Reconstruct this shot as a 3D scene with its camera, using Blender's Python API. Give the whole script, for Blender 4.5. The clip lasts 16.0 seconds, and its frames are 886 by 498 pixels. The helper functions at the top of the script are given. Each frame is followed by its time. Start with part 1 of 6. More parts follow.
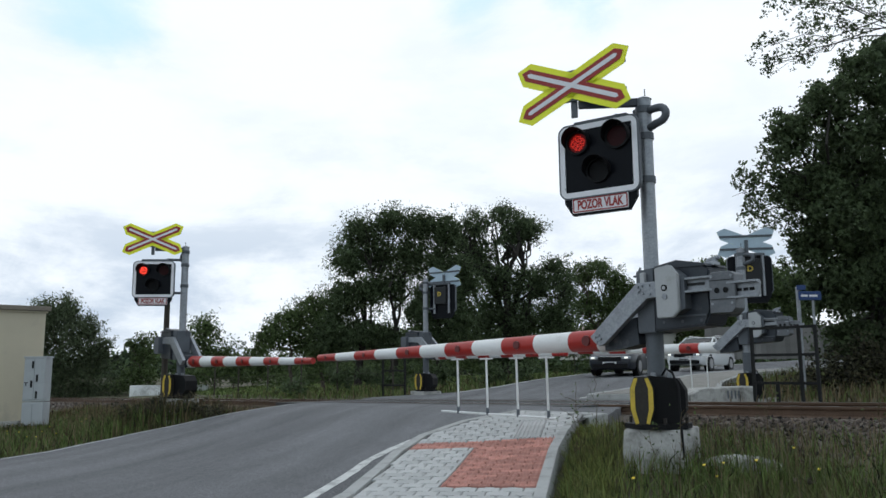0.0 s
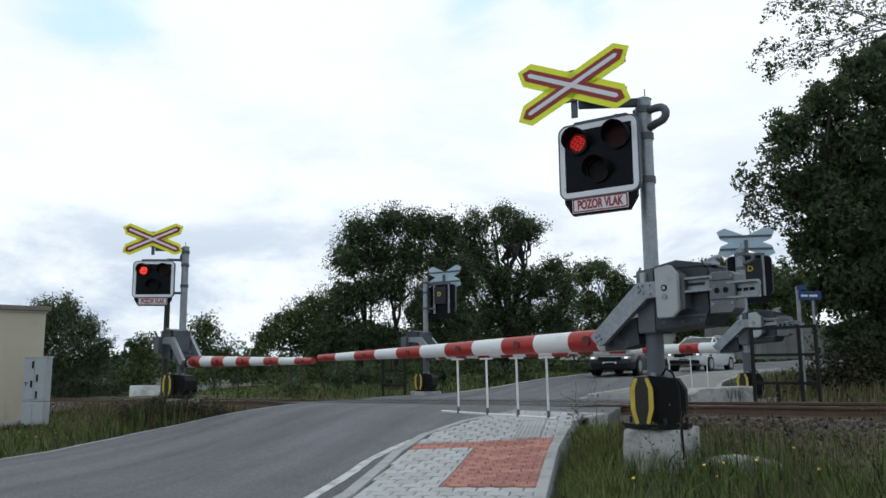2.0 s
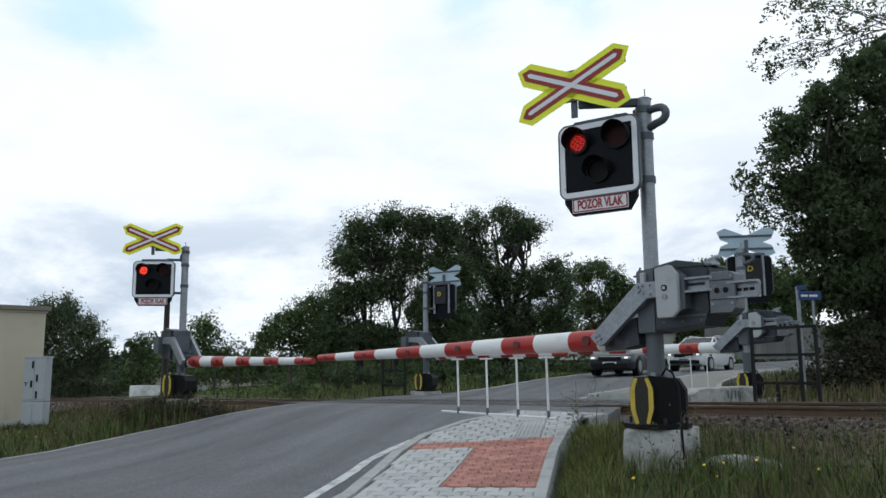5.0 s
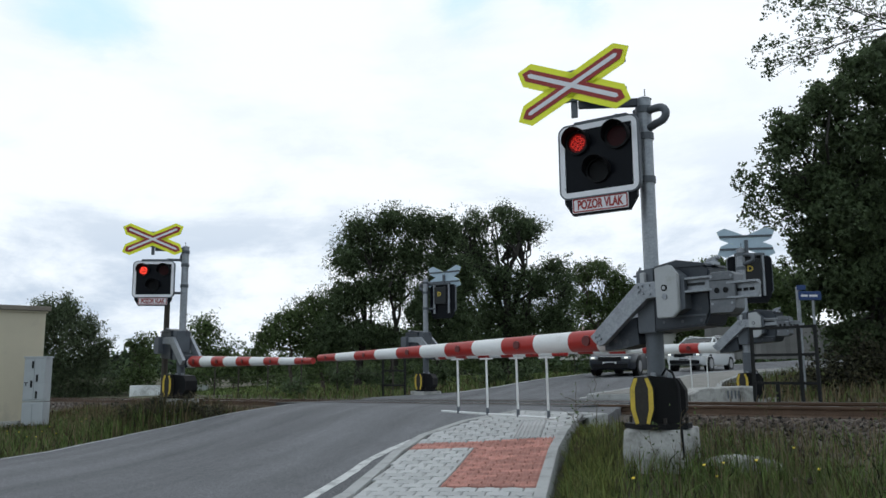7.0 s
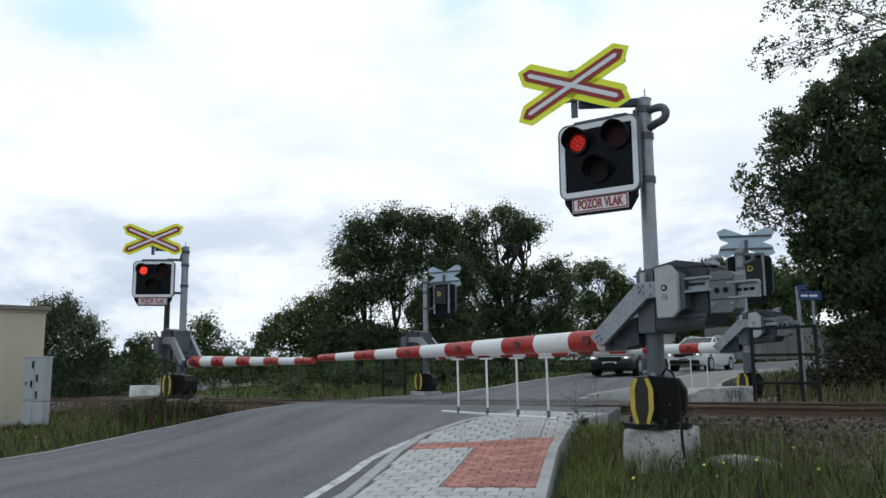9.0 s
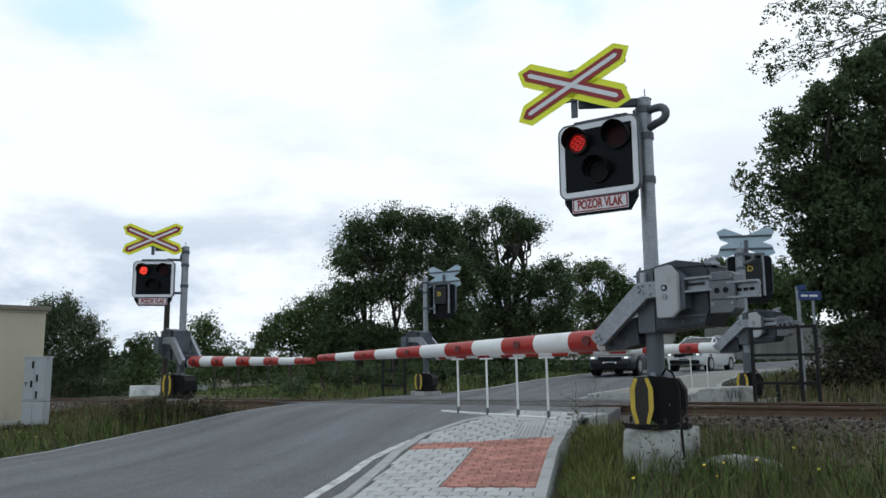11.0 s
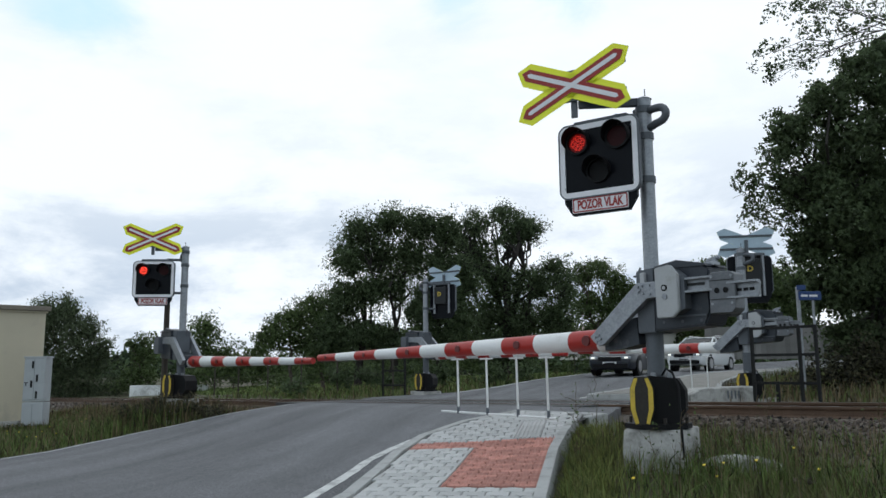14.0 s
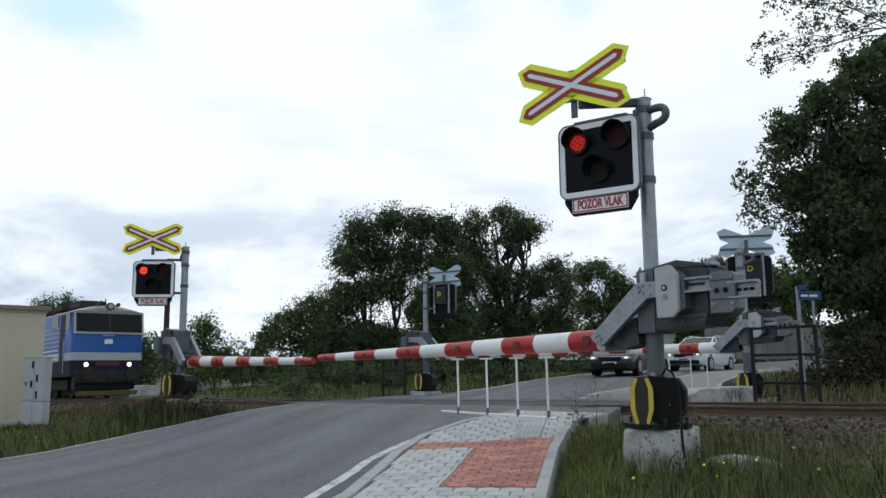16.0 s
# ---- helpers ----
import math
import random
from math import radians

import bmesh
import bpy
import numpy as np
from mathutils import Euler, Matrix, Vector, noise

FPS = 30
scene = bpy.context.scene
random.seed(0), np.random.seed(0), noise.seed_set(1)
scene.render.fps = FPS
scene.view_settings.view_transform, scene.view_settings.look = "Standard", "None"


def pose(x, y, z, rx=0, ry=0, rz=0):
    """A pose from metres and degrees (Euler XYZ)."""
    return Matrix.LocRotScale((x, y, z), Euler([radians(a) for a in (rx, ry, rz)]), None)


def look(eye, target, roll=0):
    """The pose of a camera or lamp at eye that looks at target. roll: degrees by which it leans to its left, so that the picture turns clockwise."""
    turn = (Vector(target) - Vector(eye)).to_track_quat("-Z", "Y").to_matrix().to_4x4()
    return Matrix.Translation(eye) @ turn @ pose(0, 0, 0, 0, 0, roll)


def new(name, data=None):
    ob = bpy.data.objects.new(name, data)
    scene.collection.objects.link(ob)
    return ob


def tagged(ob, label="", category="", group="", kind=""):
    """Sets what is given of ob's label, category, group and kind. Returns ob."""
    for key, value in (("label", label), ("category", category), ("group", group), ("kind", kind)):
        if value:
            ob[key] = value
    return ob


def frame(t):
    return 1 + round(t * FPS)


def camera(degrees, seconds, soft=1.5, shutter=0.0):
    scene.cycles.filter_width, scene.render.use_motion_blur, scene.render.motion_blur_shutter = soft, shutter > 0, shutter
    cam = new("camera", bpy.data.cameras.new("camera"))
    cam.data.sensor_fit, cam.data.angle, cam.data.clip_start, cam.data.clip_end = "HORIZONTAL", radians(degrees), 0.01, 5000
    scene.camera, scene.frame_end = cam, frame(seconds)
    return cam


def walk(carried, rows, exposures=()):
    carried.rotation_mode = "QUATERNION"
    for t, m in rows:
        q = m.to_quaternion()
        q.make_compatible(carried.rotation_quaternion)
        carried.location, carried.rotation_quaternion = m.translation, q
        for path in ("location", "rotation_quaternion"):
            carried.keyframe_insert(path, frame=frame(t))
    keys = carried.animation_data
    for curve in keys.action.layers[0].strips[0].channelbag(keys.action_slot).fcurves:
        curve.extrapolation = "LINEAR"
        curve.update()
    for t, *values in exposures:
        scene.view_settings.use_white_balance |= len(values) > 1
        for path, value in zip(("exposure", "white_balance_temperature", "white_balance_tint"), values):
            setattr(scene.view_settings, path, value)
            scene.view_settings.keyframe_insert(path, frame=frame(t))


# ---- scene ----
EYE = (0.0, 0.0, 0.62)
cam = camera(58.5, 16.0, soft=1.55)
PITCH = radians(8.57)
CAM = look(EYE, (0, math.cos(PITCH), EYE[2] + math.sin(PITCH)), -0.45)
walk(cam, [(0, CAM), (16, CAM)], [(0, 0.0, 6250, 6), (16, 0.0, 6250, 6)])

# ---- light: bright broken overcast ----
world = bpy.data.worlds.new("sky")
scene.world = world
world.use_nodes = True
wn, wl = world.node_tree.nodes, world.node_tree.links
wn.clear()
w_out = wn.new("ShaderNodeOutputWorld")
w_sky = wn.new("ShaderNodeTexSky")
w_sky.sky_type, w_sky.sun_disc = "NISHITA", False
w_sky.sun_elevation, w_sky.sun_rotation = radians(48), radians(20)
w_blue = wn.new("ShaderNodeBackground")
w_blue.inputs["Strength"].default_value = 0.10
w_cloud = wn.new("ShaderNodeBackground")
w_cloud.inputs["Color"].default_value = (0.85, 0.93, 1.0, 1)
w_cloud.inputs["Strength"].default_value = 0.98
w_mix = wn.new("ShaderNodeMixShader")
w_mix.inputs[0].default_value = 0.8
wl.new(w_sky.outputs[0], w_blue.inputs["Color"])
wl.new(w_blue.outputs[0], w_mix.inputs[1])
wl.new(w_cloud.outputs[0], w_mix.inputs[2])
wl.new(w_mix.outputs[0], w_out.inputs["Surface"])
sun = new("sun", bpy.data.lights.new("sun", "SUN"))
sun.data.energy, sun.data.angle, sun.data.color = 2.8, radians(30), (1.0, 0.985, 0.96)
sun.matrix_world = look((0, 0, 0), (-0.35, -0.55, -0.9))


# ---- materials ----
def mat(name, base, rough=0.6, metal=0.0, var=0.12, scale=6.0, fine=60.0, bump=0.1, spec=0.5, dirt=None, dirt_amount=0.0,
        glow=None, strength=0.0, coat=0.0, through_light=0.0, per_piece=0.0, island=0.0, bump_scale=None, clear=0.0):
    """Procedural surface: blotches and grain over a base colour, optional dirt patches, relief and variation piece by piece."""
    m = bpy.data.materials.new(name)
    m.use_nodes = True
    n, l = m.node_tree.nodes, m.node_tree.links
    b = n["Principled BSDF"]
    b.inputs["Roughness"].default_value, b.inputs["Metallic"].default_value = rough, metal
    b.inputs["Specular IOR Level"].default_value = spec
    b.inputs["Coat Weight"].default_value = coat
    if clear:
        b.inputs["Transmission Weight"].default_value = clear
    co = n.new("ShaderNodeTexCoord")
    big, small = n.new("ShaderNodeTexNoise"), n.new("ShaderNodeTexNoise")
    for t, s, d in ((big, scale, 5), (small, fine, 3)):
        t.inputs["Scale"].default_value, t.inputs["Detail"].default_value = s, d
        l.new(co.outputs["Object"], t.inputs["Vector"])
    add = n.new("ShaderNodeMath"); add.operation = "ADD"
    l.new(big.outputs["Fac"], add.inputs[0]); l.new(small.outputs["Fac"], add.inputs[1])
    last = add
    if per_piece or island:
        src = n.new("ShaderNodeObjectInfo").outputs["Random"] if per_piece else n.new("ShaderNodeNewGeometry").outputs["Random Per Island"]
        k = n.new("ShaderNodeMath"); k.operation = "MULTIPLY_ADD"
        k.inputs[1].default_value = (per_piece or island) / max(var, 0.01)
        l.new(src, k.inputs[0]); l.new(add.outputs[0], k.inputs[2])
        last = n.new("ShaderNodeMath"); last.operation = "SUBTRACT"
        last.inputs[1].default_value = 0.5 * (per_piece or island) / max(var, 0.01)
        l.new(k.outputs[0], last.inputs[0])
    mr = n.new("ShaderNodeMapRange")
    mr.inputs["From Min"].default_value, mr.inputs["From Max"].default_value = 0.5, 1.5
    mr.inputs["To Min"].default_value, mr.inputs["To Max"].default_value = 1 - 2 * var, 1 + 2 * var
    mr.clamp = False
    l.new(last.outputs[0], mr.inputs["Value"])
    mul = n.new("ShaderNodeVectorMath"); mul.operation = "SCALE"
    mul.inputs[0].default_value = base
    l.new(mr.outputs[0], mul.inputs["Scale"])
    colour = mul.outputs[0]
    if dirt:
        dn = n.new("ShaderNodeTexNoise")
        dn.inputs["Scale"].default_value, dn.inputs["Detail"].default_value, dn.inputs["Roughness"].default_value = scale * 0.7, 8, 0.7
        l.new(co.outputs["Object"], dn.inputs["Vector"])
        ramp = n.new("ShaderNodeMapRange")
        ramp.inputs["From Min"].default_value, ramp.inputs["From Max"].default_value = 0.62 - 0.3 * dirt_amount, 0.78 - 0.2 * dirt_amount
        l.new(dn.outputs["Fac"], ramp.inputs["Value"])
        mx = n.new("ShaderNodeMix"); mx.data_type = "RGBA"
        mx.inputs["B"].default_value = (*dirt, 1)
        l.new(ramp.outputs[0], mx.inputs["Factor"]); l.new(colour, mx.inputs["A"])
        colour = mx.outputs["Result"]
    l.new(colour, b.inputs["Base Color"])
    if bump:
        bp = n.new("ShaderNodeBump")
        bp.inputs["Strength"].default_value, bp.inputs["Distance"].default_value = min(1, bump * 3), 0.01
        src = small
        if bump_scale:
            src = n.new("ShaderNodeTexNoise")
            src.inputs["Scale"].default_value, src.inputs["Detail"].default_value = bump_scale, 4
            l.new(co.outputs["Object"], src.inputs["Vector"])
        l.new(src.outputs["Fac"], bp.inputs["Height"]); l.new(bp.outputs[0], b.inputs["Normal"])
    if through_light:
        # thin leaves let some light through
        tr, mx = n.new("ShaderNodeBsdfTranslucent"), n.new("ShaderNodeMixShader")
        mx.inputs[0].default_value = through_light
        l.new(colour, tr.inputs["Color"]); l.new(b.outputs[0], mx.inputs[1]); l.new(tr.outputs[0], mx.inputs[2])
        l.new(mx.outputs[0], n["Material Output"].inputs["Surface"])
    if glow:
        b.inputs["Emission Color"].default_value, b.inputs["Emission Strength"].default_value = (*glow, 1), strength
    return m


M = dict(
    shield=mat("dark_brown_shield", (0.035, 0.031, 0.027), 0.6, var=0.2, scale=9, spec=0.3),
    paint_line=mat("road_paint", (0.62, 0.62, 0.6), 0.8, var=0.08, scale=9, fine=70, dirt=(0.2, 0.2, 0.2), dirt_amount=0.45),
    paver=mat("grey_paver", (0.465, 0.462, 0.452), 0.9, var=0.07, scale=5, fine=120, bump=0.15, per_piece=0.055),
    paver_red=mat("red_paver", (0.47, 0.222, 0.178), 0.9, var=0.08, scale=5, fine=120, bump=0.15, per_piece=0.12),
    tongue=mat("gritty_footway", (0.27, 0.258, 0.235), 0.95, var=0.12, scale=3, fine=60, bump=0.3, dirt=(0.18, 0.17, 0.15), dirt_amount=0.4),
    lawn=mat("lawn_blade", (0.15, 0.20, 0.065), 0.7, through_light=0.35, var=0.2, scale=0.5, fine=6, bump=0, island=0.4, spec=0.3),
    headlight=mat("clear_headlight", (0.35, 0.37, 0.40), 0.15, var=0.05, bump=0, spec=0.5),
    joint=mat("joint_sand", (0.055, 0.052, 0.048), 0.95, var=0.15, scale=8, fine=90),
    kerb=mat("kerb_concrete", (0.40, 0.40, 0.39), 0.9, var=0.1, scale=4, fine=80, dirt=(0.2, 0.2, 0.18), dirt_amount=0.3),
    concrete=mat("old_concrete", (0.45, 0.44, 0.42), 0.92, var=0.12, scale=5, fine=60, bump=0.35, dirt=(0.16, 0.155, 0.14), dirt_amount=0.55, bump_scale=18),
    soil=mat("soil_and_turf", (0.075, 0.075, 0.035), 0.95, var=0.3, scale=1.2, fine=25, bump=0.4, dirt=(0.09, 0.07, 0.045), dirt_amount=0.6),
    grass=mat("grass_blade", (0.098, 0.138, 0.040), 0.7, through_light=0.35, var=0.22, scale=0.9, fine=8, bump=0, island=0.45, spec=0.3, dirt=(0.16, 0.14, 0.065), dirt_amount=0.35),
    verge=mat("verge_blade", (0.155, 0.175, 0.05), 0.7, through_light=0.35, var=0.25, scale=1.5, fine=8, bump=0, island=0.45, spec=0.3, dirt=(0.22, 0.15, 0.06), dirt_amount=0.3),
    grass_dry=mat("dry_grass", (0.15, 0.118, 0.068), 0.85, through_light=0.25, var=0.22, scale=1, fine=8, bump=0, island=0.4, spec=0.2),
    flower=mat("yellow_petal", (0.8, 0.6, 0.04), 0.6, var=0.05),
    ballast=mat("ballast_stone", (0.085, 0.066, 0.053), 0.95, var=0.2, scale=6, fine=50, bump=0.2, island=0.5),
    ballast_bed=mat("ballast_bed", (0.11, 0.09, 0.075), 0.95, var=0.3, scale=14, fine=60, bump=0.8, bump_scale=30),
    rail=mat("rusty_rail", (0.12, 0.075, 0.05), 0.8, 0.2, var=0.2, scale=5, fine=60, bump=0.2),
    rail_top=mat("worn_rail_head", (0.42, 0.41, 0.40), 0.3, 1.0, var=0.08, scale=6),
    sleeper=mat("sleeper", (0.13, 0.105, 0.085), 0.9, var=0.2, scale=8, fine=60, bump=0.3),
    panel=mat("crossing_panel", (0.055, 0.054, 0.055), 0.85, var=0.15, scale=5, fine=60, bump=0.25),
    galv=mat("galvanised_steel", (0.30, 0.315, 0.34), 0.45, 0.5, var=0.17, scale=9, fine=45, bump=0.06),
    galv_mid=mat("grey_steel", (0.15, 0.158, 0.172), 0.5, 0.35, var=0.12, scale=9, fine=45, bump=0.06),
    galv_dark=mat("grey_painted_steel", (0.105, 0.116, 0.132), 0.55, 0.2, var=0.1, scale=6, fine=50, bump=0.05),
    housing=mat("dark_grey_housing", (0.028, 0.034, 0.045), 0.42, 0.1, var=0.1, scale=5, fine=50, bump=0.05, dirt=(0.12, 0.12, 0.125), dirt_amount=0.15),
    cover=mat("light_grey_cover", (0.42, 0.43, 0.44), 0.45, var=0.05, scale=6, fine=60, bump=0.03, dirt=(0.33, 0.33, 0.32), dirt_amount=0.2),
    board=mat("glossy_black_board", (0.005, 0.006, 0.009), 0.3, spec=0.10, var=0.1, scale=8, bump=0.01),
    # darker copy of bark: the shade of backlit limbs put into the colour
    bark_backlit=mat("backlit_bark", (0.028, 0.024, 0.020), 0.95, var=0.3, scale=6, fine=40, bump=0.4),
    black=mat("matt_black", (0.006, 0.006, 0.007), 0.6, spec=0.2, var=0.1, scale=8),
    blackish=mat("black_plastic", (0.014, 0.015, 0.017), 0.45, spec=0.35, var=0.1, scale=8),
    white=mat("white_paint", (0.78, 0.78, 0.77), 0.4, var=0.03, scale=5, fine=40, bump=0.02, dirt=(0.55, 0.54, 0.5), dirt_amount=0.15),
    red=mat("signal_red_paint", (0.37, 0.017, 0.011), 0.4, var=0.08, scale=6, fine=40, bump=0.02),
    red_dark=mat("sign_red", (0.32, 0.016, 0.012), 0.35, var=0.05, scale=6, bump=0),
    lime=mat("fluorescent_yellow", (0.94, 0.97, 0.03), 0.35, var=0.03, scale=6, bump=0),
    sign_white=mat("reflective_white", (0.82, 0.81, 0.84), 0.35, var=0.03, scale=6, bump=0),
    sign_back=mat("sign_back", (0.42, 0.52, 0.60), 0.4, 0.3, var=0.06, scale=5, bump=0.02),
    yellow=mat("warning_yellow", (0.62, 0.44, 0.05), 0.5, var=0.1, scale=8, dirt=(0.25, 0.19, 0.06), dirt_amount=0.3),
    lens_dark=mat("unlit_red_lens", (0.030, 0.005, 0.006), 0.35, spec=0.1, var=0.1, scale=40, bump=0.1),
    reflector=mat("dark_red_reflector", (0.11, 0.008, 0.008), 0.3, var=0.1, scale=40),
    lens_lit=mat("lit_red_lens", (0.2, 0.005, 0.004), 0.4, var=0.1, scale=30, fine=90, glow=(1.0, 0.03, 0.015), strength=0.6),
    lens_bright=mat("bright_red_lens", (0.2, 0.005, 0.004), 0.4, var=0.1, scale=30, fine=90, glow=(1.0, 0.06, 0.03), strength=2.2),
    lens_base=mat("red_lens_glass", (0.05, 0.006, 0.006), 0.35, spec=0.15, var=0.1, scale=40, glow=(1.0, 0.015, 0.01), strength=0.05),
    wall_beige=mat("beige_render", (0.56, 0.50, 0.38), 0.95, var=0.05, scale=1.5, fine=70, bump=0.15, dirt=(0.42, 0.38, 0.30), dirt_amount=0.3),
    coping=mat("roof_edge", (0.22, 0.19, 0.155), 0.8, var=0.12, scale=4),
    cabinet=mat("grey_cabinet", (0.42, 0.44, 0.455), 0.6, var=0.05, scale=3, fine=50, bump=0.03, dirt=(0.34, 0.35, 0.35), dirt_amount=0.25),
    bark=mat("bark", (0.085, 0.07, 0.055), 0.95, var=0.3, scale=6, fine=40, bump=0.6),
    leaf=mat("leaf_dark", (0.084, 0.114, 0.056), 0.6, through_light=0.38, var=0.2, scale=0.6, fine=4, bump=0, island=0.28, spec=0.2),
    leaf_mid=mat("leaf_mid", (0.092, 0.128, 0.050), 0.6, through_light=0.38, var=0.2, scale=0.6, fine=4, bump=0, island=0.28, spec=0.2),
    leaf_grey=mat("leaf_willow", (0.085, 0.110, 0.058), 0.65, through_light=0.3, var=0.2, scale=0.6, fine=4, bump=0, island=0.28, spec=0.3),
    leaf_dry=mat("leaf_brownish", (0.052, 0.050, 0.028), 0.7, var=0.25, scale=0.8, fine=4, bump=0, island=0.45, spec=0.25),
    blue=mat("loco_blue", (0.006, 0.085, 0.36), 0.4, var=0.06, scale=2, fine=30, bump=0.02, coat=0.2),
    blue_dark=mat("loco_dark_blue", (0.010, 0.014, 0.032), 0.6, spec=0.25, var=0.15, scale=3, fine=30, bump=0.03),
    loco_grey=mat("loco_grey", (0.40, 0.42, 0.44), 0.5, var=0.06, scale=3, fine=30, bump=0.02),
    roof_grey=mat("loco_roof", (0.32, 0.31, 0.30), 0.6, var=0.12, scale=3, fine=30, bump=0.03),
    glass_dark=mat("dark_glass", (0.008, 0.010, 0.011), 0.1, var=0.05, scale=3, bump=0, spec=0.15),
    lamp_white=mat("lit_headlamp", (0.9, 0.9, 0.9), 0.3, var=0.02, bump=0, glow=(0.95, 0.97, 1.0), strength=2.2),
    lamp_car=mat("lit_car_headlight", (0.8, 0.8, 0.8), 0.3, var=0.02, bump=0, glow=(1.0, 0.95, 0.85), strength=1.0),
    plough=mat("dirty_yellow", (0.11, 0.08, 0.03), 0.8, var=0.2, scale=6),
    number_red=mat("dull_red", (0.12, 0.02, 0.016), 0.6, var=0.2, scale=9),
    bogie=mat("bogie_grime", (0.028, 0.024, 0.021), 0.85, var=0.25, scale=5, fine=30, bump=0.3),
    car_white=mat("white_car_paint", (0.72, 0.73, 0.74), 0.3, var=0.02, scale=3, bump=0, coat=0.5),
    car_dark=mat("dark_blue_car_paint", (0.010, 0.014, 0.024), 0.3, var=0.05, scale=3, bump=0, coat=0.3, spec=0.4),
    chrome=mat("chrome", (0.6, 0.6, 0.6), 0.15, 1.0, var=0.03, bump=0),
    rubber=mat("tyre_rubber", (0.02, 0.02, 0.02), 0.85, var=0.1),
    rim=mat("alloy_rim", (0.4, 0.4, 0.41), 0.35, 0.8, var=0.05),
    fence_steel=mat("black_steel", (0.012, 0.012, 0.012), 0.65, 0.0, spec=0.25, var=0.2, scale=9),
    post_rust=mat("fence_post", (0.06, 0.05, 0.04), 0.85, var=0.2, scale=9),
    sign_blue=mat("sign_blue", (0.012, 0.045, 0.17), 0.45, var=0.05, bump=0),
    fence_concrete=mat("concrete_fence", (0.17, 0.165, 0.155), 0.95, var=0.1, scale=2, fine=40, bump=0.2, per_piece=0.12),
    roof_tile=mat("house_roof", (0.28, 0.22, 0.18), 0.9, var=0.12, scale=2, fine=25),
    house=mat("house_wall", (0.55, 0.54, 0.5), 0.9, var=0.05, scale=1),
    white_wall=mat("whitewashed_wall", (0.78, 0.79, 0.78), 0.9, var=0.1, scale=3, fine=30, bump=0.2, dirt=(0.3, 0.3, 0.28), dirt_amount=0.4),
    far_wood=mat("far_woods", (0.045, 0.07, 0.03), 0.9, var=0.25, scale=0.2, fine=1.5, island=0.4, bump=0),
)



def asphalt_material():
    """Worn asphalt: stone speckle, soft stains, and lighter wheel tracks drawn out along the road."""
    m = mat("asphalt", (0.138, 0.139, 0.145), 0.9, var=0.10, scale=0.8, fine=30, bump=0.3, bump_scale=140)
    n, l = m.node_tree.nodes, m.node_tree.links
    b = n["Principled BSDF"]
    old = b.inputs["Base Color"].links[0].from_socket
    co = n.new("ShaderNodeTexCoord")
    turn = n.new("ShaderNodeMapping")
    turn.inputs["Rotation"].default_value = (0, 0, radians(17))
    l.new(co.outputs["Object"], turn.inputs["Vector"])
    draw = n.new("ShaderNodeMapping")
    draw.inputs["Scale"].default_value = (1.0, 0.05, 1.0)
    l.new(turn.outputs[0], draw.inputs["Vector"])
    streak, speck, stone = n.new("ShaderNodeTexNoise"), n.new("ShaderNodeTexNoise"), n.new("ShaderNodeTexVoronoi")
    streak.inputs["Scale"].default_value, streak.inputs["Detail"].default_value = 1.6, 4
    speck.inputs["Scale"].default_value, speck.inputs["Detail"].default_value = 55, 2
    stone.inputs["Scale"].default_value = 75
    l.new(draw.outputs[0], streak.inputs["Vector"])
    l.new(co.outputs["Object"], speck.inputs["Vector"]); l.new(co.outputs["Object"], stone.inputs["Vector"])
    last = old
    for src, lo, hi, k0, k1 in ((streak.outputs["Fac"], 0.32, 0.68, 0.78, 1.22), (speck.outputs["Fac"], 0.3, 0.7, 0.66, 1.40), (stone.outputs["Color"], 0.0, 1.0, 0.62, 1.42)):
        r = n.new("ShaderNodeMapRange")
        for k, v in (("From Min", lo), ("From Max", hi), ("To Min", k0), ("To Max", k1)):
            r.inputs[k].default_value = v
        l.new(src, r.inputs["Value"])
        s = n.new("ShaderNodeVectorMath"); s.operation = "SCALE"
        l.new(last, s.inputs[0]); l.new(r.outputs[0], s.inputs["Scale"])
        last = s.outputs[0]
    l.new(last, b.inputs["Base Color"])
    return m


M["asphalt"] = asphalt_material()


# ---- building helpers ----
def finish(name, bm, material, smooth=False):
    me = bpy.data.meshes.new(name)
    bm.normal_update()
    if smooth:
        for f in bm.faces:
            f.smooth = True
    bm.to_mesh(me)
    bm.free()
    for m in (material if isinstance(material, (list, tuple)) else [material]):
        me.materials.append(m)
    if smooth:
        me.set_sharp_from_angle(angle=radians(40))
    return me


def part(name, bm, material, parent=None, label="", smooth=False):
    ob = new(name, finish(name, bm, material, smooth))
    if parent is not None:
        ob.parent = parent
    return tagged(ob, label)


def thing(name, m, label, category, group="", kind=""):
    ob = new(name)
    ob.empty_display_size = 0.2
    ob.matrix_world = m
    return tagged(ob, label, category, group, kind)


def V(*a):
    return Vector(a)


def box(bm, c, s, bevel=0.0, m=None, mi=0):
    """A box with centre c and sizes s, edges bevelled, then moved by m."""
    g = bmesh.ops.create_cube(bm, size=1.0)["verts"]
    bmesh.ops.scale(bm, vec=s, verts=g)
    bmesh.ops.translate(bm, vec=c, verts=g)
    if bevel:
        e = list({e for v in g for e in v.link_edges})
        r = bmesh.ops.bevel(bm, geom=e, offset=bevel, segments=2, affect="EDGES", profile=0.6)
        g = list({v for f in r["faces"] for v in f.verts} | {v for v in g if v.is_valid})
    if m is not None:
        bmesh.ops.transform(bm, matrix=m, verts=g)
    if mi:
        for f in {f for v in g for f in v.link_faces}:
            f.material_index = mi
    return bm


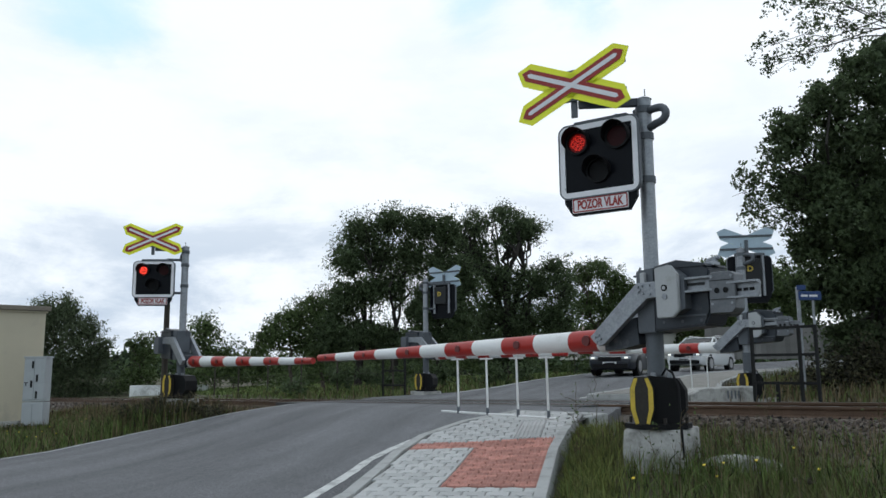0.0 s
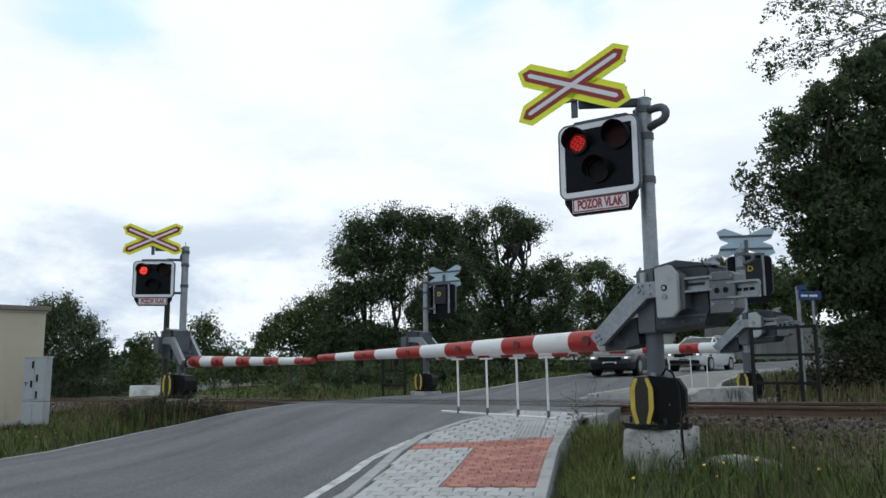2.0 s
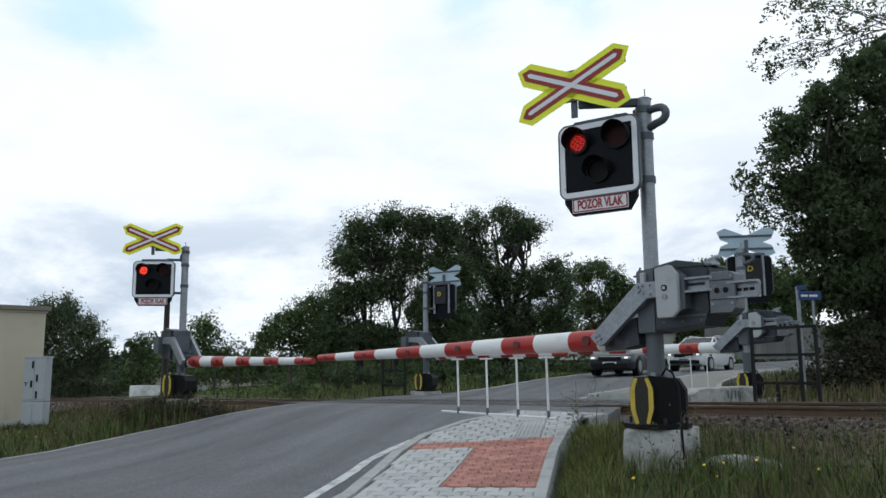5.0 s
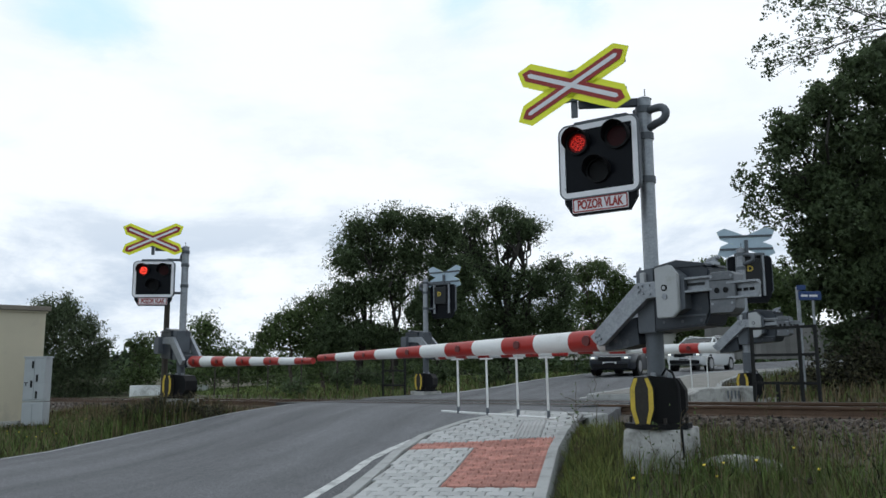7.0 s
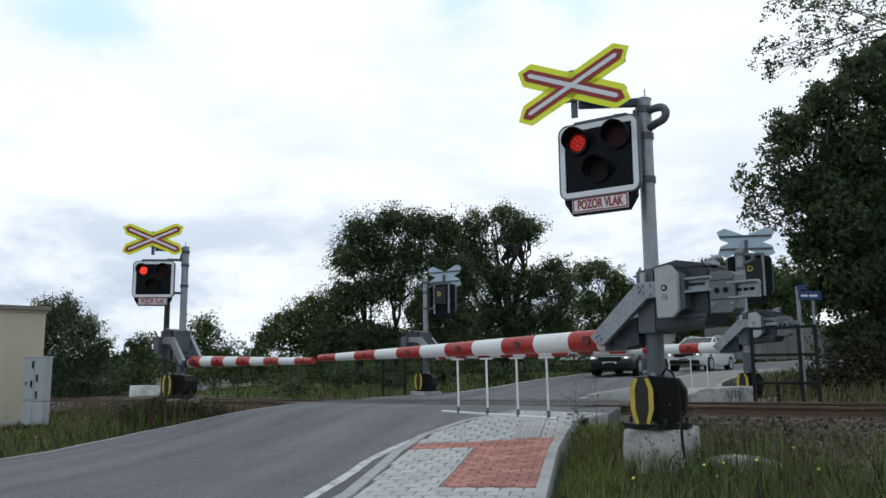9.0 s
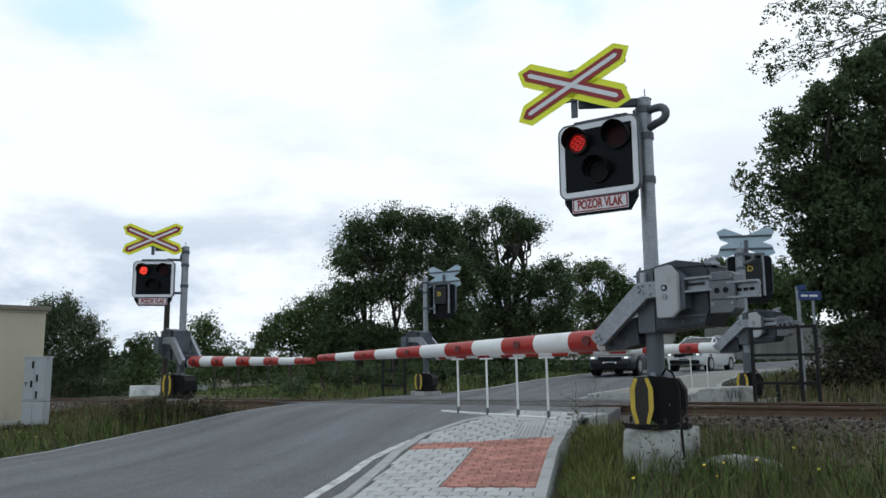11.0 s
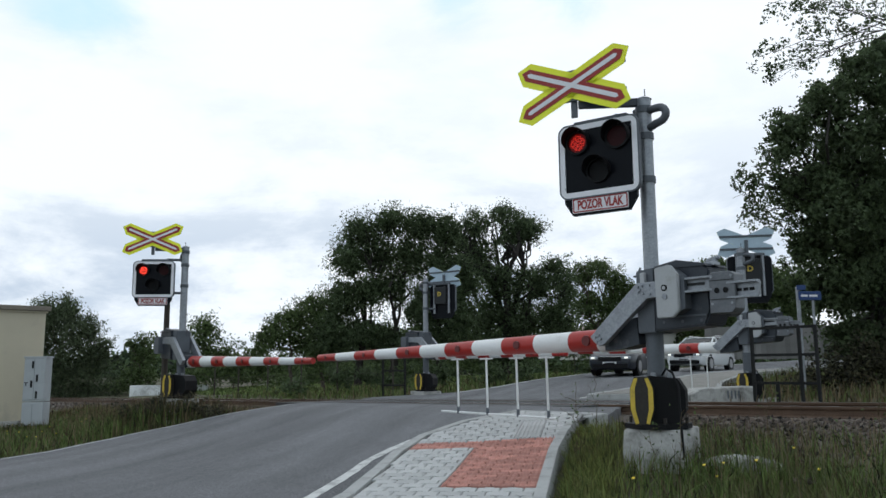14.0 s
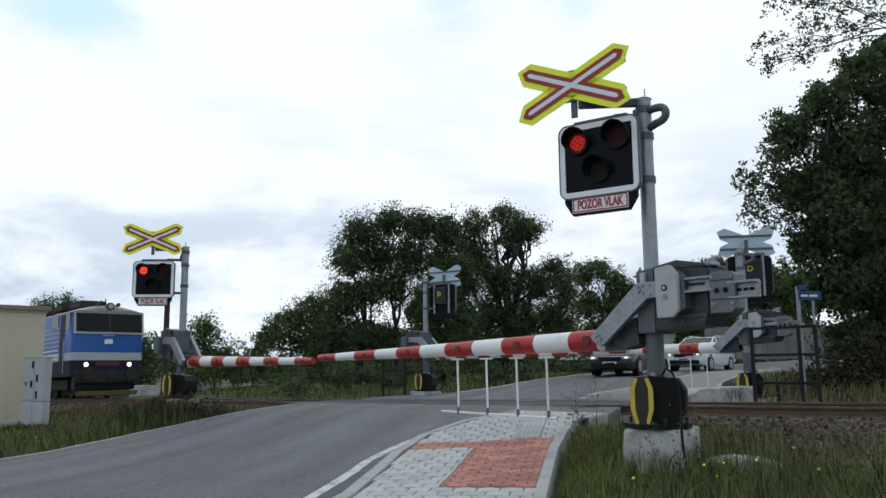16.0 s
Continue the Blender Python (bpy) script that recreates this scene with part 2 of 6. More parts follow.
def cyl(bm, a, b, r, r2=None, n=16, cap=True, mi=0):
    """A round bar from a to b."""
    a, b = Vector(a), Vector(b)
    d = b - a
    m = Matrix.Translation((a + b) / 2) @ d.to_track_quat("Z", "Y").to_matrix().to_4x4()
    g = bmesh.ops.create_cone(bm, cap_ends=cap, segments=n, radius1=r, radius2=r if r2 is None else r2, depth=d.length, matrix=m)["verts"]
    if mi:
        for f in {f for v in g for f in v.link_faces}:
            f.material_index = mi
    return bm


def tube(bm, pts, r, n=10):
    """A bent round bar along points; r may be a list."""
    pts = [Vector(p) for p in pts]
    rs = r if isinstance(r, (list, tuple)) else [r] * len(pts)
    rings = []
    side = None
    for i, p in enumerate(pts):
        d = (pts[min(i + 1, len(pts) - 1)] - pts[max(i - 1, 0)]).normalized()
        if side is None:
            side = d.orthogonal().normalized()
        side = (side - d * side.dot(d)).normalized()
        up = d.cross(side)
        rings.append([bm.verts.new(p + rs[i] * (math.cos(2 * math.pi * k / n) * side + math.sin(2 * math.pi * k / n) * up)) for k in range(n)])
    for a, b in zip(rings, rings[1:]):
        for k in range(n):
            bm.faces.new((a[k], a[(k + 1) % n], b[(k + 1) % n], b[k]))
    bm.faces.new(rings[0][::-1]); bm.faces.new(rings[-1])
    return bm


def slab(bm, outline, y0, y1, mi=0):
    """A prism of an outline in the xz plane from y0 to y1."""
    a = [bm.verts.new((x, y0, z)) for x, z in outline]
    b = [bm.verts.new((x, y1, z)) for x, z in outline]
    fs = [bm.faces.new(a), bm.faces.new(b[::-1])]
    for i in range(len(a)):
        j = (i + 1) % len(a)
        fs.append(bm.faces.new((a[j], a[i], b[i], b[j])))
    for f in fs:
        f.material_index = mi
    bmesh.ops.recalc_face_normals(bm, faces=fs)
    return bm


def rounded(w, h, r, n=5, cx=0.0, cz=0.0):
    """A rounded rectangle, as points of the xz plane."""
    pts = []
    for sx, sz, a0 in ((1, 1, 0), (-1, 1, 90), (-1, -1, 180), (1, -1, 270)):
        for i in range(n + 1):
            a = radians(a0 + 90 * i / n)
            pts.append((cx + sx * (w / 2 - r) + r * math.cos(a), cz + sz * (h / 2 - r) + r * math.sin(a)))
    return pts


def ring(bm, outer, inner, y0, y1, mi=0):
    """A frame between two outlines of equal length in the xz plane."""
    n = len(outer)
    vs = [[bm.verts.new((x, y, z)) for x, z in o] for o in (outer, inner) for y in (y0, y1)]
    fs = []
    for i in range(n):
        j = (i + 1) % n
        for a, b in ((0, 2), (2, 3), (3, 1), (1, 0)):
            fs.append(bm.faces.new((vs[a][i], vs[a][j], vs[b][j], vs[b][i])))
    for f in fs:
        f.material_index = mi
    bmesh.ops.recalc_face_normals(bm, faces=fs)
    return bm


# ---- the lie of the land: a track that climbs, a road that humps over it ----
U, N = Vector((0.656, -0.755, 0)), Vector((0.755, 0.656, 0))
P0 = Vector((2.6, 13.6, 0))
RAIL_NEAR, RAIL_FAR = 10.85, 12.35
MID = (RAIL_NEAR + RAIL_FAR) / 2
GRADE = 0.0205


def spot(s, p, z=0.0):
    """A point s metres along the track and p metres across it."""
    return U * (s + P0.dot(U)) + N * p + Vector((0, 0, z))


def along(x, y):
    q = Vector((x, y, 0))
    return (q - P0).dot(U), q.dot(N)


def track_z(s):
    return GRADE * max(-420.0, min(60.0, s))


def curve(x, xs, ys):
    return float(np.interp(x, xs, ys))


def road_z(x, y):
    s, p = along(x, y)
    if p < RAIL_NEAR:
        return track_z(s) * max(0.0, 1 - (RAIL_NEAR - p) / 14) - curve(RAIL_NEAR - p, (0, 0.6, 1.5, 2.3, 3.0, 4.4, 5.6, 7, 10, 20), (0.0, 0.0, 0.03, 0.09, 0.17, 0.38, 0.52, 0.63, 0.70, 0.72))
    if p < RAIL_FAR:
        return track_z(s)
    d = p - RAIL_FAR
    rise = curve(d, (0, 1, 4, 7, 10, 15, 21, 26, 35, 60), (0, 0, 0.05, 0.15, 0.29, 0.40, 0.47, 0.64, 1.0, 1.5))
    return track_z(s) * max(0.0, 1 - d / 14) + rise * curve(s, (-34, -17), (0, 1)) - 0.05 * min(1.0, d / 6)


def turf_z(x, y):
    s, p = along(x, y)
    d = RAIL_NEAR - p if p < RAIL_NEAR else max(0.0, p - RAIL_FAR)
    drop = curve(d, (0, 0.7, 1.8, 3, 30), (0.20, 0.26, 0.34, 0.16, 0.13))
    return road_z(x, y) - drop + 0.035 * noise.noise((x * 0.6, y * 0.6, 0)) * min(1, d)


ROAD_LEFT = [(-11.2, -6), (-9.2, 2), (-8.2, 6), (-7.3, 10), (-6.85, 12.4), (-6.4, 14.2), (-6.0, 15.4), (-5.3, 16.4), (-4.7, 17.1), (-3.85, 17.9), (-3.5, 18.6),
             (-3.2, 19.4), (-2.95, 20.0), (-2.5, 21.8), (-2.1, 23.3), (0.3, 24.9), (3, 29.5), (6.6, 35), (11, 40), (17, 45), (29, 52), (60, 70)]
ROAD_RIGHT = [(-2.7, -6), (-1.7, 2), (-1.08, 6), (-0.92, 6.75), (-0.78, 7.68), (-0.56, 9.28), (-0.263, 10.34), (0.103, 10.83), (0.6, 11.27), (1.05, 11.5), (2.1, 10.65),
              (2.42, 11.5), (2.85, 13.0), (3.1, 15.2), (3.15, 17.7), (4.2, 19.8), (5.4, 22), (8.3, 27), (12.5, 32), (18, 37), (30, 44), (61, 62)]
# the footway beside the road: its frame runs along the outer kerb
FOOT_O = Vector((0.69, 6.5, 0))
FOOT_A = Vector((0.196, 0.9806, 0)).normalized()
FOOT_B = Vector((0.9806, -0.196, 0)).normalized()
FOOT = [(-2.55, -6), (-1.58, 2), (-0.96, 6), (-0.66, 7.68), (-0.44, 9.28), (-0.15, 10.28), (0.2, 10.72), (0.64, 11.1), (1.02, 11.34), (1.93, 10.58), (1.42, 9.72), (0.80, 6.7), (-0.15, 2), (-1.9, -6)]
FOOT_LIFT = 0.10


def foot_z(x, y):
    """Top of the footway: it leans less to the side than the road does."""
    return road_z(x, y) + FOOT_LIFT - 0.04 * (Vector((x, y, 0)) - FOOT_O).dot(FOOT_B)


def inside(x, y, poly, grow=0.0):
    """Whether a point lies in a polygon, or within grow of its edge."""
    hit, near = False, False
    if not (min(q[0] for q in poly) - grow <= x <= max(q[0] for q in poly) + grow and min(q[1] for q in poly) - grow <= y <= max(q[1] for q in poly) + grow):
        return False
    for (x0, y0), (x1, y1) in zip(poly, poly[1:] + poly[:1]):
        if (y0 > y) != (y1 > y) and x < (x1 - x0) * (y - y0) / (y1 - y0) + x0:
            hit = not hit
        if grow:
            dx, dy = x1 - x0, y1 - y0
            k = max(0.0, min(1.0, ((x - x0) * dx + (y - y0) * dy) / (dx * dx + dy * dy)))
            near = near or math.hypot(x - x0 - k * dx, y - y0 - k * dy) < grow
    return hit or near


ROAD_POLY = ROAD_LEFT + ROAD_RIGHT[::-1]
FAR_FOOT = [(3.3, 17.6), (4.35, 19.7), (5.55, 21.9), (8.45, 26.8), (12.7, 31.8), (13.9, 30.9), (9.9, 26.0), (7.2, 21.2), (6.3, 18.6), (5.1, 16.0)]


# ---- cloud layer: a far shell of drifting broken overcast ----
def build_clouds():
    m = bpy.data.materials.new("clouds")
    m.use_nodes = True
    m.cycles.emission_sampling = "NONE"
    n, l = m.node_tree.nodes, m.node_tree.links
    n.clear()
    out, em = n.new("ShaderNodeOutputMaterial"), n.new("ShaderNodeEmission")
    l.new(em.outputs[0], out.inputs["Surface"])
    co = n.new("ShaderNodeTexCoord")
    nrm = n.new("ShaderNodeVectorMath"); nrm.operation = "NORMALIZE"
    l.new(co.outputs["Object"], nrm.inputs[0])

    def tex(scale, detail, rough, stretch, seed):
        mp = n.new("ShaderNodeMapping")
        mp.inputs["Scale"].default_value, mp.inputs["Location"].default_value = stretch, (seed, seed * 0.7, 0)
        l.new(nrm.outputs[0], mp.inputs["Vector"])
        t = n.new("ShaderNodeTexNoise")
        t.inputs["Scale"].default_value, t.inputs["Detail"].default_value, t.inputs["Roughness"].default_value = scale, detail, rough
        t.inputs["Distortion"].default_value = 0.3
        l.new(mp.outputs[0], t.inputs["Vector"])
        return t.outputs["Fac"]

    def ramp(v, a, b, lo=0.0, hi=1.0):
        r = n.new("ShaderNodeMapRange")
        r.interpolation_type = "SMOOTHSTEP"
        for k, x in (("From Min", a), ("From Max", b), ("To Min", lo), ("To Max", hi)):
            r.inputs[k].default_value = x
        l.new(v, r.inputs["Value"])
        return r.outputs[0]

    def maths(op, a, b):
        x = n.new("ShaderNodeMath"); x.operation = op
        for i, v in enumerate((a, b)):
            if isinstance(v, (int, float)):
                x.inputs[i].default_value = v
            else:
                l.new(v, x.inputs[i])
        return x.outputs[0]

    def mix(f, a, b):
        x = n.new("ShaderNodeMix"); x.data_type = "RGBA"
        for k, v in (("Factor", f), ("A", a), ("B", b)):
            if isinstance(v, tuple):
                x.inputs[k].default_value = (*v, 1)
            else:
                l.new(v, x.inputs[k])
        return x.outputs["Result"]
    sep = n.new("ShaderNodeSeparateXYZ")
    l.new(nrm.outputs[0], sep.inputs[0])
    bands = tex(2.6, 9, 0.6, (1, 1, 3.2), 1.3)
    puffs = tex(5.5, 9, 0.62, (1, 1, 1.9), 4.1)
    body = maths("ADD", maths("MULTIPLY", bands, 0.6), maths("MULTIPLY", puffs, 0.4))
    low = ramp(sep.outputs["Z"], 0.05, 0.33, 1.0, 0.0)
    grey = maths("MULTIPLY", ramp(body, 0.44, 0.60), maths("ADD", maths("MULTIPLY", low, 0.72), 0.19))
    col = mix(grey, (1.03, 1.05, 1.10), (0.55, 0.63, 0.76))

    def gap(x, y, z, r):
        d = n.new("ShaderNodeVectorMath"); d.operation = "DISTANCE"
        d.inputs[1].default_value = Vector((x, y, z)).normalized()
        l.new(nrm.outputs[0], d.inputs[0])
        near = ramp(d.outputs["Value"], r, 0.0)
        return maths("MULTIPLY", ramp(maths("ADD", near, maths("MULTIPLY", puffs, 1.6)), 1.25, 2.1), 0.75)
    blue = maths("MAXIMUM", gap(-0.40, 0.86, 0.42, 0.16), maths("MAXIMUM", gap(0.035, 0.90, 0.436, 0.12), gap(0.17, 0.885, 0.430, 0.10)))
    wide = ramp(tex(1.9, 7, 0.6, (1, 1, 2.0), 8.2), 0.60, 0.72, 0.0, 0.8)
    high = ramp(sep.outputs["Z"], 0.50, 0.62)
    blue = maths("MAXIMUM", blue, maths("MULTIPLY", wide, high))
    col = mix(blue, col, (0.60, 0.86, 0.98))
    l.new(col, em.inputs["Color"])
    em.inputs["Strength"].default_value = 1.0
    bm = bmesh.new()
    R = 2400
    rows = []
    for e in np.linspace(-4, 90, 20):
        rows.append([bm.verts.new((R * math.cos(radians(e)) * math.sin(radians(a)), R * math.cos(radians(e)) * math.cos(radians(a)), R * math.sin(radians(e)))) for a in np.linspace(-70, 70, 25)])
    for a, b in zip(rows, rows[1:]):
        for i in range(24):
            bm.faces.new((a[i], b[i], b[i + 1], a[i + 1]))
    bmesh.ops.remove_doubles(bm, verts=bm.verts, dist=0.01)
    ob = part("backdrop", bm, m, None, smooth=True)
    return tagged(ob, "bright broken overcast sky with small blue gaps", "sky", kind="structure")


clouds = build_clouds()


# ---- ground, road, footway, track ----
def steps(near, far, d, k=1.25):
    a, out = near, [near]
    while a < far:
        d *= k
        a += d
        out.append(a)
    return out


def ground_z(x, y):
    z = turf_z(x, y)
    if -13 < x < 62 and -8 < y < 72:
        if inside(x, y, ROAD_POLY, 0.25) or inside(x, y, FOOT, 0.2) or inside(x, y, FAR_FOOT, 0.2):
            return min(z, road_z(x, y) - 0.14)
    return z


def build_ground():
    xs = [-v for v in steps(14, 2500, 0.4)][::-1] + list(np.arange(-13.75, 14, 0.25)) + steps(14, 2500, 0.4)
    ys = [-v for v in steps(2, 2500, 0.6)][::-1] + list(np.arange(-1.75, 26, 0.25)) + steps(26, 2800, 0.4)
    bm = bmesh.new()
    g = [[bm.verts.new((x, y, ground_z(x, y))) for x in xs] for y in ys]
    for i in range(len(ys) - 1):
        for j in range(len(xs) - 1):
            bm.faces.new((g[i][j], g[i][j + 1], g[i + 1][j + 1], g[i + 1][j]))
    tagged(part("ground", bm, M["soil"], None, smooth=True), "rough green and brown turf beside the railway", "ground", kind="structure")


def resample(pts, k):
    out = []
    for a, b in zip(pts, pts[1:]):
        out += [(a[0] + (b[0] - a[0]) * i / k, a[1] + (b[1] - a[1]) * i / k) for i in range(k)]
    return out + [pts[-1]]


def build_road():
    bm = bmesh.new()
    rows = []
    for a, b in zip(resample(ROAD_LEFT, 5), resample(ROAD_RIGHT, 5)):
        row = []
        for i in range(15):
            x, y = a[0] + (b[0] - a[0]) * i / 14, a[1] + (b[1] - a[1]) * i / 14
            p = along(x, y)[1]
            row.append(bm.verts.new((x, y, road_z(x, y) - (0.04 if RAIL_NEAR - 0.7 < p < RAIL_FAR + 0.7 else 0))))
        rows.append(row)
    for r, q in zip(rows, rows[1:]):
        for j in range(14):
            bm.faces.new((r[j], r[j + 1], q[j + 1], q[j]))
    # the side of the road body
    for e in [e for e in bm.edges if e.is_boundary]:
        u, w = e.verts
        if u.co.y > -5 and w.co.y > -5:
            lo = [bm.verts.new(v.co - Vector((0, 0, 0.45))) for v in (u, w)]
            bm.faces.new((u, w, lo[1], lo[0]))
    road = tagged(part("road", bm, M["asphalt"], None, smooth=True), "worn grey asphalt road rising over the railway", "road", kind="structure")
    # white edge lines
    for pts, off, a0, a1, name in (([(-2.6, 2.4), (-2.0, 4.8), (-1.28, 7.77), (-1.11, 8.56), (-0.92, 9.65), (-0.64, 10.45), (-0.42, 10.85)], -0.0, 0, 6, "edge_line"), (ROAD_LEFT, 0.12, 2, 10, "edge_line"), (ROAD_RIGHT, -0.15, 14, 18, "edge_line"), (ROAD_LEFT, 0.15, 15, 19, "edge_line")):
        bm = bmesh.new()
        line = resample(pts[a0:a1 + 1], 6)
        wide = 0.05 if off == 0.12 else 0.13
        prev = None
        for i, q in enumerate(line):
            d = Vector(line[min(i + 1, len(line) - 1)]) - Vector(line[max(i - 1, 0)])
            d.normalize()
            side = Vector((d.y, -d.x))
            w = wide * (1 + 0.25 * noise.noise((i * 0.9, off, 3)))
            ends = [Vector(q) + side * (off - w / 2), Vector(q) + side * (off + w / 2)]
            vs = [bm.verts.new((e.x, e.y, road_z(e.x, e.y) + 0.006)) for e in ends]
            if prev:
                bm.faces.new((prev[0], prev[1], vs[1], vs[0]))
            prev = vs
        part(name, bm, M["paint_line"], road, "worn white painted line")


def kerb_run(name, pts, width, lift, parent, length=1.0, drop=0.25, top=road_z):
    """Kerb stones one after another along a line, each a bevelled block."""
    line = resample(pts, 12)
    run, stones = 0.0, [[Vector(line[0])]]
    for a, b in zip(line, line[1:]):
        run += (Vector(b) - Vector(a)).length
        stones[-1].append(Vector(b))
        if run > length:
            run = 0.0
            stones.append([Vector(b)])
    for st in stones:
        if len(st) < 2:
            continue
        a, b = st[0], st[-1]
        d = (b - a).normalized()
        a, b = a + d * 0.004, b - d * 0.004
        side = Vector((d.y, -d.x)) * width
        bm = bmesh.new()
        lo, hi = [], []
        e = 0.015
        for q in (a, a + side, b + side, b):
            z = top(q.x, q.y)
            lo.append(bm.verts.new((q.x, q.y, z - drop)))
        c = (a + b + side) / 2
        mid = []
        for q in (a, a + side, b + side, b):
            z = top(q.x, q.y) + lift
            mid.append(bm.verts.new((q.x, q.y, z - e)))
            k = q + (c - q).normalized() * e * 1.4
            hi.append(bm.verts.new((k.x, k.y, z)))
        for A, B in ((lo, mid), (mid, hi)):
            for i in range(4):
                j = (i + 1) % 4
                bm.faces.new((A[i], A[j], B[j], B[i]))
        bm.faces.new(hi)
        bmesh.ops.recalc_face_normals(bm, faces=bm.faces)
        part("kerb_stone", bm, M["kerb"], parent)


def paver_mesh(name, w, d, material, bone=0.0, knobs=(0, 0)):
    """One paving block, its top at z = 0, with a bevelled rim; bone: waist and horns of the interlocking shape."""
    g = 0.009
    w, d = w - g, d - g
    if bone:
        o = [(-w / 2, -d / 2), (-w * 0.28, -d / 2 - 0), (-w * 0.18, -d / 2 + bone), (w * 0.18, -d / 2 + bone), (w * 0.28, -d / 2), (w / 2, -d / 2),
             (w / 2, d / 2), (w * 0.28, d / 2), (w * 0.18, d / 2 + bone), (-w * 0.18, d / 2 + bone), (-w * 0.28, d / 2), (-w / 2, d / 2)]
    else:
        o = [(-w / 2, -d / 2), (w / 2, -d / 2), (w / 2, d / 2), (-w / 2, d / 2)]
    bm = bmesh.new()
    e = 0.006
    top = [bm.verts.new((x * (1 - 2 * e / w), y * (1 - 2 * e / d), 0)) for x, y in o]
    mid = [bm.verts.new((x, y, -e)) for x, y in o]
    low = [bm.verts.new((x, y, -0.05)) for x, y in o]
    bm.faces.new(top)
    for A, B in ((mid, top), (low, mid)):
        for i in range(len(o)):
            j = (i + 1) % len(o)
            bm.faces.new((A[i], A[j], B[j], B[i]))
    for i in range(knobs[0]):
        for j in range(knobs[1]):
            x, y, r = (i + 0.5) / knobs[0] * w - w / 2, (j + 0.5) / knobs[1] * d - d / 2, 0.013
            b = [bm.verts.new((x + r * dx, y + r * dy, 0.0005)) for dx, dy in ((-1, -1), (1, -1), (1, 1), (-1, 1))]
            t = [bm.verts.new((x + r * 0.5 * dx, y + r * 0.5 * dy, 0.006)) for dx, dy in ((-1, -1), (1, -1), (1, 1), (-1, 1))]
            bm.faces.new(t)
            for a in range(4):
                bm.faces.new((b[a], b[(a + 1) % 4], t[(a + 1) % 4], t[a]))
    return finish(name, bm, material)


def foot_spot(a, b):
    q = FOOT_O + FOOT_A * a + FOOT_B * b
    return q.x, q.y


def build_footway():
    base = new("pavement")
    tagged(base, "footway of grey and red concrete blocks with kerbs", "pavement", kind="structure")
    # bed
    bm = bmesh.new()
    left = resample(FOOT[:9], 10)
    right = resample([FOOT[13], FOOT[12], FOOT[11], FOOT[10], FOOT[9]], 20)
    rows = []
    for a, b in zip(left, right):
        rows.append([bm.verts.new((a[0] + (b[0] - a[0]) * i / 10, a[1] + (b[1] - a[1]) * i / 10,
                                   foot_z(a[0] + (b[0] - a[0]) * i / 10, a[1] + (b[1] - a[1]) * i / 10) - 0.026)) for i in range(11)])
    for r, q in zip(rows, rows[1:]):
        for j in range(10):
            bm.faces.new((r[j], r[j + 1], q[j + 1], q[j]))
    part("joint_bed", bm, M["joint"], base, smooth=True)
    kerb_run("kerb", ROAD_RIGHT[:10], 0.12, 0.008, base, 1.0, 0.4, foot_z)
    kerb_run("kerb", [(-1.95, -6), (-0.3, 2), (0.695, 6.5), (1.065, 8.45), (1.24, 9.23), (1.44, 9.8), (1.70, 10.62)], 0.105, 0.012, base, 1.0, 0.4, foot_z)
    kerb_run("kerb", [(1.06, 11.5), (2.1, 10.65)], 0.12, 0.0, base, 1.0, 0.3, foot_z)
    kerb_run("kerb", [(1.80, 10.5), (2.08, 10.68)], 0.12, 0.0, base, 1.0, 0.3, foot_z)
    grey = paver_mesh("paver", 0.2, 0.165, M["paver"], 0.02)
    redm = paver_mesh("paver", 0.2, 0.1, M["paver_red"], 0, (4, 2))
    poly = [(-1.57, 2), (-0.95, 6), (-0.79, 6.75), (-0.65, 7.68), (-0.43, 9.26), (-0.14, 10.26), (0.2, 10.71), (0.64, 11.1), (1.0, 11.42), (1.95, 10.64), (1.74, 10.58), (1.49, 9.78), (1.30, 9.22), (1.12, 8.44), (0.75, 6.49), (-0.24, 2)]

    def red_at(a, b):
        # broad slab by the outer kerb, a thin strip across, and a second strip further back
        return (0.50 < a < 2.80 and b > -0.86) or (2.41 < a < 2.80) or (-0.5 < a < -0.02 and b < -1.1)

    def lay(mesh, a, b, turn=0.0):
        x, y = foot_spot(a, b)
        h = 0.05
        zx = [foot_z(*foot_spot(a, b + k)) for k in (-h, h)]
        zy = [foot_z(*foot_spot(a + k, b)) for k in (-h, h)]
        tx = Vector((FOOT_B.x, FOOT_B.y, (zx[1] - zx[0]) / (2 * h))).normalized()
        ty = Vector((FOOT_A.x, FOOT_A.y, (zy[1] - zy[0]) / (2 * h))).normalized()
        nz = tx.cross(ty).normalized()
        ty = nz.cross(tx)
        m = Matrix((tx, ty, nz)).transposed().to_4x4()
        m.translation = (x, y, foot_z(x, y) + random.uniform(-0.0015, 0.0015))
        ob = new("paver", mesh)
        ob.parent = base
        ob.matrix_local = m

    def fill(sizes, pitch, a0, a1, fits):
        """Rows of blocks laid in stretcher bond, with cut blocks at the edges."""
        a, k = a0, 0
        while a < a1:
            k += 1
            for i in range(-1, 15):
                b = -0.2 * i - (0.0 if k % 2 else 0.1)
                run = []
                for q in range(5):
                    if q < 4 and fits(a, b - 0.05 * q - 0.012) and fits(a, b - 0.05 * q - 0.038):
                        run.append(q)
                    elif run:
                        lay(sizes[len(run) - 1], a, b - 0.025 * (run[0] + run[-1] + 1))
                        run = []
            a += pitch
    grey_sizes = [paver_mesh("paver", w, 0.165, M["paver"]) for w in (0.05, 0.1, 0.15)] + [grey]
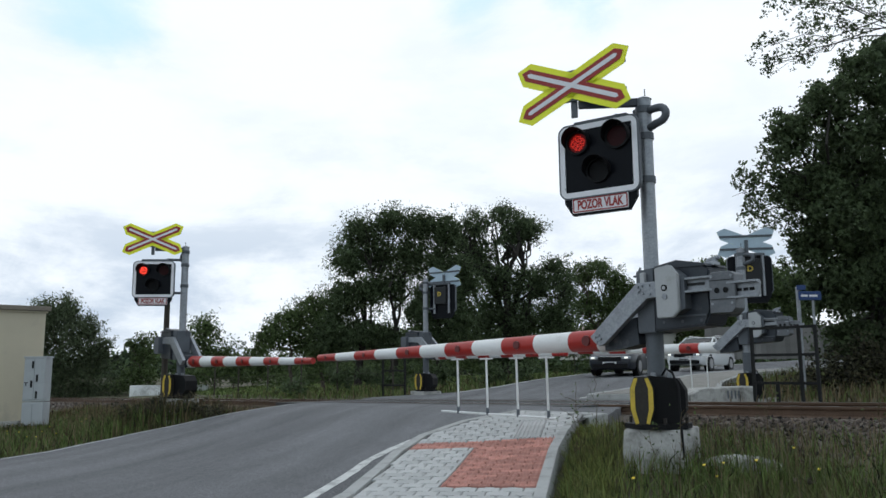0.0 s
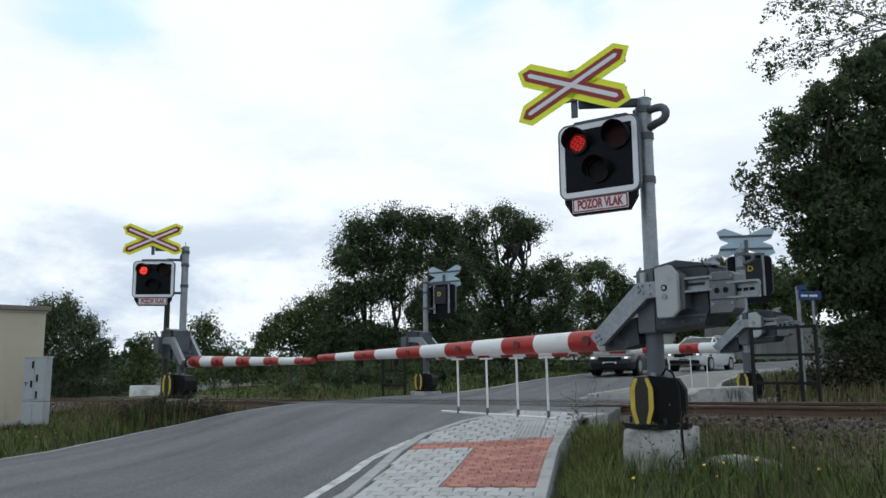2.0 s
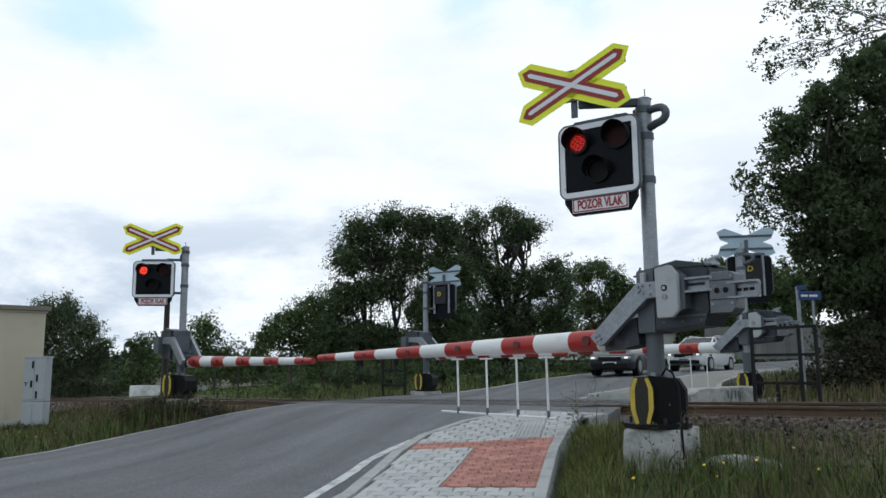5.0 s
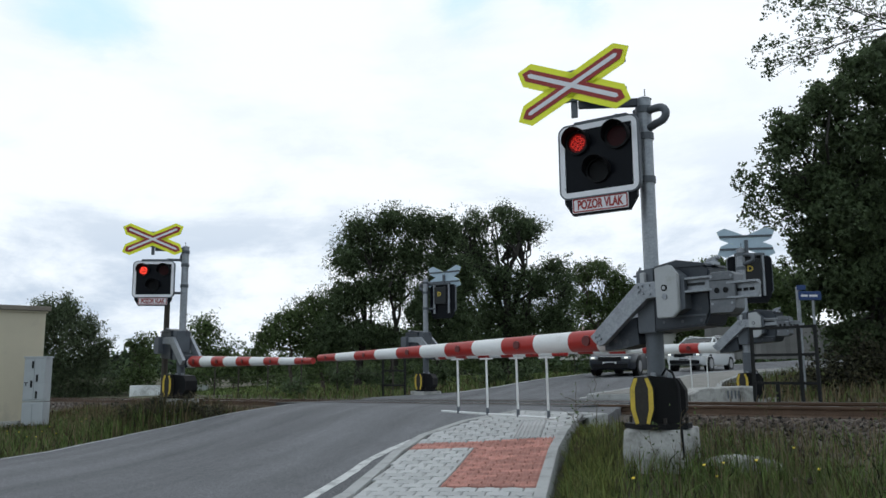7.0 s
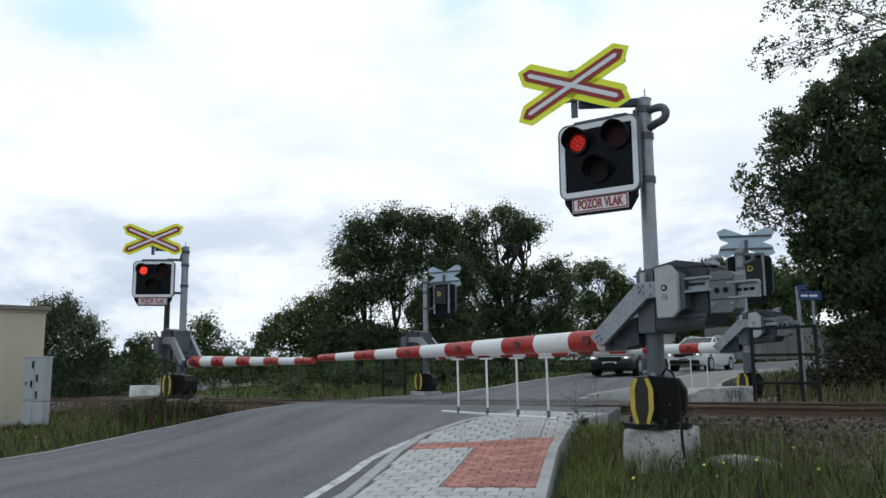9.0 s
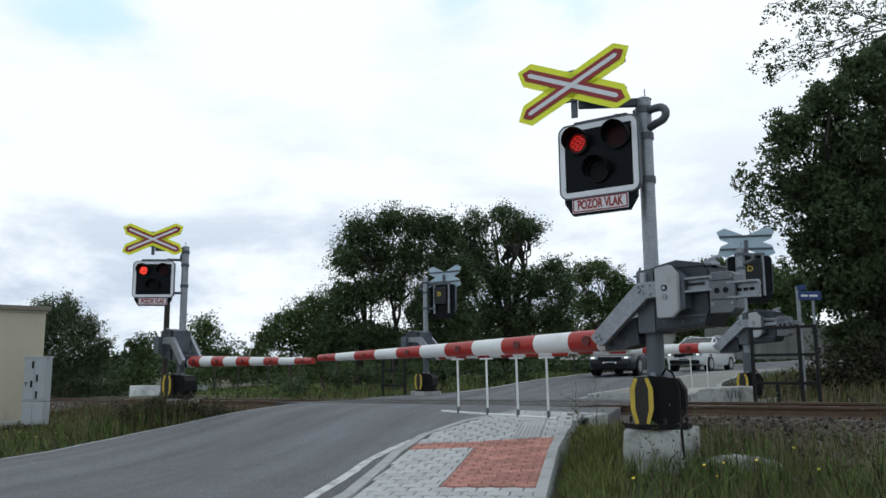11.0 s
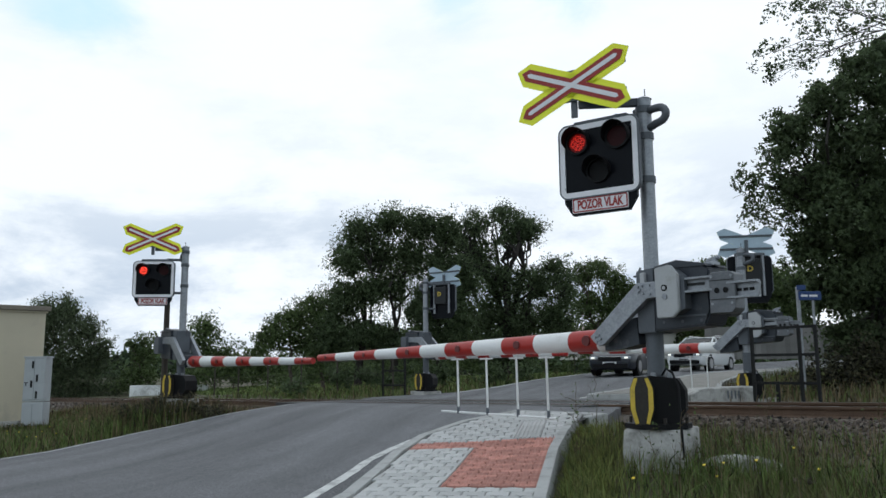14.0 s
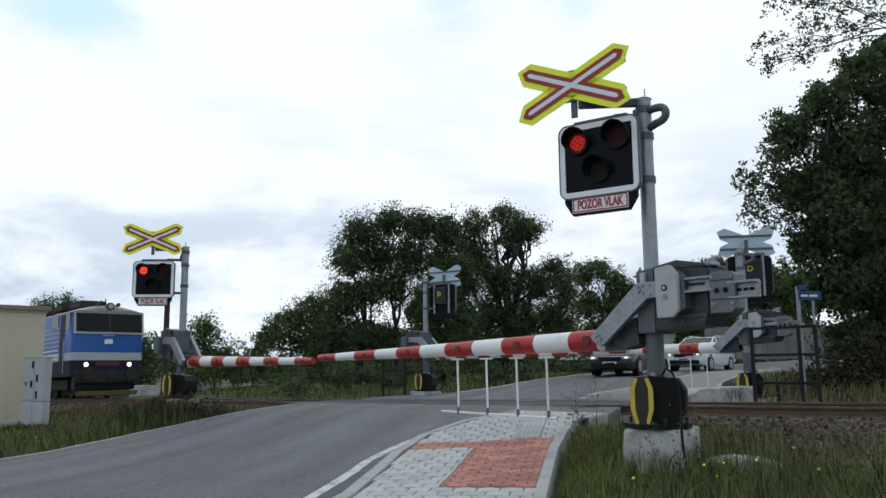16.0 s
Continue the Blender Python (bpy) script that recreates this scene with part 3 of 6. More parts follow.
    red_sizes = [paver_mesh("paver", w, 0.1, M["paver_red"], 0, (n, 2)) for w, n in ((0.05, 1), (0.1, 2), (0.15, 3))] + [redm]
    fill(grey_sizes, 0.165, -0.48, 5.4, lambda a, b: inside(*foot_spot(a, b), poly) and not red_at(a, b) and not (a > 2.81 and -0.45 < b < -0.15 and a < 4.26))
    fill(red_sizes, 0.1, -0.46, 2.77, lambda a, b: inside(*foot_spot(a, b), poly) and red_at(a, b))
    # ribbed guiding strip
    for i in range(4):
        bm = bmesh.new()
        w, d = 0.295, 0.36
        box(bm, (0, 0, -0.02), (w, d, 0.04), 0.003)
        for r in range(6):
            box(bm, (-w / 2 + (r + 0.5) * w / 6, 0, 0.003), (0.026, d * 0.98, 0.012), 0.002)
        lay(finish("guiding_tile", bm, M["paver"]), 3.0 + 0.365 * i, -0.30)
    return base


def build_track():
    tr = new("railway_track")
    tagged(tr, "rusty single railway track on dark stone ballast", "railway track", kind="structure")
    prof = [(-0.035, 0), (0.035, 0), (0.036, -0.025), (0.03, -0.04), (0.009, -0.05), (0.009, -0.125), (0.065, -0.145), (0.065, -0.155),
            (-0.065, -0.155), (-0.065, -0.145), (-0.009, -0.125), (-0.009, -0.05), (-0.03, -0.04), (-0.036, -0.025)]
    for p in (RAIL_NEAR, RAIL_FAR):
        bm = bmesh.new()
        rings = [[bm.verts.new(spot(s, p + x, track_z(s) + z)) for x, z in prof] for s in range(-200, 61, 10)]
        for a, b in zip(rings, rings[1:]):
            for i in range(len(prof)):
                f = bm.faces.new((a[i], a[(i + 1) % len(prof)], b[(i + 1) % len(prof)], b[i]))
                f.material_index = 1 if i == 0 else 0
        bmesh.ops.recalc_face_normals(bm, faces=bm.faces)
        part("rail", bm, [M["rail"], M["rail_top"]], tr, "rusty rail with a worn bright head")
    bm = bmesh.new()
    secs = [(-3.0, -0.45), (-1.9, -0.2), (-1.3, -0.165), (1.3, -0.165), (1.9, -0.2), (3.0, -0.45)]
    rows = []
    for s in np.arange(-60, 40, 0.5):
        rows.append([bm.verts.new(spot(s, MID + d, track_z(s) + z + 0.02 * noise.noise((s * 2, d * 3, 1)))) for d, z in secs])
    for a, b in zip(rows, rows[1:]):
        s0 = (Vector(a[0].co) - P0).dot(U)
        for i in range(len(secs) - 1):
            if -9.4 < s0 < 2.6 and i in (0, 4):
                continue
            bm.faces.new((a[i], a[i + 1], b[i + 1], b[i]))
    bmesh.ops.recalc_face_normals(bm, faces=bm.faces)
    part("ballast_bed", bm, M["ballast_bed"], tr)
    bm = bmesh.new()
    box(bm, (0, 0, -0.26), (0.26, 2.5, 0.2), 0.02)
    sl = finish("sleeper", bm, M["sleeper"])
    ang = math.atan2(U.y, U.x)
    for i in range(120):
        s = -46 + 0.62 * i
        ob = new("sleeper", sl)
        ob.parent = tr
        ob.matrix_local = Matrix.Translation(spot(s, MID, track_z(s) + 0.01)) @ pose(0, 0, 0, 0, 0, math.degrees(ang) + random.uniform(-0.6, 0.6))
    for p0, p1 in ((RAIL_NEAR - 0.78, RAIL_NEAR - 0.07), (RAIL_NEAR + 0.09, RAIL_FAR - 0.09), (RAIL_FAR + 0.07, RAIL_FAR + 0.78)):
        for i in range(8):
            s = -8.9 + 1.2 * i
            bm = bmesh.new()
            box(bm, (0, 0, -0.06), (1.185, p1 - p0, 0.12), 0.012)
            ob = part("crossing_panel", bm, M["panel"], tr)
            ob.matrix_local = Matrix.Translation(spot(s, (p0 + p1) / 2, track_z(s) - 0.006)) @ pose(0, 0, 0, 0, -1.17, math.degrees(ang))
    # loose ballast
    rng = np.random.default_rng(5)
    base = np.array([(1, 0, 0), (-1, 0, 0), (0, 1, 0), (0, -1, 0), (0, 0, 1), (0, 0, -1)], float)
    tri = np.array([(0, 2, 4), (2, 1, 4), (1, 3, 4), (3, 0, 4), (2, 0, 5), (1, 2, 5), (3, 1, 5), (0, 3, 5)])
    vs, fs = [], []
    n = 0
    for kind in range(13000):
        near = kind < 10000
        s = rng.uniform(1.7, 13) if near else rng.uniform(-34, -9.5)
        p = rng.normal(9.3, 0.85) if rng.random() < 0.8 else rng.uniform(RAIL_NEAR, RAIL_FAR + 1.8)
        q = spot(s, p)
        if inside(q.x, q.y, ROAD_POLY, 0.03) or inside(q.x, q.y, FOOT, 0.1):
            continue
        d = abs(p - MID)
        z = max(track_z(s) + float(np.interp(d, (0, 1.3, 1.9, 3.0), (-0.165, -0.165, -0.2, -0.45))), turf_z(q.x, q.y))
        r = rng.uniform(0.016, 0.042) * (1 if near else 1.4)
        rot = np.array(Euler(rng.uniform(0, 6, 3)).to_matrix())
        v = (base * rng.uniform(0.6, 1.25, (6, 1)) * r * rng.uniform(0.7, 1.2, 3)) @ rot.T + np.array((q.x, q.y, z + r * 0.3))
        vs.append(v)
        fs.append(tri + n)
        n += 6
    me = bpy.data.meshes.new("ballast_stones")
    me.from_pydata(np.concatenate(vs).tolist(), [], np.concatenate(fs).tolist())
    me.materials.append(M["ballast"])
    ob = new("ballast_stones", me)
    ob.parent = tr
    tagged(ob, "loose grey brown ballast stones", kind="stuff")


def build_far_footway():
    base = new("pavement")
    tagged(base, "pale concrete footway beyond the crossing", "pavement", kind="structure")
    bm = bmesh.new()
    a, b = resample(FAR_FOOT[:5], 8), resample(FAR_FOOT[:4:-1], 8)
    rows = []
    for q, r in zip(a, b):
        rows.append([bm.verts.new((q[0] + (r[0] - q[0]) * i / 6, q[1] + (r[1] - q[1]) * i / 6, road_z(q[0] + (r[0] - q[0]) * i / 6, q[1] + (r[1] - q[1]) * i / 6) + 0.09)) for i in range(7)])
    for q, r in zip(rows, rows[1:]):
        for j in range(6):
            bm.faces.new((q[j], q[j + 1], r[j + 1], r[j]))
    part("paving", bm, M["tongue"], base, smooth=True)
    kerb_run("kerb", [(3.15, 17.6), (4.2, 19.75), (5.4, 21.95), (8.3, 26.9), (12.5, 31.9), (17, 36.1)], 0.15, 0.10, base, 1.0)
    kerb_run("kerb", [(3.2, 17.6), (4.9, 15.95)], 0.15, 0.08, base, 1.0, 0.3)
    kerb_run("kerb", [(5.1, 16.0), (6.3, 18.6), (7.2, 21.2), (9.9, 26.0), (13.9, 30.9)], 0.12, 0.12, base, 1.0, 0.35)


build_ground()
build_road()


# ---- crossing signals with their barriers ----
def letters(text, size, material, parent, m, name="lettering", wide=1.0, depth=0.002):
    cu = bpy.data.curves.new(name, "FONT")
    cu.body, cu.size, cu.extrude, cu.align_x, cu.align_y = text, size, depth, "CENTER", "CENTER"
    cu.offset = size * 0.034
    tmp = bpy.data.objects.new("tmp", cu)
    scene.collection.objects.link(tmp)
    bpy.context.view_layer.update()
    me = bpy.data.meshes.new_from_object(tmp.evaluated_get(bpy.context.evaluated_depsgraph_get()))
    bpy.data.objects.remove(tmp)
    me.transform(Matrix.Diagonal((wide, 1, 1, 1)))
    me.materials.clear()
    me.materials.append(material)
    me.name = name
    ob = new(name, me)
    ob.parent = parent
    ob.matrix_local = m
    return ob


FRONT = pose(0, 0, 0, 90)


def band(bm, a, b, w, y0, y1, point=0.0, mi=0):
    """A flat bar in the xz plane with pointed ends."""
    a, b = Vector(a), Vector(b)
    d = (b - a).normalized()
    s = Vector((-d.y, d.x)) * (w / 2)
    o = [a + s, a - d * point + s * 0.04, a - d * point - s * 0.04, a - s, b - s, b + d * point - s * 0.04, b + d * point + s * 0.04, b + s]
    slab(bm, [(q.x, q.y) for q in o], y0, y1, mi)


def cross_sign(parent, m, wide, high):
    """St Andrew's cross: lime backing, red arms, white core, bars behind."""
    hx, hz = wide / 2 - 0.12, (high / 2 - 0.10) * (wide / 2 - 0.12) / (wide / 2 - 0.075)
    bm = bmesh.new()
    for k in (1, -1):
        band(bm, (-hx, -k * hz), (hx, k * hz), 0.275, 0.0, 0.006 + 0.002 * k, 0.125)
    c = part("cross", bm, [M["lime"], M["sign_back"]], parent, "lime, red and white warning cross")
    for f in c.data.polygons:
        f.material_index = 1 if f.normal.y > 0.7 else 0
    c.matrix_local = m
    bm = bmesh.new()
    for k in (1, -1):
        band(bm, (-hx * 0.98, -k * hz * 0.98), (hx * 0.98, k * hz * 0.98), 0.14, -0.006 - 0.001 * k, -0.001, 0.07)
    part("red_cross", bm, M["red_dark"], c)
    bm = bmesh.new()
    for k in (1, -1):
        band(bm, (-hx * 0.93, -k * hz * 0.93), (hx * 0.93, k * hz * 0.93), 0.05, -0.010 - 0.001 * k, -0.003, 0.028)
    part("white_core", bm, M["sign_white"], c)
    for z in (-high * 0.22, high * 0.22):
        bm = bmesh.new()
        box(bm, (0, 0.026, z), (wide * 0.92, 0.03, 0.04), 0.004)
        part("back_bar", bm, M["galv_dark"], c)
    bm = bmesh.new()
    box(bm, (0, 0.055, -0.14), (0.07, 0.03, high * 0.6), 0.004)
    part("back_post", bm, M["galv_dark"], c)
    return c


def signal_head(parent, m, lit):
    """Black lamp board with a white rim, two red lamps above a third lens, lettered plate below."""
    W, H = 0.90, 0.81
    bm = bmesh.new()
    slab(bm, rounded(W, H, 0.09), 0.0, 0.05)
    slab(bm, [(-W * 0.46, -0.3), (W * 0.46, -0.3), (W * 0.46, -0.46), (W * 0.36, -0.60), (-W * 0.36, -0.60), (-W * 0.46, -0.46)], 0.005, 0.06)
    head = part("signal_board", bm, M["board"], parent, "black lamp board with a white rim")
    head.matrix_local = m
    bm = bmesh.new()
    ring(bm, rounded(W, H, 0.09), rounded(W - 0.12, H - 0.12, 0.012), -0.012, 0.004)
    part("white_rim", bm, M["sign_white"], head)
    bm = bmesh.new()
    ring(bm, rounded(W + 0.03, H + 0.03, 0.105), rounded(W, H, 0.09), -0.016, 0.05)
    part("edge", bm, M["galv_dark"], head)
    spots = ((-0.23, 0.20), (0.23, 0.20), (0.0, -0.14))
    for i, (x, z) in enumerate(spots):
        bm = bmesh.new()
        cyl(bm, (x, -0.012, z), (x, 0.01, z), 0.105, n=28)
        lens = part("lens", bm, M["lens_base"] if i < 2 and lit else M["lens_dark"] if i < 2 else M["black"], head, "red lamp lens" if i < 2 else "dark lower lens", smooth=True)
        if i < 2 and lit:
            bm = bmesh.new()
            for a in range(-5, 6):
                for b in range(-5, 6):
                    dx, dz = a * 0.018 + b * 0.004, b * 0.018 - a * 0.004
                    if math.hypot(dx, dz) < 0.085 and (a + 2 * b) % 5:
                        cyl(bm, (x + dx, -0.012, z + dz), (x + dx, -0.0165, z + dz), 0.0072, n=6)
            tagged(part("light_dots", bm, M["lens_bright"] if lit == "bright" else M["lens_lit"], lens, "glowing red dots of the lamp"), kind="stuff")
        bm = bmesh.new()
        # hood over the lamp, open below
        n = 18
        out, inn = [], []
        for r, store in ((0.15, out), (0.142, inn)):
            for y, cut in ((-0.02, 1.0), (-0.17, 0.78)):
                store.append([bm.verts.new((x + r * math.sin(a), y + (0.0 if cut == 1 else 0.05 * (1 - math.cos(a))), z + r * math.cos(a))) for a in np.linspace(-2.0 * cut, 2.0 * cut, n)])
        for A, B in ((out[0], out[1]), (inn[1], inn[0]), (out[1], inn[1])):
            for k in range(n - 1):
                bm.faces.new((A[k], A[k + 1], B[k + 1], B[k]))
        bmesh.ops.recalc_face_normals(bm, faces=bm.faces)
        part("hood", bm, M["black"], head, smooth=True)
        bm = bmesh.new()
        ring(bm, [(x + 0.135 * math.cos(a), z + 0.135 * math.sin(a)) for a in np.linspace(0, 2 * math.pi, 24, endpoint=False)],
             [(x + 0.112 * math.cos(a), z + 0.112 * math.sin(a)) for a in np.linspace(0, 2 * math.pi, 24, endpoint=False)], -0.04, 0.0)
        part("bezel", bm, M["black"], head)
    shutter = None
    if lit:
        # added dark disc, unlit-lens red, slides lamp to lamp so one looks off
        bm = bmesh.new()
        cyl(bm, (0, -0.026, 0), (0, -0.02, 0), 0.112, n=28)
        shutter = part("shutter", bm, M["lens_dark"], head, "added dark red disc that blanks one lamp")
    for x in (-W * 0.34, W * 0.34):
        for z in (-0.3, 0.3):
            bm = bmesh.new()
            cyl(bm, (x * 1.27, -0.018, z), (x * 1.27, -0.01, z), 0.009, n=8)
            part("bolt", bm, M["galv"], head)
    bm = bmesh.new()
    slab(bm, rounded(0.64, 0.165, 0.012, 2, 0, -0.495), -0.006, 0.004)
    plate = part("plate", bm, M["sign_white"], head, "white plate with a red border and red lettering")
    bm = bmesh.new()
    ring(bm, rounded(0.625, 0.15, 0.012, 2, 0, -0.495), rounded(0.60, 0.125, 0.01, 2, 0, -0.495), -0.010, -0.005)
    part("border", bm, M["red_dark"], plate)
    letters("POZOR VLAK", 0.135, M["red_dark"], plate, Matrix.Translation((0, -0.009, -0.497)) @ FRONT, wide=0.63)
    # what shows from behind
    bm = bmesh.new()
    box(bm, (0, 0.12, 0.08), (0.42, 0.16, 0.52), 0.02)
    back = part("lamp_case", bm, M["blackish"], head, "dark lamp case with a yellow letter")
    letters("D", 0.17, M["yellow"], back, Matrix.Translation((0.02, 0.205, 0.12)) @ pose(0, 0, 0, 90, 0, 180), name="letter")
    for x in (-0.26, 0.26):
        bm = bmesh.new()
        cyl(bm, (x, 0.10, -0.45), (x, 0.10, 0.46), 0.035, n=12)
        part("tube", bm, M["galv"], head, smooth=True)
    bm = bmesh.new()
    box(bm, (0, 0.10, 0.44), (0.62, 0.07, 0.06), 0.01)
    part("cross_bar", bm, M["galv_dark"], head)
    return shutter


def boom_mesh(length, r0, r1, segs, parent):
    """A tapering round barrier boom towards -x, red and white in turn, red at its tip."""
    bm = bmesh.new()
    prev = None
    n = 20
    xs = []
    for i in range(segs + 1):
        xs += [i / segs]
    for i, k in enumerate(xs):
        r = r0 + (r1 - r0) * k
        ringv = [bm.verts.new((-length * k, r * math.cos(a), r * math.sin(a) * 1.05)) for a in np.linspace(0, 2 * math.pi, n, endpoint=False)]
        if prev:
            for j in range(n):
                f = bm.faces.new((prev[j], prev[(j + 1) % n], ringv[(j + 1) % n], ringv[j]))
                f.material_index = (segs - i) % 2
        else:
            bm.faces.new(ringv).material_index = (segs) % 2
        prev = ringv
    bm.faces.new(prev[::-1])
    bmesh.ops.recalc_face_normals(bm, faces=bm.faces)
    ob = part("boom", bm, [M["red"], M["white"]], parent, "red and white striped barrier boom", smooth=True)
    for i in range(segs):
        if (segs - 1 - i) % 2 == 0:
            k = (i + 0.5) / segs
            r = r0 + (r1 - r0) * k
            for side in (-1, 1):
                bm = bmesh.new()
                cyl(bm, (-length * k, side * (r - 0.012), 0), (-length * k, side * (r + 0.012), 0), min(0.062, r * 0.5), n=14)
                d = part("reflector", bm, M["reflector"], ob, "dark red reflector")
    return ob


def crossing_barrier(name, x, y, z, turn, boom_len, boom_z, head_off, head_turn, head_z, cross_off, cross_z, cross_size, label, lit=False, skirt=(), pole_top=3.5, segs=12, dip=0.5, root_x=-0.09):
    """Signal post and barrier drive: the boom runs towards -x, the counterweights towards +x, the pole stands at the origin."""
    root = thing(name, pose(x, y, z, 0, 0, turn), label, "crossing barrier", "barriers of the level crossing")
    bm = bmesh.new()
    cyl(bm, (0, 0, 0.06), (0, 0, pole_top), 0.078, n=24)
    cyl(bm, (0, 0, pole_top), (0, 0, pole_top + 0.02), 0.088, 0.06, n=24)
    part("pole", bm, M["galv"], root, "galvanised steel pole", smooth=True)
    bm = bmesh.new()
    cyl(bm, (0, 0, 0.05), (0, 0, pole_top * 0.30), 0.091, n=24)
    part("pole_sleeve", bm, M["galv_dark"], root, smooth=True)
    for zz in (pole_top - 0.12, pole_top - 0.42, pole_top - 0.9):
        bm = bmesh.new()
        cyl(bm, (0, 0, zz - 0.035), (0, 0, zz + 0.035), 0.092, n=20)
        box(bm, (-0.1, 0, zz), (0.06, 0.05, 0.06), 0.006)
        part("clamp", bm, M["galv_dark"], root, smooth=False)
    bm = bmesh.new()
    cyl(bm, (0.02, 0, pole_top), (0.02, 0, pole_top + 0.12), 0.006, n=8)
    part("aerial", bm, M["galv_dark"], root)
    bm = bmesh.new()
    bend = [(0.0, 0, pole_top - 0.13), (0.14, -0.02, pole_top - 0.14)]
    bend += [(0.20 + 0.09 * math.cos(a), -0.03, pole_top - 0.225 + 0.08 * math.sin(a)) for a in np.linspace(1.5, -1.5, 9)]
    bend += [(0.14, -0.02, pole_top - 0.315), (0.04, 0, pole_top - 0.34), (0.0, 0, pole_top - 0.36)]
    tube(bm, bend, 0.043, 14)
    part("cable_bend", bm, M["galv_dark"], root, smooth=True)

    # foot box with yellow edges
    bm = bmesh.new()
    cyl(bm, (0, 0, 0.0), (0, 0, 0.05), 0.34, n=8)
    foot = part("foot_plate", bm, M["black"], root, "black foot plate with bolts")
    for k in range(6):
        a = k * math.pi / 3 + 0.3
        bm = bmesh.new()
        cyl(bm, (0.29 * math.cos(a), 0.29 * math.sin(a), 0.03), (0.29 * math.cos(a), 0.29 * math.sin(a), 0.11), 0.018, n=6)
        part("bolt", bm, M["bogie"], foot)
    fm = pose(0, 0, 0, 0, 0, -20 - turn)
    bm = bmesh.new()
    slab(bm, [(-0.06, 0.04), (0.20, 0.04), (0.29, 0.18), (0.29, 0.38), (0.22, 0.50), (-0.06, 0.53), (-0.14, 0.46), (-0.14, 0.1)], -0.20, 0.22)
    fb = part("foot_box", bm, M["black"], root, "black foot box")
    fb.matrix_local = fm
    for bx in (-0.02, 0.14):
        bm = bmesh.new()
        cyl(bm, (bx, -0.12, 0.50), (bx, -0.12, 0.56), 0.028, n=8)
        cap_bolt = part("bolt", bm, M["galv"], root)
        cap_bolt.matrix_local = fm
    wm = fm @ pose(-0.13, -0.24, 0)
    bm = bmesh.new()
    slab(bm, [(-0.11, 0.2), (-0.065, 0.04), (0.075, 0.04), (0.12, 0.2), (0.12, 0.40), (0.075, 0.52), (-0.065, 0.52), (-0.11, 0.40)], -0.06, 0.1)
    shield = part("shield", bm, M["shield"], root, "dark shield with yellow edges")
    shield.matrix_local = wm
    for sx in (-1, 1):
        bm = bmesh.new()
        o = [(0.005 + sx * 0.068, 0.05), (0.005 + sx * 0.112, 0.2), (0.005 + sx * 0.112, 0.40), (0.005 + sx * 0.068, 0.51)]
        i = [(0.005 + sx * 0.035, 0.06), (0.005 + sx * 0.066, 0.2), (0.005 + sx * 0.066, 0.40), (0.005 + sx * 0.035, 0.50)]
        slab(bm, o + i[::-1], -0.07, -0.058)
        part("yellow_edge", bm, M["yellow"], shield)
    bm = bmesh.new()
    tube(bm, [(0.1, -0.05, 0.53), (0.16, -0.06, 0.60), (0.24, -0.08, 0.56), (0.33, -0.12, 0.42), (0.39, -0.2, 0.1), (0.42, -0.22, -0.25)], 0.012, 8)
    part("cable", bm, M["black"], root)

    # drive housing behind the pole and cover in front
    pz = boom_z + 0.57
    bm = bmesh.new()
    slab(bm, [(0.13, pz - 0.47), (0.70, pz - 0.43), (0.76, pz - 0.30), (0.76, pz + 0.12), (0.70, pz + 0.17), (0.13, pz + 0.19)], -0.17, 0.20)
    bmesh.ops.bevel(bm, geom=list(bm.edges), offset=0.018, segments=2, affect="EDGES")
    part("drive_housing", bm, M["housing"], root, "dark slate grey drive housing")
    bm = bmesh.new()
    slab(bm, [(-0.09, pz - 0.48), (0.135, pz - 0.48), (0.135, pz + 0.19), (-0.09, pz + 0.17)], -0.16, 0.16)
    bmesh.ops.bevel(bm, geom=list(bm.edges), offset=0.012, segments=2, affect="EDGES")
    part("bracket", bm, M["galv_dark"], root, "grey steel bracket round the pole")
    bm = bmesh.new()
    slab(bm, [(0.16, pz + 0.192), (0.42, pz + 0.235), (0.72, pz + 0.175), (0.74, pz + 0.15), (0.16, pz + 0.165)], -0.19, 0.22)
    part("housing_lid", bm, M["housing"], root)
    for bx in (0.24, 0.45, 0.66):
        bm = bmesh.new()
        cyl(bm, (bx, -0.176, pz - 0.38), (bx, -0.166, pz - 0.38), 0.016, n=8)
        part("bolt", bm, M["galv_dark"], root)
    bm = bmesh.new()
    box(bm, (0.47, -0.176, pz - 0.33), (0.5, 0.012, 0.02), 0.003)
    part("seam", bm, M["galv_dark"], root)
    bm = bmesh.new()
    slab(bm, [(0.255, pz + 0.155), (0.43, pz + 0.175), (0.515, pz + 0.07), (0.515, pz - 0.28), (0.445, pz - 0.345), (0.265, pz - 0.345)], -0.335, -0.285)
    bmesh.ops.bevel(bm, geom=list(bm.edges), offset=0.008, segments=2, affect="EDGES")
    cov = part("cover", bm, M["cover"], root, "light grey front cover")
    bm = bmesh.new()
    slab(bm, [(0.275, pz + 0.12), (0.44, pz + 0.135), (0.56, pz + 0.04), (0.56, pz - 0.26), (0.46, pz - 0.31), (0.275, pz - 0.31)], -0.287, -0.17)
    part("cover_box", bm, M["galv_dark"], root)
    for zz, r, mm in ((pz - 0.05, 0.032, "black"), (pz - 0.135, 0.030, "galv")):
        bm = bmesh.new()
        cyl(bm, (0.365, -0.343, zz), (0.365, -0.33, zz), r, n=18)
        part("lock", bm, M[mm], cov)
    bm = bmesh.new()
    cyl(bm, (0.365, -0.347, pz - 0.05), (0.365, -0.342, pz - 0.05), 0.019, n=18)
    part("lock", bm, M["cover"], cov)
    bm = bmesh.new()
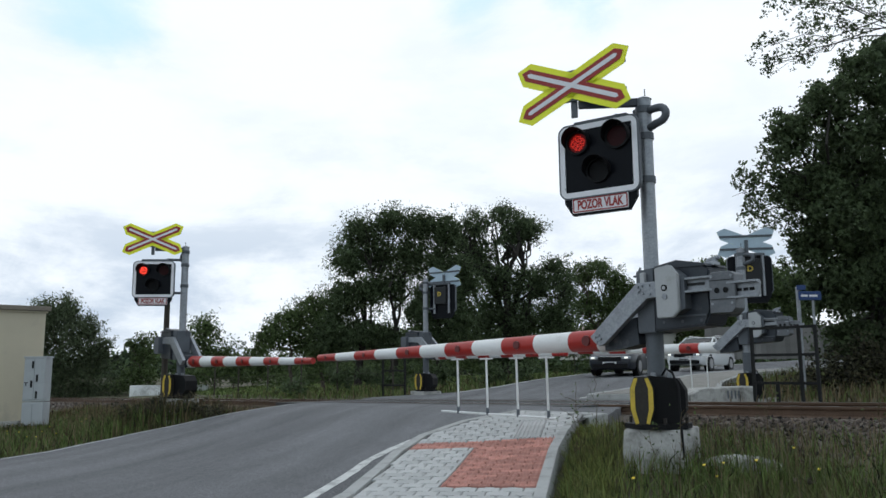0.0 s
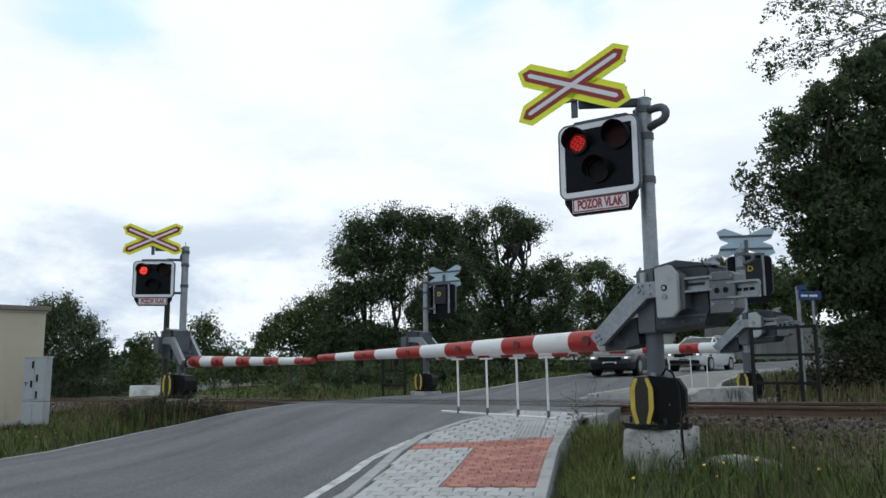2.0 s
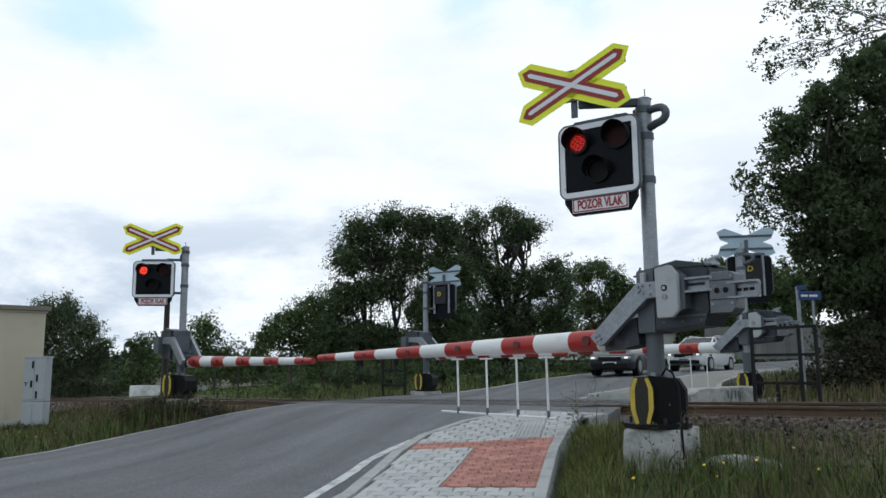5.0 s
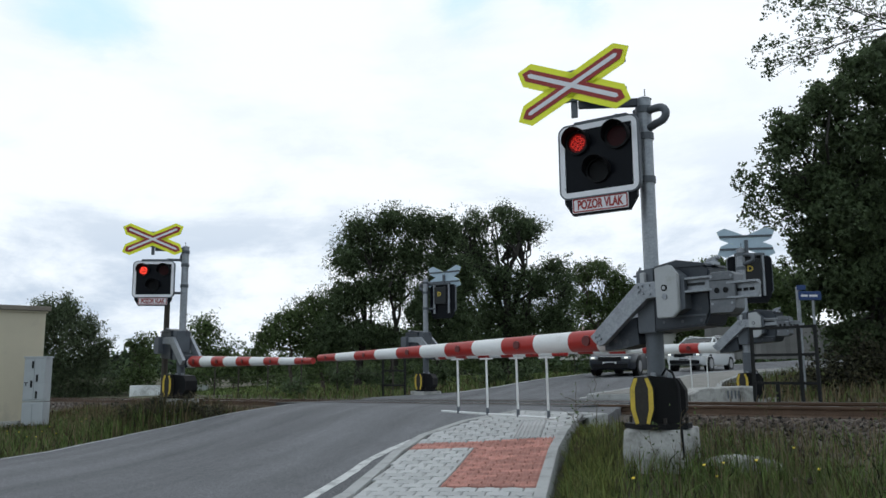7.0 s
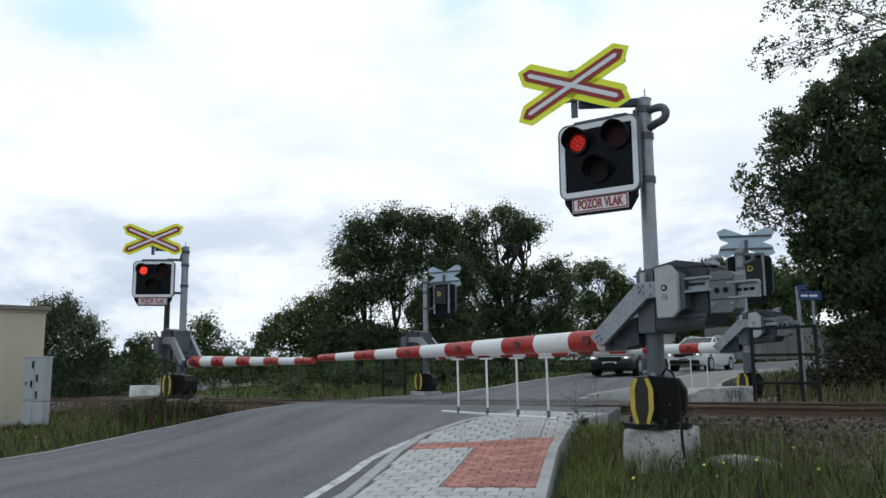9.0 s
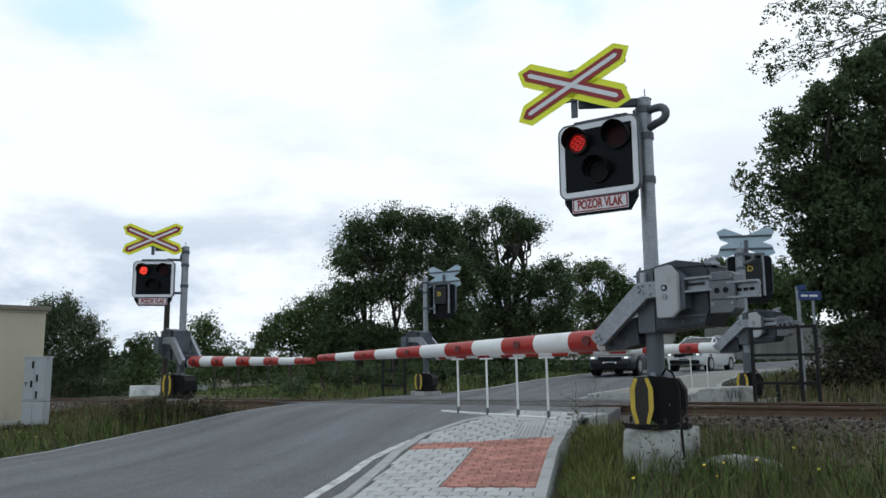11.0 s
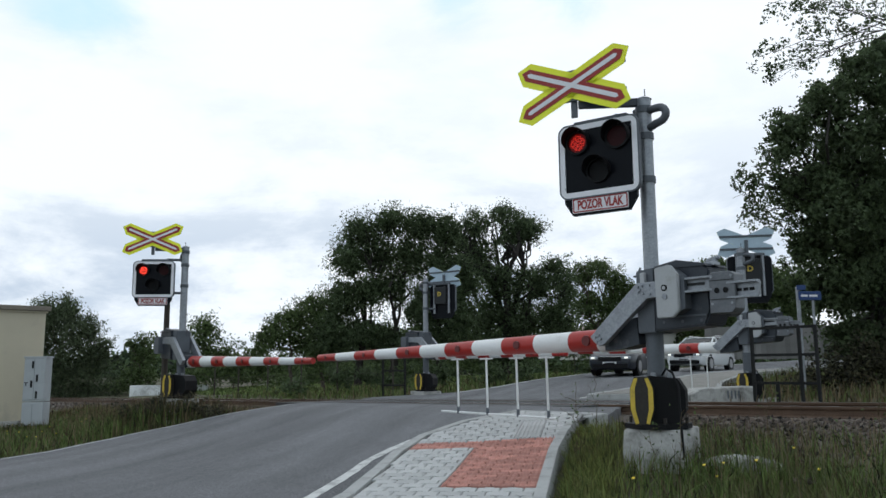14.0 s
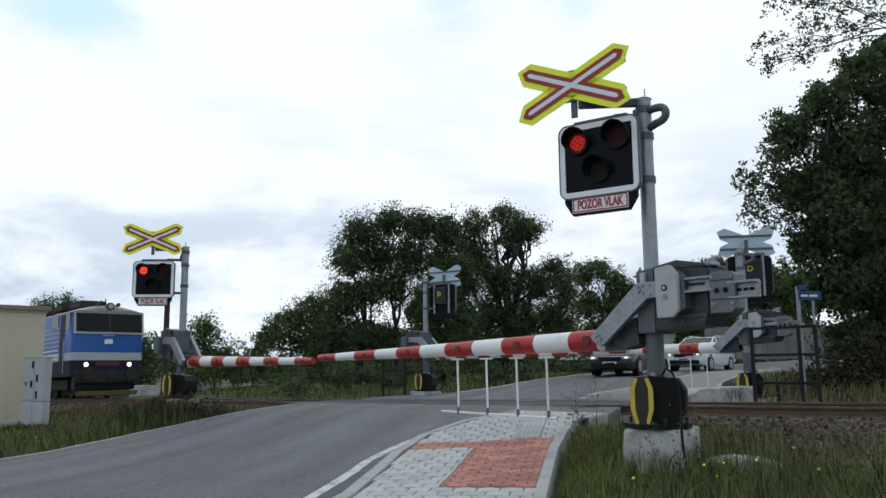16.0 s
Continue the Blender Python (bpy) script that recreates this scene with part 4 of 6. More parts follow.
    cyl(bm, (0.70, 0.05, pz + 0.16), (0.70, 0.05, pz + 0.25), 0.035, n=10)
    cyl(bm, (0.62, 0.05, pz + 0.22), (0.76, 0.05, pz + 0.25), 0.022, n=10)
    box(bm, (0.70, 0.0, pz + 0.18), (0.12, 0.12, 0.04), 0.01)
    part("cable_gland", bm, M["galv"], root)
    # rocking arms on both sides, boom end down, counterweight end level
    for sy, mm, sh in ((-0.22, "galv", 0.0), (0.20, "galv", -0.26)):
        bm = bmesh.new()
        o = [(-0.02, pz + 0.035), (0.27, pz + 0.035), (0.27, pz - 0.125), (0.10, pz - 0.135), (-0.46, boom_z - 0.015), (-0.53, boom_z - 0.03), (-0.60, boom_z + 0.02), (-0.64, boom_z + 0.075)]
        slab(bm, o, sy - 0.035, sy + 0.035)
        bmesh.ops.bevel(bm, geom=list(bm.edges), offset=0.005, segments=1, affect="EDGES")
        arm = part("boom_arm", bm, M[mm], root, "bent galvanised steel boom arm")
        for bx, bz in ((0.0, pz - 0.01), (0.05, pz + 0.0), (0.0, pz - 0.065), (0.055, pz - 0.08), (0.02, pz - 0.04), (0.14, pz), (0.14, pz - 0.09), (-0.57, boom_z + 0.065), (-0.52, boom_z + 0.09), (-0.55, boom_z + 0.02), (-0.50, boom_z + 0.045)):
            bm = bmesh.new()
            cyl(bm, (bx, sy - 0.052, bz), (bx, sy - 0.03, bz), 0.014, n=8)
            part("bolt", bm, M["galv"], arm)
        bm = bmesh.new()
        for zz in (pz + 0.025, pz - 0.10):
            box(bm, (0.60 + sh, sy - 0.015, zz), (0.50, 0.10, 0.022), 0.004)
        box(bm, (0.60 + sh, sy + 0.01, pz - 0.04), (0.50, 0.04, 0.13), 0.006)
        wa = part("weight_arm", bm, M[mm], root, "galvanised channel counterweight arm")
        bm = bmesh.new()
        box(bm, (0.62 + sh, sy - 0.012, pz - 0.03), (0.26, 0.012, 0.028), 0.003)
        part("slot", bm, M["blackish"], wa)
        bm = bmesh.new()
        slab(bm, [(q + sh, zz) for q, zz in ((0.82, pz + 0.035), (0.85, pz + 0.06), (1.03, pz + 0.06), (1.08, pz + 0.03), (1.08, pz - 0.29), (1.04, pz - 0.33), (0.82, pz - 0.33))], sy - 0.06, sy + 0.12)
        bmesh.ops.bevel(bm, geom=list(bm.edges), offset=0.006, segments=1, affect="EDGES")
        w = part("counterweight", bm, M["galv_dark"] if sy > 0 else M["galv_mid"], root, "steel counterweight block with scuffed paint")
        for bx in (0.90 + sh, 0.99 + sh):
            bm = bmesh.new()
            cyl(bm, (bx, sy - 0.066, pz - 0.115), (bx, sy - 0.05, pz - 0.115), 0.027, n=14)
            part("hole", bm, M["black"], w)
        for zz in (pz - 0.02, pz - 0.20):
            bm = bmesh.new()
            box(bm, (0.95 + sh, sy - 0.062, zz), (0.25, 0.006, 0.008), 0.001)
            part("seam", bm, M["blackish"], w)
        for bx, zz in ((0.85, pz - 0.24), (1.05, pz - 0.24), (0.85, pz + 0.015), (1.05, pz + 0.015)):
            bm = bmesh.new()
            cyl(bm, (bx + sh, sy - 0.07, zz), (bx + sh, sy - 0.055, zz), 0.012, n=8)
            part("bolt", bm, M["galv"], w)
        if sh:
            continue
        bm = bmesh.new()
        box(bm, (1.15, sy - 0.03, pz - 0.05), (0.30, 0.07, 0.02), 0.003)
        box(bm, (1.15, sy - 0.03, pz - 0.19), (0.30, 0.07, 0.02), 0.003)
        box(bm, (1.15, sy - 0.0, pz - 0.12), (0.30, 0.02, 0.13), 0.003)
        beam = part("slotted_beam", bm, M["galv"], root, "slotted galvanised end beam")
        for bx in (1.10, 1.165, 1.225):
            bm = bmesh.new()
            box(bm, (bx, sy - 0.011, pz - 0.12), (0.045, 0.01, 0.028), 0.001)
            part("slot", bm, M["black"], beam)
        bm = bmesh.new()
        tube(bm, [(1.29, sy - 0.05, pz - 0.06), (1.335, sy - 0.06, pz - 0.08), (1.30, sy - 0.06, pz - 0.20)], 0.008, 6)
        part("hook", bm, M["galv"], beam)
    bm = bmesh.new()
    slab(bm, [(-0.54, boom_z + 0.17), (-0.13, boom_z + 0.26), (-0.10, boom_z - 0.02), (-0.30, boom_z - 0.06), (-0.54, boom_z - 0.08)], -0.13, 0.15)
    part("boom_socket", bm, M["housing"], root, "dark steel boom socket")
    bm = bmesh.new()
    cyl(bm, (-0.34, 0, boom_z + 0.02), (-0.68, 0, boom_z + 0.02), 0.108, n=20)
    part("boom_stub", bm, M["white"], root, "white root of the boom", True)
    bm = bmesh.new()
    cyl(bm, (-0.16, -0.10, boom_z + 0.16), (-0.16, 0.14, boom_z + 0.16), 0.075, n=16)
    cyl(bm, (-0.16, -0.12, boom_z + 0.16), (-0.16, -0.09, boom_z + 0.16), 0.04, n=12)
    part("pivot", bm, M["blackish"], root, "dark pivot bearing", True)
    # small light fitting and cable on the pole
    bm = bmesh.new()
    box(bm, (0.02, -0.185, pz + 0.08), (0.06, 0.05, 0.13), 0.018)
    part("vent_cap", bm, M["cover"], root)
    bm = bmesh.new()
    tube(bm, [(-0.10, -0.05, pz + 0.22), (-0.13, -0.07, pz + 0.12), (-0.12, -0.06, pz + 0.05)], 0.012, 6)
    box(bm, (-0.13, -0.06, pz + 0.13), (0.10, 0.03, 0.02), 0.004)
    part("latch", bm, M["galv_dark"], root)

    seg = boom_len / segs
    boom = boom_mesh(boom_len - seg, 0.118, 0.052, segs - 1, root)
    boom.matrix_local = pose(root_x - seg, 0, boom_z + 0.045, 0, -dip, 0)
    for k in skirt:
        bm = bmesh.new()
        cyl(bm, (k, 0, boom_z - 0.12), (k + 0.015, 0.0, 0.10), 0.014, n=10)
        rod = part("hanging_rod", bm, M["white"], root, "thin white hanging rod")
        bm = bmesh.new()
        cyl(bm, (k + 0.015, 0, 0.03), (k + 0.015, 0, 0.12), 0.02, n=10)
        part("rod_foot", bm, M["galv_dark"], rod)
        bm = bmesh.new()
        box(bm, (k, 0, boom_z - 0.135), (0.22, 0.03, 0.02), 0.004)
        part("rod_hinge", bm, M["white"], rod)
    if skirt:
        bm = bmesh.new()
        cyl(bm, (min(skirt) - 0.32, 0, 0.05), (max(skirt) + 0.15, 0, 0.035), 0.014, n=10)
        part("foot_bar", bm, M["white"], root, "thin white bar along the rods' feet")

    hm = pose(0, 0, 0, 0, 0, head_turn)
    shutter = signal_head(root, hm @ pose(head_off[0], head_off[1], head_z), lit)
    cross_sign(root, hm @ pose(cross_off[0], cross_off[1], cross_z), *cross_size)
    # brackets from the pole to head and cross
    a = hm @ Vector((head_off[0] * 0.6, head_off[1] + 0.1, 0))
    for zz in (head_z + 0.46, head_z - 0.3):
        bm = bmesh.new()
        cyl(bm, (0, 0, zz), (a.x, a.y, zz), 0.03, n=10)
        part("bracket_arm", bm, M["galv_dark"], root)
    c = hm @ Vector((cross_off[0] + 0.05, cross_off[1] + 0.05, 0))
    bm = bmesh.new()
    d = Vector((c.x, c.y, 0))
    box(bm, (0, 0, 0), (d.length, 0.06, 0.09), 0.008, Matrix.Translation((c.x / 2, c.y / 2, cross_z - 0.22)) @ pose(0, 0, 0, 0, 0, math.degrees(math.atan2(c.y, c.x))))
    part("cross_arm", bm, M["housing"], root)
    return root, shutter


ANG = math.degrees(math.atan2(U.y, U.x))
near_barrier, near_off_disc = crossing_barrier(
    "crossing_barrier", 2.2, 8.3, 0.0, ANG, 6.49, 0.87, (-0.42, -0.30), -35 - ANG, 2.85, (-0.66, -0.40), 3.69, (1.35, 0.72),
    "grey signal post with lit red lamp and lowered barrier", True, (-1.51, -2.0, -2.53, -3.08), 3.5, dip=1.1, root_x=0.0)
left_barrier, left_off_disc = crossing_barrier(
    "crossing_barrier", -5.92, 18.0, 0.0, ANG + 180, 5.50, 0.76, (-0.64, -0.18), 3 - ANG - 180, 2.66, (-0.70, -0.18), 3.58, (1.36, 0.72),
    "grey signal post with lowered barrier beside tall grass", "bright", (), 3.42, 10)
crossing_barrier(
    "crossing_barrier", 6.38, 16.8, -0.05, ANG, 5.4, 1.02, (-0.2, -0.22), 170 - ANG, 2.6, (-0.18, -0.3), 3.33, (1.2, 0.64),
    "signal post seen from behind beside a black railing", False, (-0.95, -1.35, -1.9, -2.4), 3.15, 11, dip=0.0)
crossing_barrier(
    "crossing_barrier", -0.54, 24.0, -0.05, ANG + 180, 5.4, 1.0, (-0.52, -0.2), 146 - ANG - 180, 2.75, (-0.5, -0.3), 3.42, (1.2, 0.68),
    "signal post seen from behind in front of dark trees", False, (), 3.36)


def foundation(x, y, z, turn, w, h, label):
    bm = bmesh.new()
    box(bm, (0, 0, -h / 2), (w, w * 1.1, h), 0.03)
    bmesh.ops.subdivide_edges(bm, edges=bm.edges, cuts=3, use_grid_fill=True)
    for v in bm.verts:
        v.co += 0.02 * noise.noise_vector(v.co * 4 + Vector((x, y, 0)))
    ob = part("foundation_block", bm, M["concrete"], None, label, smooth=True)
    ob.matrix_world = pose(x, y, z, 0, 0, turn)
    tagged(ob, category="foundation", group="concrete foundation blocks")


foundation(2.24, 8.34, 0.0, -32, 0.60, 0.75, "cracked pale concrete block under the signal post")
foundation(-5.92, 18.0, 0.0, ANG, 0.6, 0.7, "weathered concrete block hidden by tall grass")
foundation(6.4, 16.8, -0.05, ANG, 0.8, 0.7, "weathered concrete block beside the far footway")
foundation(-0.54, 24.0, -0.05, ANG, 0.62, 0.6, "low concrete block in the grass verge")


# ---- buildings, cabinets, rails and signs ----
def plain_part(name, parent, material, *boxes, label="", bevel=0.01):
    bm = bmesh.new()
    for c, s in boxes:
        box(bm, c, s, bevel)
    return part(name, bm, material, parent, label)


def build_hut():
    # flat-roofed hut whose end wall looks to the road; local x runs away from the road, y back from the track
    m = Matrix(((-U.x, -N.x, 0, -10.42), (-U.y, -N.y, 0, 20.75), (0, 0, 1, -0.9), (0, 0, 0, 1)))
    hut = thing("hut", m, "beige rendered flat-roofed hut beside the track", "hut")
    bm = bmesh.new()
    L, W, H, t = 7.0, 5.0, 3.08, 0.3
    for c, s in (((t / 2, W / 2, H / 2), (t, W, H)), ((L - t / 2, W / 2, H / 2), (t, W, H)), ((L / 2, t / 2, H / 2), (L - 2 * t, t, H)), ((L / 2, W - t / 2, H / 2), (L - 2 * t, t, H))):
        box(bm, c, s)
    part("wall", bm, M["wall_beige"], hut, "beige rendered wall")
    plain_part("roof", hut, M["coping"], ((L / 2, W / 2, H + 0.06), (L + 0.2, W + 0.2, 0.12)), label="thin flat roof edge", bevel=0.012)
    plain_part("roof_edge", hut, M["wall_beige"], ((L / 2, W / 2, H - 0.03), (L + 0.08, W + 0.08, 0.05)))
    plain_part("plinth", hut, M["concrete"], ((L / 2, W / 2, 0.12), (L + 0.06, W + 0.06, 0.34)), bevel=0.02)


def build_cabinet():
    cab = thing("cable_cabinet", pose(-9.92, 19.4, -0.66, 0, 0, -2), "light grey street cabinet with black handles beside the hut", "cabinet")
    plain_part("body", cab, M["cabinet"], ((0, 0.15, 0.27), (0.53, 0.3, 0.55)), ((0, 0.15, 1.08), (0.53, 0.3, 1.04)), bevel=0.012)
    plain_part("lid", cab, M["cabinet"], ((0, 0.15, 1.62), (0.58, 0.34, 0.04)))
    for x, z, w, h in ((-0.175, 0.27, 0.33, 0.5), (0.18, 0.27, 0.33, 0.5), (-0.175, 0.94, 0.33, 0.66), (-0.175, 1.44, 0.33, 0.28), (0.18, 0.80, 0.33, 0.38), (0.18, 1.30, 0.33, 0.56)):
        d = plain_part("door", cab, M["cabinet"], ((x * 0.75, -0.006, z), (w * 0.76, 0.02, h)), bevel=0.006)
    for x, z in ((-0.06, 1.44), (0.1, 1.12), (0.1, 0.72), (-0.08, 0.98)):
        plain_part("handle", cab, M["black"], ((x * 0.75, -0.022, z), (0.045, 0.02, 0.17)), label="black handle", bevel=0.004)
    plain_part("mark", cab, M["black"], ((-0.19, -0.018, 1.01), (0.08, 0.004, 0.02)), ((-0.19, -0.018, 0.97), (0.02, 0.004, 0.08)), bevel=0)


def railing(x, y, z, turn, posts, high, label, stub=None):
    root = thing("railing", pose(x, y, z, 0, 0, turn), label, "railing", "black railings")
    for k in posts:
        plain_part("post", root, M["fence_steel"], ((k, 0, high / 2), (0.055, 0.055, high)), bevel=0.006)
    for h in (high * 0.27, high * 0.63, high - 0.03):
        plain_part("rail", root, M["fence_steel"], (((posts[0] + posts[-1]) / 2, 0, h), (posts[-1] - posts[0] + 0.05, 0.04, 0.05)), bevel=0.006)
    if stub:
        plain_part("post", root, M["fence_steel"], ((stub, 0, high * 0.13), (0.06, 0.06, high * 0.28)), bevel=0.006)
    return root


def far_kerb_block():
    bm = bmesh.new()
    slab(bm, [(-0.62, -0.25), (0.72, -0.25), (0.72, 0.24), (-0.42, 0.20), (-0.62, 0.10)], -0.3, 0.3)
    bmesh.ops.bevel(bm, geom=list(bm.edges), offset=0.02, segments=1, affect="EDGES")
    ob = part("concrete_block", bm, M["concrete"], None, "pale concrete end block of the far footway")
    ob.matrix_world = pose(5.45, 16.15, -0.02, 0, 0, 6)
    for i in range(4):
        plain_part("writing_bar", ob, M["galv_dark"], ((0.12 + 0.075 * i, -0.303, 0.08), (0.03, 0.006, 0.16)), label="dark stencilled bar", bevel=0)
    tagged(ob, category="block")


def street_sign():
    s = thing("street_sign", pose(8.35, 18.6, -0.1, 0, 0, 5), "blue direction sign on two grey posts under trees", "sign")
    for x, h in ((0.0, 2.55), (0.36, 2.25)):
        bm = bmesh.new()
        cyl(bm, (x, 0, -0.3), (x, 0, h), 0.045 if x == 0 else 0.03, n=12)
        part("post", bm, M["galv"], s, smooth=True)
    plain_part("clamp", s, M["galv"], ((0.0, -0.02, 1.66), (0.14, 0.12, 0.07)))
    p = plain_part("panel", s, M["sign_blue"], ((0.26, -0.06, 2.34), (0.56, 0.02, 0.21)), label="blue sign panel")
    for x, w in ((0.12, 0.16), (0.34, 0.2)):
        plain_part("writing_bar", p, M["sign_white"], ((x, -0.072, 2.34), (w, 0.004, 0.05)), bevel=0)
    plain_part("panel", s, M["sign_blue"], ((0.06, -0.06, 2.53), (0.22, 0.02, 0.12)), label="blue sign panel")


def concrete_fence():
    f = thing("concrete_fence", pose(14.2, 43.0, 0.95, 0, 0, -8), "grey concrete panel fence beyond the road", "fence")
    for i in range(6):
        plain_part("post", f, M["fence_concrete"], ((i * 1.6, 0, 0.95), (0.16, 0.16, 1.9)), bevel=0.02)
    bm = bmesh.new()
    box(bm, (0, 0, 0.88), (0.246, 0.05, 1.75), 0.012)
    me = finish("board", bm, M["fence_concrete"])
    for i in range(32):
        ob = new("board", me)
        ob.parent = f
        ob.matrix_local = pose(0.14 + i * 0.25, -0.06, random.uniform(-0.03, 0.03))


def far_house(x, y, z, turn, w, d, h, label):
    r = thing("house", pose(x, y, z, 0, 0, turn), label, "house")
    bm = bmesh.new()
    box(bm, (0, 0, h / 2), (w, d, h))
    part("wall", bm, M["house"], r)
    bm = bmesh.new()
    slab(bm, [(-w / 2 - 0.4, h), (w / 2 + 0.4, h), (w / 2 + 0.4, h + 0.12), (0, h + 1.5), (-w / 2 - 0.4, h + 0.12)], -d / 2 - 0.4, d / 2 + 0.4)
    part("roof", bm, M["roof_tile"], r, "low brown pitched roof")
    for k in (-0.28, 0.28):
        plain = plain_part("window", r, M["glass_dark"], ((w * k, -d / 2 - 0.01, h * 0.55), (1.0, 0.06, 1.1)))
        plain_part("sill", plain, M["white"], ((w * k, -d / 2 - 0.04, h * 0.55 - 0.58), (1.1, 0.12, 0.05)))


def wire_fence():
    f = thing("wire_fence", pose(0, 0, 0), "thin rusty post and wire fence beyond the track", "fence")
    tops = []
    for s in (-27.0, -24.6, -21.9, -19.2, -16.6, -13.2):
        q = spot(s, 16.6)
        z = ground_z(q.x, q.y)
        bm = bmesh.new()
        cyl(bm, (q.x, q.y, z - 0.1), (q.x + 0.03 * noise.noise((s, 0, 0)), q.y, z + 1.35), 0.032, n=8)
        part("post", bm, M["post_rust"], f)
        tops.append(Vector((q.x, q.y, z)))
    for h in (0.4, 0.8, 1.25):
        bm = bmesh.new()
        tube(bm, [t + Vector((0, 0, h)) for t in tops], 0.006, 4)
        part("wire", bm, M["post_rust"], f)


def white_wall():
    ob = plain_part("low_wall", None, M["white_wall"], ((0, 0, 0.30), (4.1, 0.25, 0.62)), label="low whitewashed wall across the meadow", bevel=0.02)
    ob.matrix_world = pose(-14.8, 43.2, -0.78, 0, 0, 3)
    tagged(ob, category="wall")


def dark_post():
    bm = bmesh.new()
    cyl(bm, (0, 0, 0), (0.0, 0, 3.3), 0.075, 0.06, n=10)
    ob = part("wooden_post", bm, M["post_rust"], None, "dark weathered wooden post behind the signal", smooth=True)
    ob.matrix_world = pose(-6.55, 18.75, -0.5)
    tagged(ob, category="post")


def power_lines():
    """Three slack wires far behind the meadow, running down behind the trees to a pole."""
    line = thing("power_line", pose(0, 0, 0), "thin dark overhead wires beyond the meadow", "wires")
    for dx, dz in ((0, 0), (0.8, 0.0), (1.6, -0.35)):
        a, b = Vector((-24 + dx, 66, 9.3 + dz)), Vector((-2 + dx, 56, 4.7 + dz))
        bm = bmesh.new()
        tube(bm, [a.lerp(b, k / 10) - Vector((0, 0, 0.35 * math.sin(math.pi * k / 10))) for k in range(11)], 0.012, 5)
        part("wire", bm, M["galv_dark"], line)
    for q, h in ((Vector((-25, 66.4, -1.5)), 11.0), (Vector((-1.4, 55.8, -1.5)), 6.8)):
        bm = bmesh.new()
        cyl(bm, q, q + Vector((0, 0, h)), 0.12, 0.08, n=10)
        part("pole", bm, M["post_rust"], line)
        bm = bmesh.new()
        box(bm, q + Vector((1.0, 0, h - 0.15)), (2.4, 0.08, 0.08), 0.01)
        part("cross_bar", bm, M["post_rust"], line)


build_hut()
build_cabinet()
railing(5.83, 15.0, -0.08, ANG, (-0.03, 0.87, 1.17), 1.42, "black steel railing at the end of the far footway", 0.42)
railing(-1.85, 24.3, -0.2, -25, (0, 0.75), 1.2, "black steel railing beside the far signal post")
far_kerb_block()
street_sign()
concrete_fence()
far_house(14.5, 62, 1.2, 12, 9, 7, 1.9, "low far house with a brown roof")
far_house(-57, 140, -1.2, 5, 6, 6, 2.4, "small white house far across the meadow")
wire_fence()
white_wall()
dark_post()


